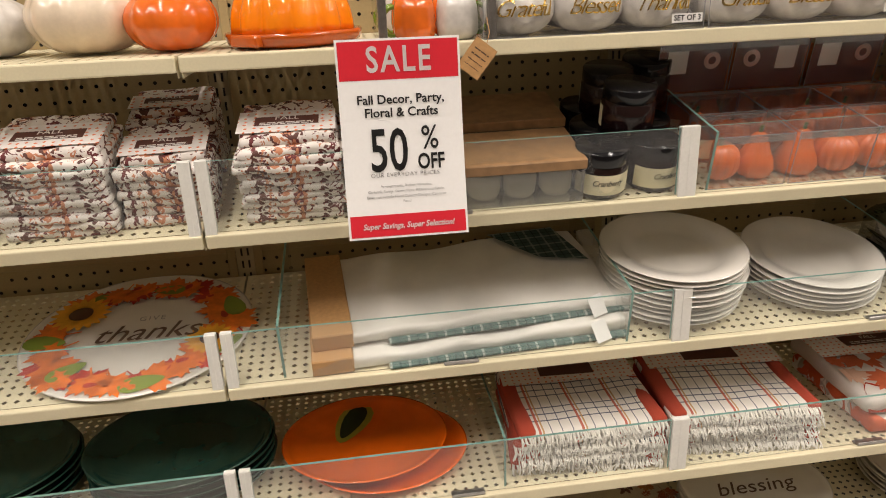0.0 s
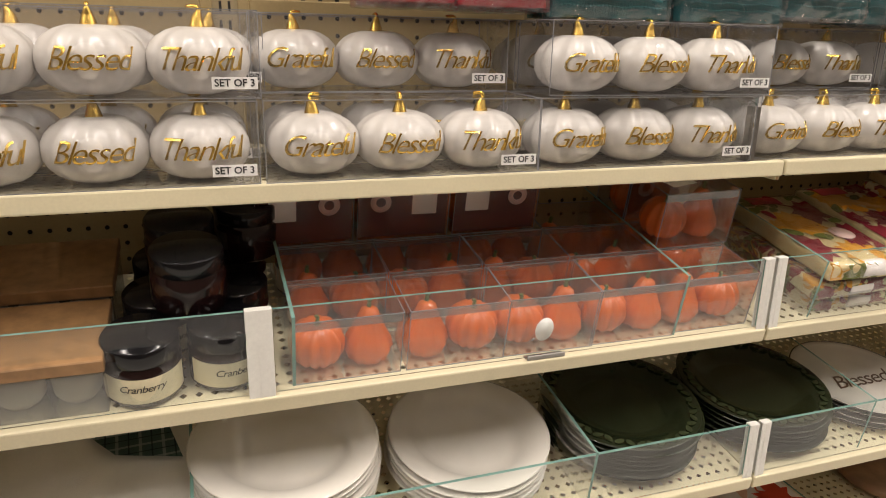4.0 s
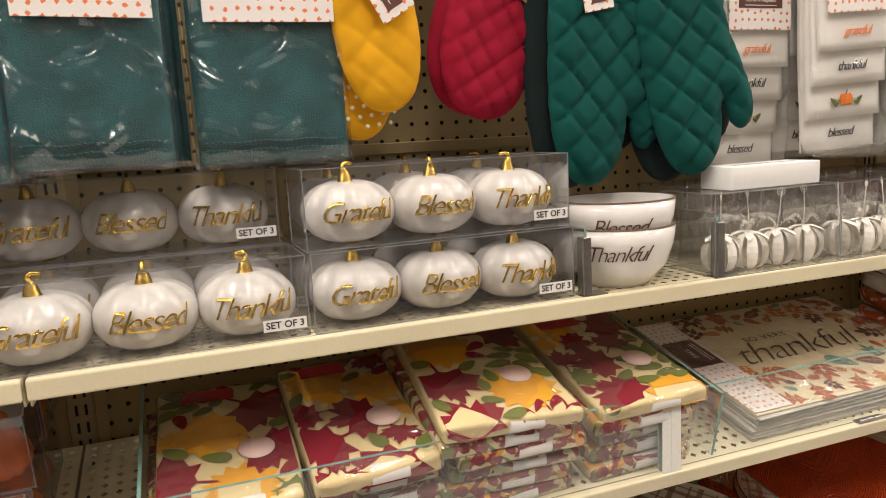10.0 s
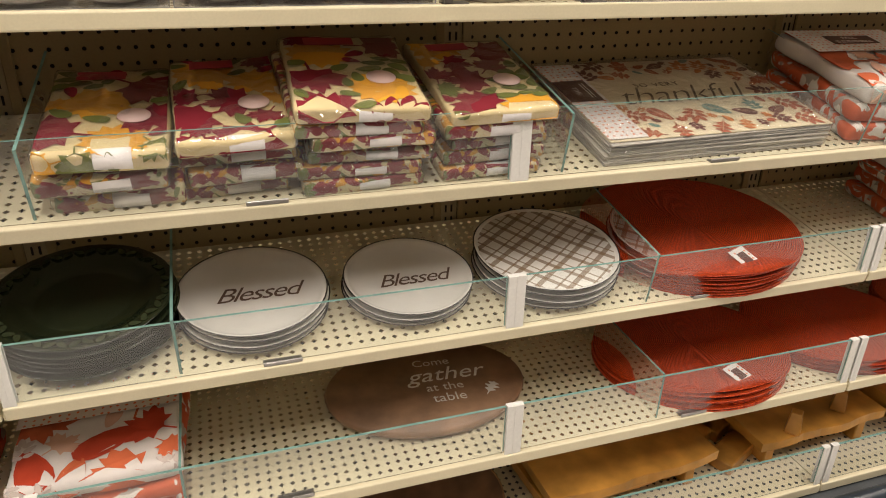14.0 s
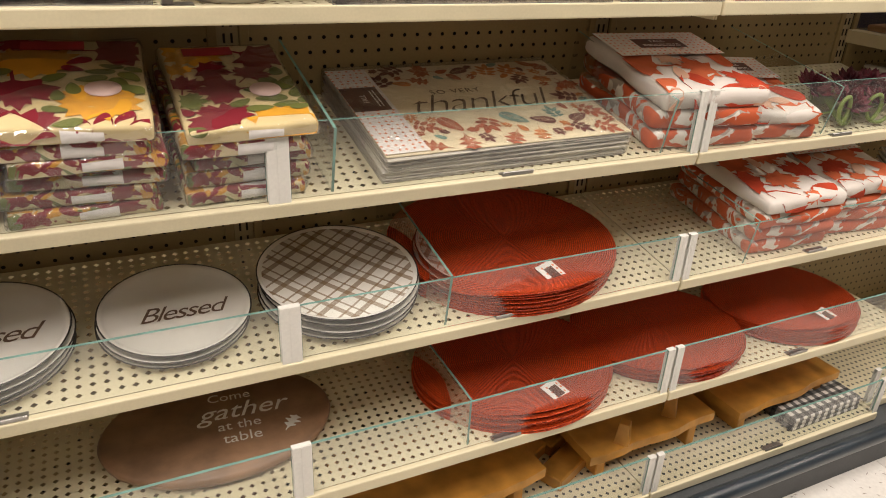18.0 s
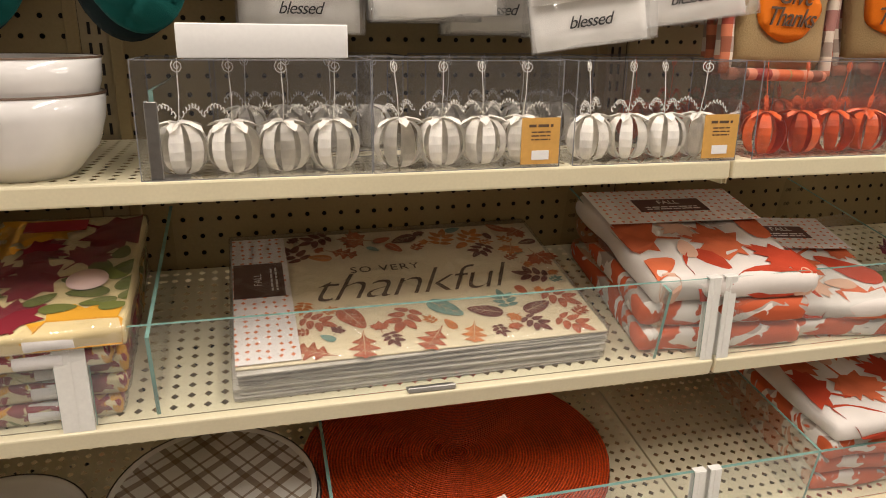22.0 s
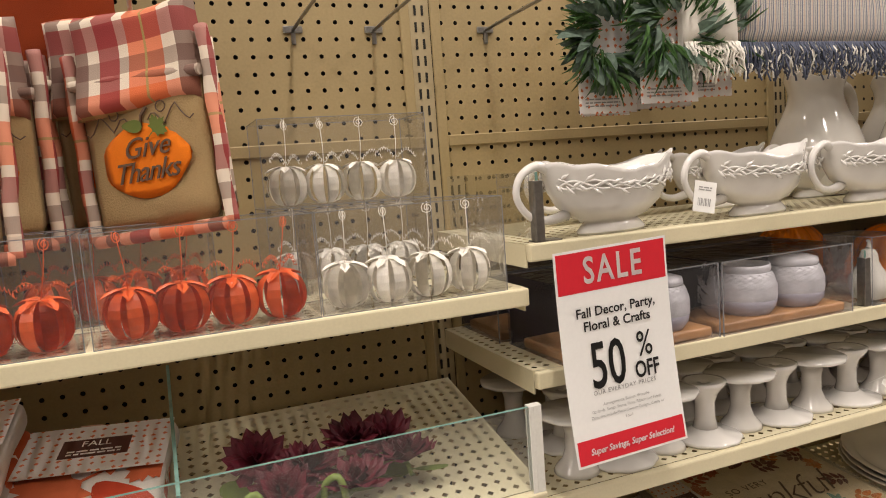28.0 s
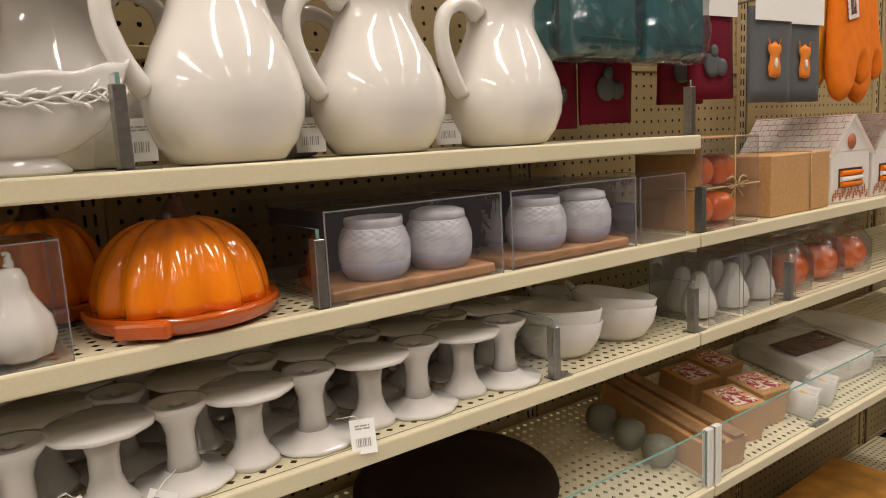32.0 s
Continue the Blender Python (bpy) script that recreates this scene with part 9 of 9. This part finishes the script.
def house(m):
    t = thing("paper_house_box", m, "white paper house box with printed rust roof tiles and a window", "gift box", "paper house boxes")
    w, d, h = 0.15, 0.13, 0.105
    part("shell", box_bm(-w / 2, -d / 2, 0, w / 2, d / 2, h, 0.0015), HOUSEW, t)
    bm = bmesh.new()
    a = [(-w / 2, h), (w / 2, h), (0, h + 0.075)]
    for y, f in ((-d / 2, 1), (d / 2, -1)):
        poly(bm, [(x, y, z) for x, z in a][::f])
    part("gable", bm, HOUSEW, t)
    for s in (-1, 1):
        bm = bmesh.new()
        n = Vector((s * 0.075, 0, w / 2)).normalized()
        p0, p1 = Vector((s * (w / 2 + 0.01), 0, h - 0.01)), Vector((0, 0, h + 0.075))
        q = [p0 + Vector((0, -d / 2 - 0.008, 0)), p1 + Vector((0, -d / 2 - 0.008, 0)), p1 + Vector((0, d / 2 + 0.008, 0)), p0 + Vector((0, d / 2 + 0.008, 0))]
        poly(bm, q if s > 0 else q[::-1])
        bmesh.ops.solidify(bm, geom=bm.faces[:], thickness=-0.003)
        rf = part("roof", bm, HOUSEW, t, "white roof with printed tiles")
        bm = bmesh.new()
        for r in range(7):
            u = (r + 0.5) / 7
            c = p0.lerp(p1, u) + n * 0.0045
            tube(bm, [c + Vector((0, -d / 2 - 0.006, 0)), c + Vector((0, d / 2 + 0.006, 0))], 0.0006, 4)
            for k in range(7):
                y = -d / 2 + (k + 0.5 * (r % 2)) * d / 7
                c2 = p0.lerp(p1, (r + 1.5) / 7 if r < 6 else 1) + n * 0.0045
                tube(bm, [c + Vector((0, y, 0)), c2 + Vector((0, y, 0))], 0.0006, 4)
        part("roof_print", bm, HOUSEL, rf, "rust printed roof lines")
    bm = bmesh.new()
    add_box(bm, -0.045, -d / 2 - 0.001, 0.03, 0.045, -d / 2 - 0.0002, 0.07)
    part("window_cut", bm, BRN, t, "cut-out window")
    for k in range(3):
        bm = bmesh.new()
        tube(bm, [(-0.04, 0, 0), (0.04, 0, 0)], 0.0055, 8)
        part("rolled_towel", bm, ORFELT if k % 2 == 0 else WHITEC, t, "rolled cloth inside", pose(0, -d / 2 - 0.002, 0.037 + k * 0.0115))
    bm = bmesh.new()
    r = random.Random(3)
    for k in range(16):
        stamp(bm, "sprig", -0.065 + k * 0.0087, 0.012 + 0.006 * (k % 3), 0.02, r.uniform(-0.5, 0.5))
    part("flower_print", bm, HOUSEL, t, "rust flower print", pose(0, -d / 2 - 0.0012, 0, 90))
    lathe_bm = bmesh.new()
    lathe(lathe_bm, [(0.0, 0.0), (0.016, 0.0), (0.016, 0.0006), (0.0, 0.0006)], 18)
    part("round_window", lathe_bm, HOUSEL, t, "printed round window", pose(0, -d / 2 - 0.0012, h + 0.02, 90))
    return t


hs = house(one(2, 5.79, 0.09, -4))
copy_thing(hs, one(2, 5.975, 0.09, -3))
copy_thing(hs, one(2, 5.885, 0.215, 2))

# hung past the step
for x, y, zt, sd in ((5.105, 0.10, 1.60, 71), (5.262, 0.085, 1.595, 72), (5.115, 0.165, 1.60, 73), (5.27, 0.15, 1.60, 74)):
    napkin_pack(x, y, zt, 0.15, 0.305, TEAL, "deep teal", sd, 0.05)
hook(5.105, 1.606, 0.25)
hook(5.262, 1.606, 0.25)
bm = sheet(0.36, 0.3, 0.04, 81, 0.006, 10, 9)
t = thing("rust_tablecloth", pose(4.67, 0.13, 1.67), "rust-coloured folded tablecloth hung on hooks", "tablecloth")
part("cloth", bm, RUSTC, t)
hook(4.67, 1.665, 0.2)
bm = sheet(0.3, 0.34, 0.03, 83, 0.006, 10, 9)
t = thing("rust_tablecloth", pose(3.08, 0.24, 1.72), "rust-coloured folded tablecloth hung on hooks", "tablecloth")
part("cloth", bm, RUSTC, t)
hook(3.08, 1.715, 0.1)
for x, z in ((2.42, 1.81), (2.76, 1.82)):
    t = thing("rust_tablecloth", pose(x, 0.262, z), "rust-coloured folded tablecloth hung on hooks", "tablecloth", "hung rust tablecloths")
    part("cloth", sheet(0.33, 0.33, 0.03, int(x * 40), 0.006, 10, 9), RUSTC, t)
    hook(x, z - 0.005, 0.07)
FOXO = cloth("orange_fox_felt", (0.72, 0.22, 0.03))


def critter_towel(x, y, zt, material, colour, fox):
    t = thing("applique_towel", pose(x, y, zt, 0, 0, -6), f"{colour} towel with an appliqued woodland shape", "towel", "applique towels")
    part("cloth", sheet(0.118, 0.17, 0.014, int(x * 100), 0.003, 14, 7), material, t)
    bm = bmesh.new()
    card(bm, 0.116, 0.06)
    part("header_card", bm, STICKER, t, "white card header", pose(0, -0.012, 0.005, 90))
    if fox:
        body = [(0.0, 0.03), (0.01, 0.022), (0.018, 0.036), (0.02, 0.012), (0.012, 0.002), (0.019, -0.018), (0.016, -0.034), (0.0, -0.037), (-0.016, -0.034), (-0.019, -0.018), (-0.012, 0.002), (-0.02, 0.012), (-0.018, 0.036), (-0.01, 0.022)]
        part("applique", padded(body, 0.006, 0, step=0.008, amp=0.0004), FOXO, t, "orange felt shape", pose(0, -0.0115, -0.09))
        part("applique_front", padded([(0.006 * math.cos(a), 0.010 * math.sin(a)) for a in [2 * math.pi * q / 16 for q in range(16)]], 0.003, 0, step=0.008, amp=0.0), WHITEC, t, "white felt patch", pose(0, -0.0148, -0.1))
    else:
        for k, (dx, dz, r) in enumerate(((-0.008, 0, 0.022), (0.016, -0.004, 0.016), (-0.006, 0.024, 0.012))):
            part("applique", padded([(r * math.cos(a), r * math.sin(a)) for a in [2 * math.pi * q / 18 for q in range(18)]], 0.005, 0, step=0.008, amp=0.0), GREYC, t, "grey felt shape", pose(dx, -0.0115 - 0.001 * k, -0.11 + dz))
    return t


critter_towel(5.405, 0.10, 1.395, MAROON, "maroon", False)
critter_towel(5.515, 0.05, 1.385, GREYC, "charcoal grey", True)
critter_towel(5.635, 0.055, 1.385, GREYC, "charcoal grey", True)
critter_towel(5.4, 0.16, 1.39, MAROON, "maroon", False)
critter_towel(5.2, 0.17, 1.36, MAROON, "maroon", False)
critter_towel(5.08, 0.19, 1.355, MAROON, "maroon", False)
for x in (5.36, 5.515, 5.635, 5.2, 5.08):
    hook(x, 1.42, 0.22)
t = thing("oven_mitt_pair", pose(5.84, 0.06, 1.36, 0, 8, 0), "orange and yellow oven mitts with a spotted hang tag", "oven mitt", "oven mitts")
part("front_mitt", padded(MITT, 0.034, 0.003, 0.048, 12), ORFELT, t)
part("back_mitt", padded(MITT, 0.032, 0.003, 0.048, 13), MUSTARD, t, "yellow mitt", pose(-0.05, 0.034, 0.02))
mitt_tag(t, -0.03, -0.021, 0.05, 20)
hook(5.84, 1.52, 0.22)
t = thing("oven_mitt_pair", pose(5.99, 0.1, 1.36, 0, -4, 0), "orange quilted oven mitts hung on a hook", "oven mitt", "oven mitts")
part("front_mitt", padded(MITT, 0.034, 0.003, 0.048, 14), ORFELT, t)
hook(5.99, 1.52, 0.2)

# loose vinyl floor tiles and flecks in front of the shelves
TS = 0.3048
tile = mesh_of("tile", box_bm(0.0006, 0.0006, -0.003, TS - 0.0006, TS - 0.0006, 0.0, 0.0004), FLOOR)
fl = bpy.data.objects["floor"]
for i in range(-6, 22):
    for j in range(1, 6):
        obj("tile", tile, fl, "", pose(i * TS, -0.09 - j * TS + 0.002, 0))
rf = random.Random(77)
V, F = [], []
for k in range(5200):
    x, y, a, l, w = rf.uniform(1.0, 6.6), rf.uniform(-1.5, -0.095), rf.uniform(0, 3.14), rf.uniform(0.002, 0.009), rf.uniform(0.0006, 0.0022)
    c, s, i = math.cos(a), math.sin(a), len(V)
    V.extend([(x - c * l - s * w * 0.3, y - s * l + c * w * 0.3, 0.0004), (x + s * w, y - c * w, 0.0004), (x + c * l, y + s * l, 0.0004), (x - s * w, y + c * w, 0.0004)])
    F.append((i, i + 1, i + 2, i + 3))
me = bpy.data.meshes.new("fleck")
me.from_pydata(V, [], F)
me.materials.append(FLECK)
tagged(obj("fleck", me, fl), "fine brown flecks in the vinyl", kind="stuff")
for ob in scene.objects:
    if ob.name.split(".")[0] in ("leaf_print", "fringe", "petals", "needles", "leaves", "small_print", "dots", "leaf_stitch"):
        ob["kind"] = "stuff"
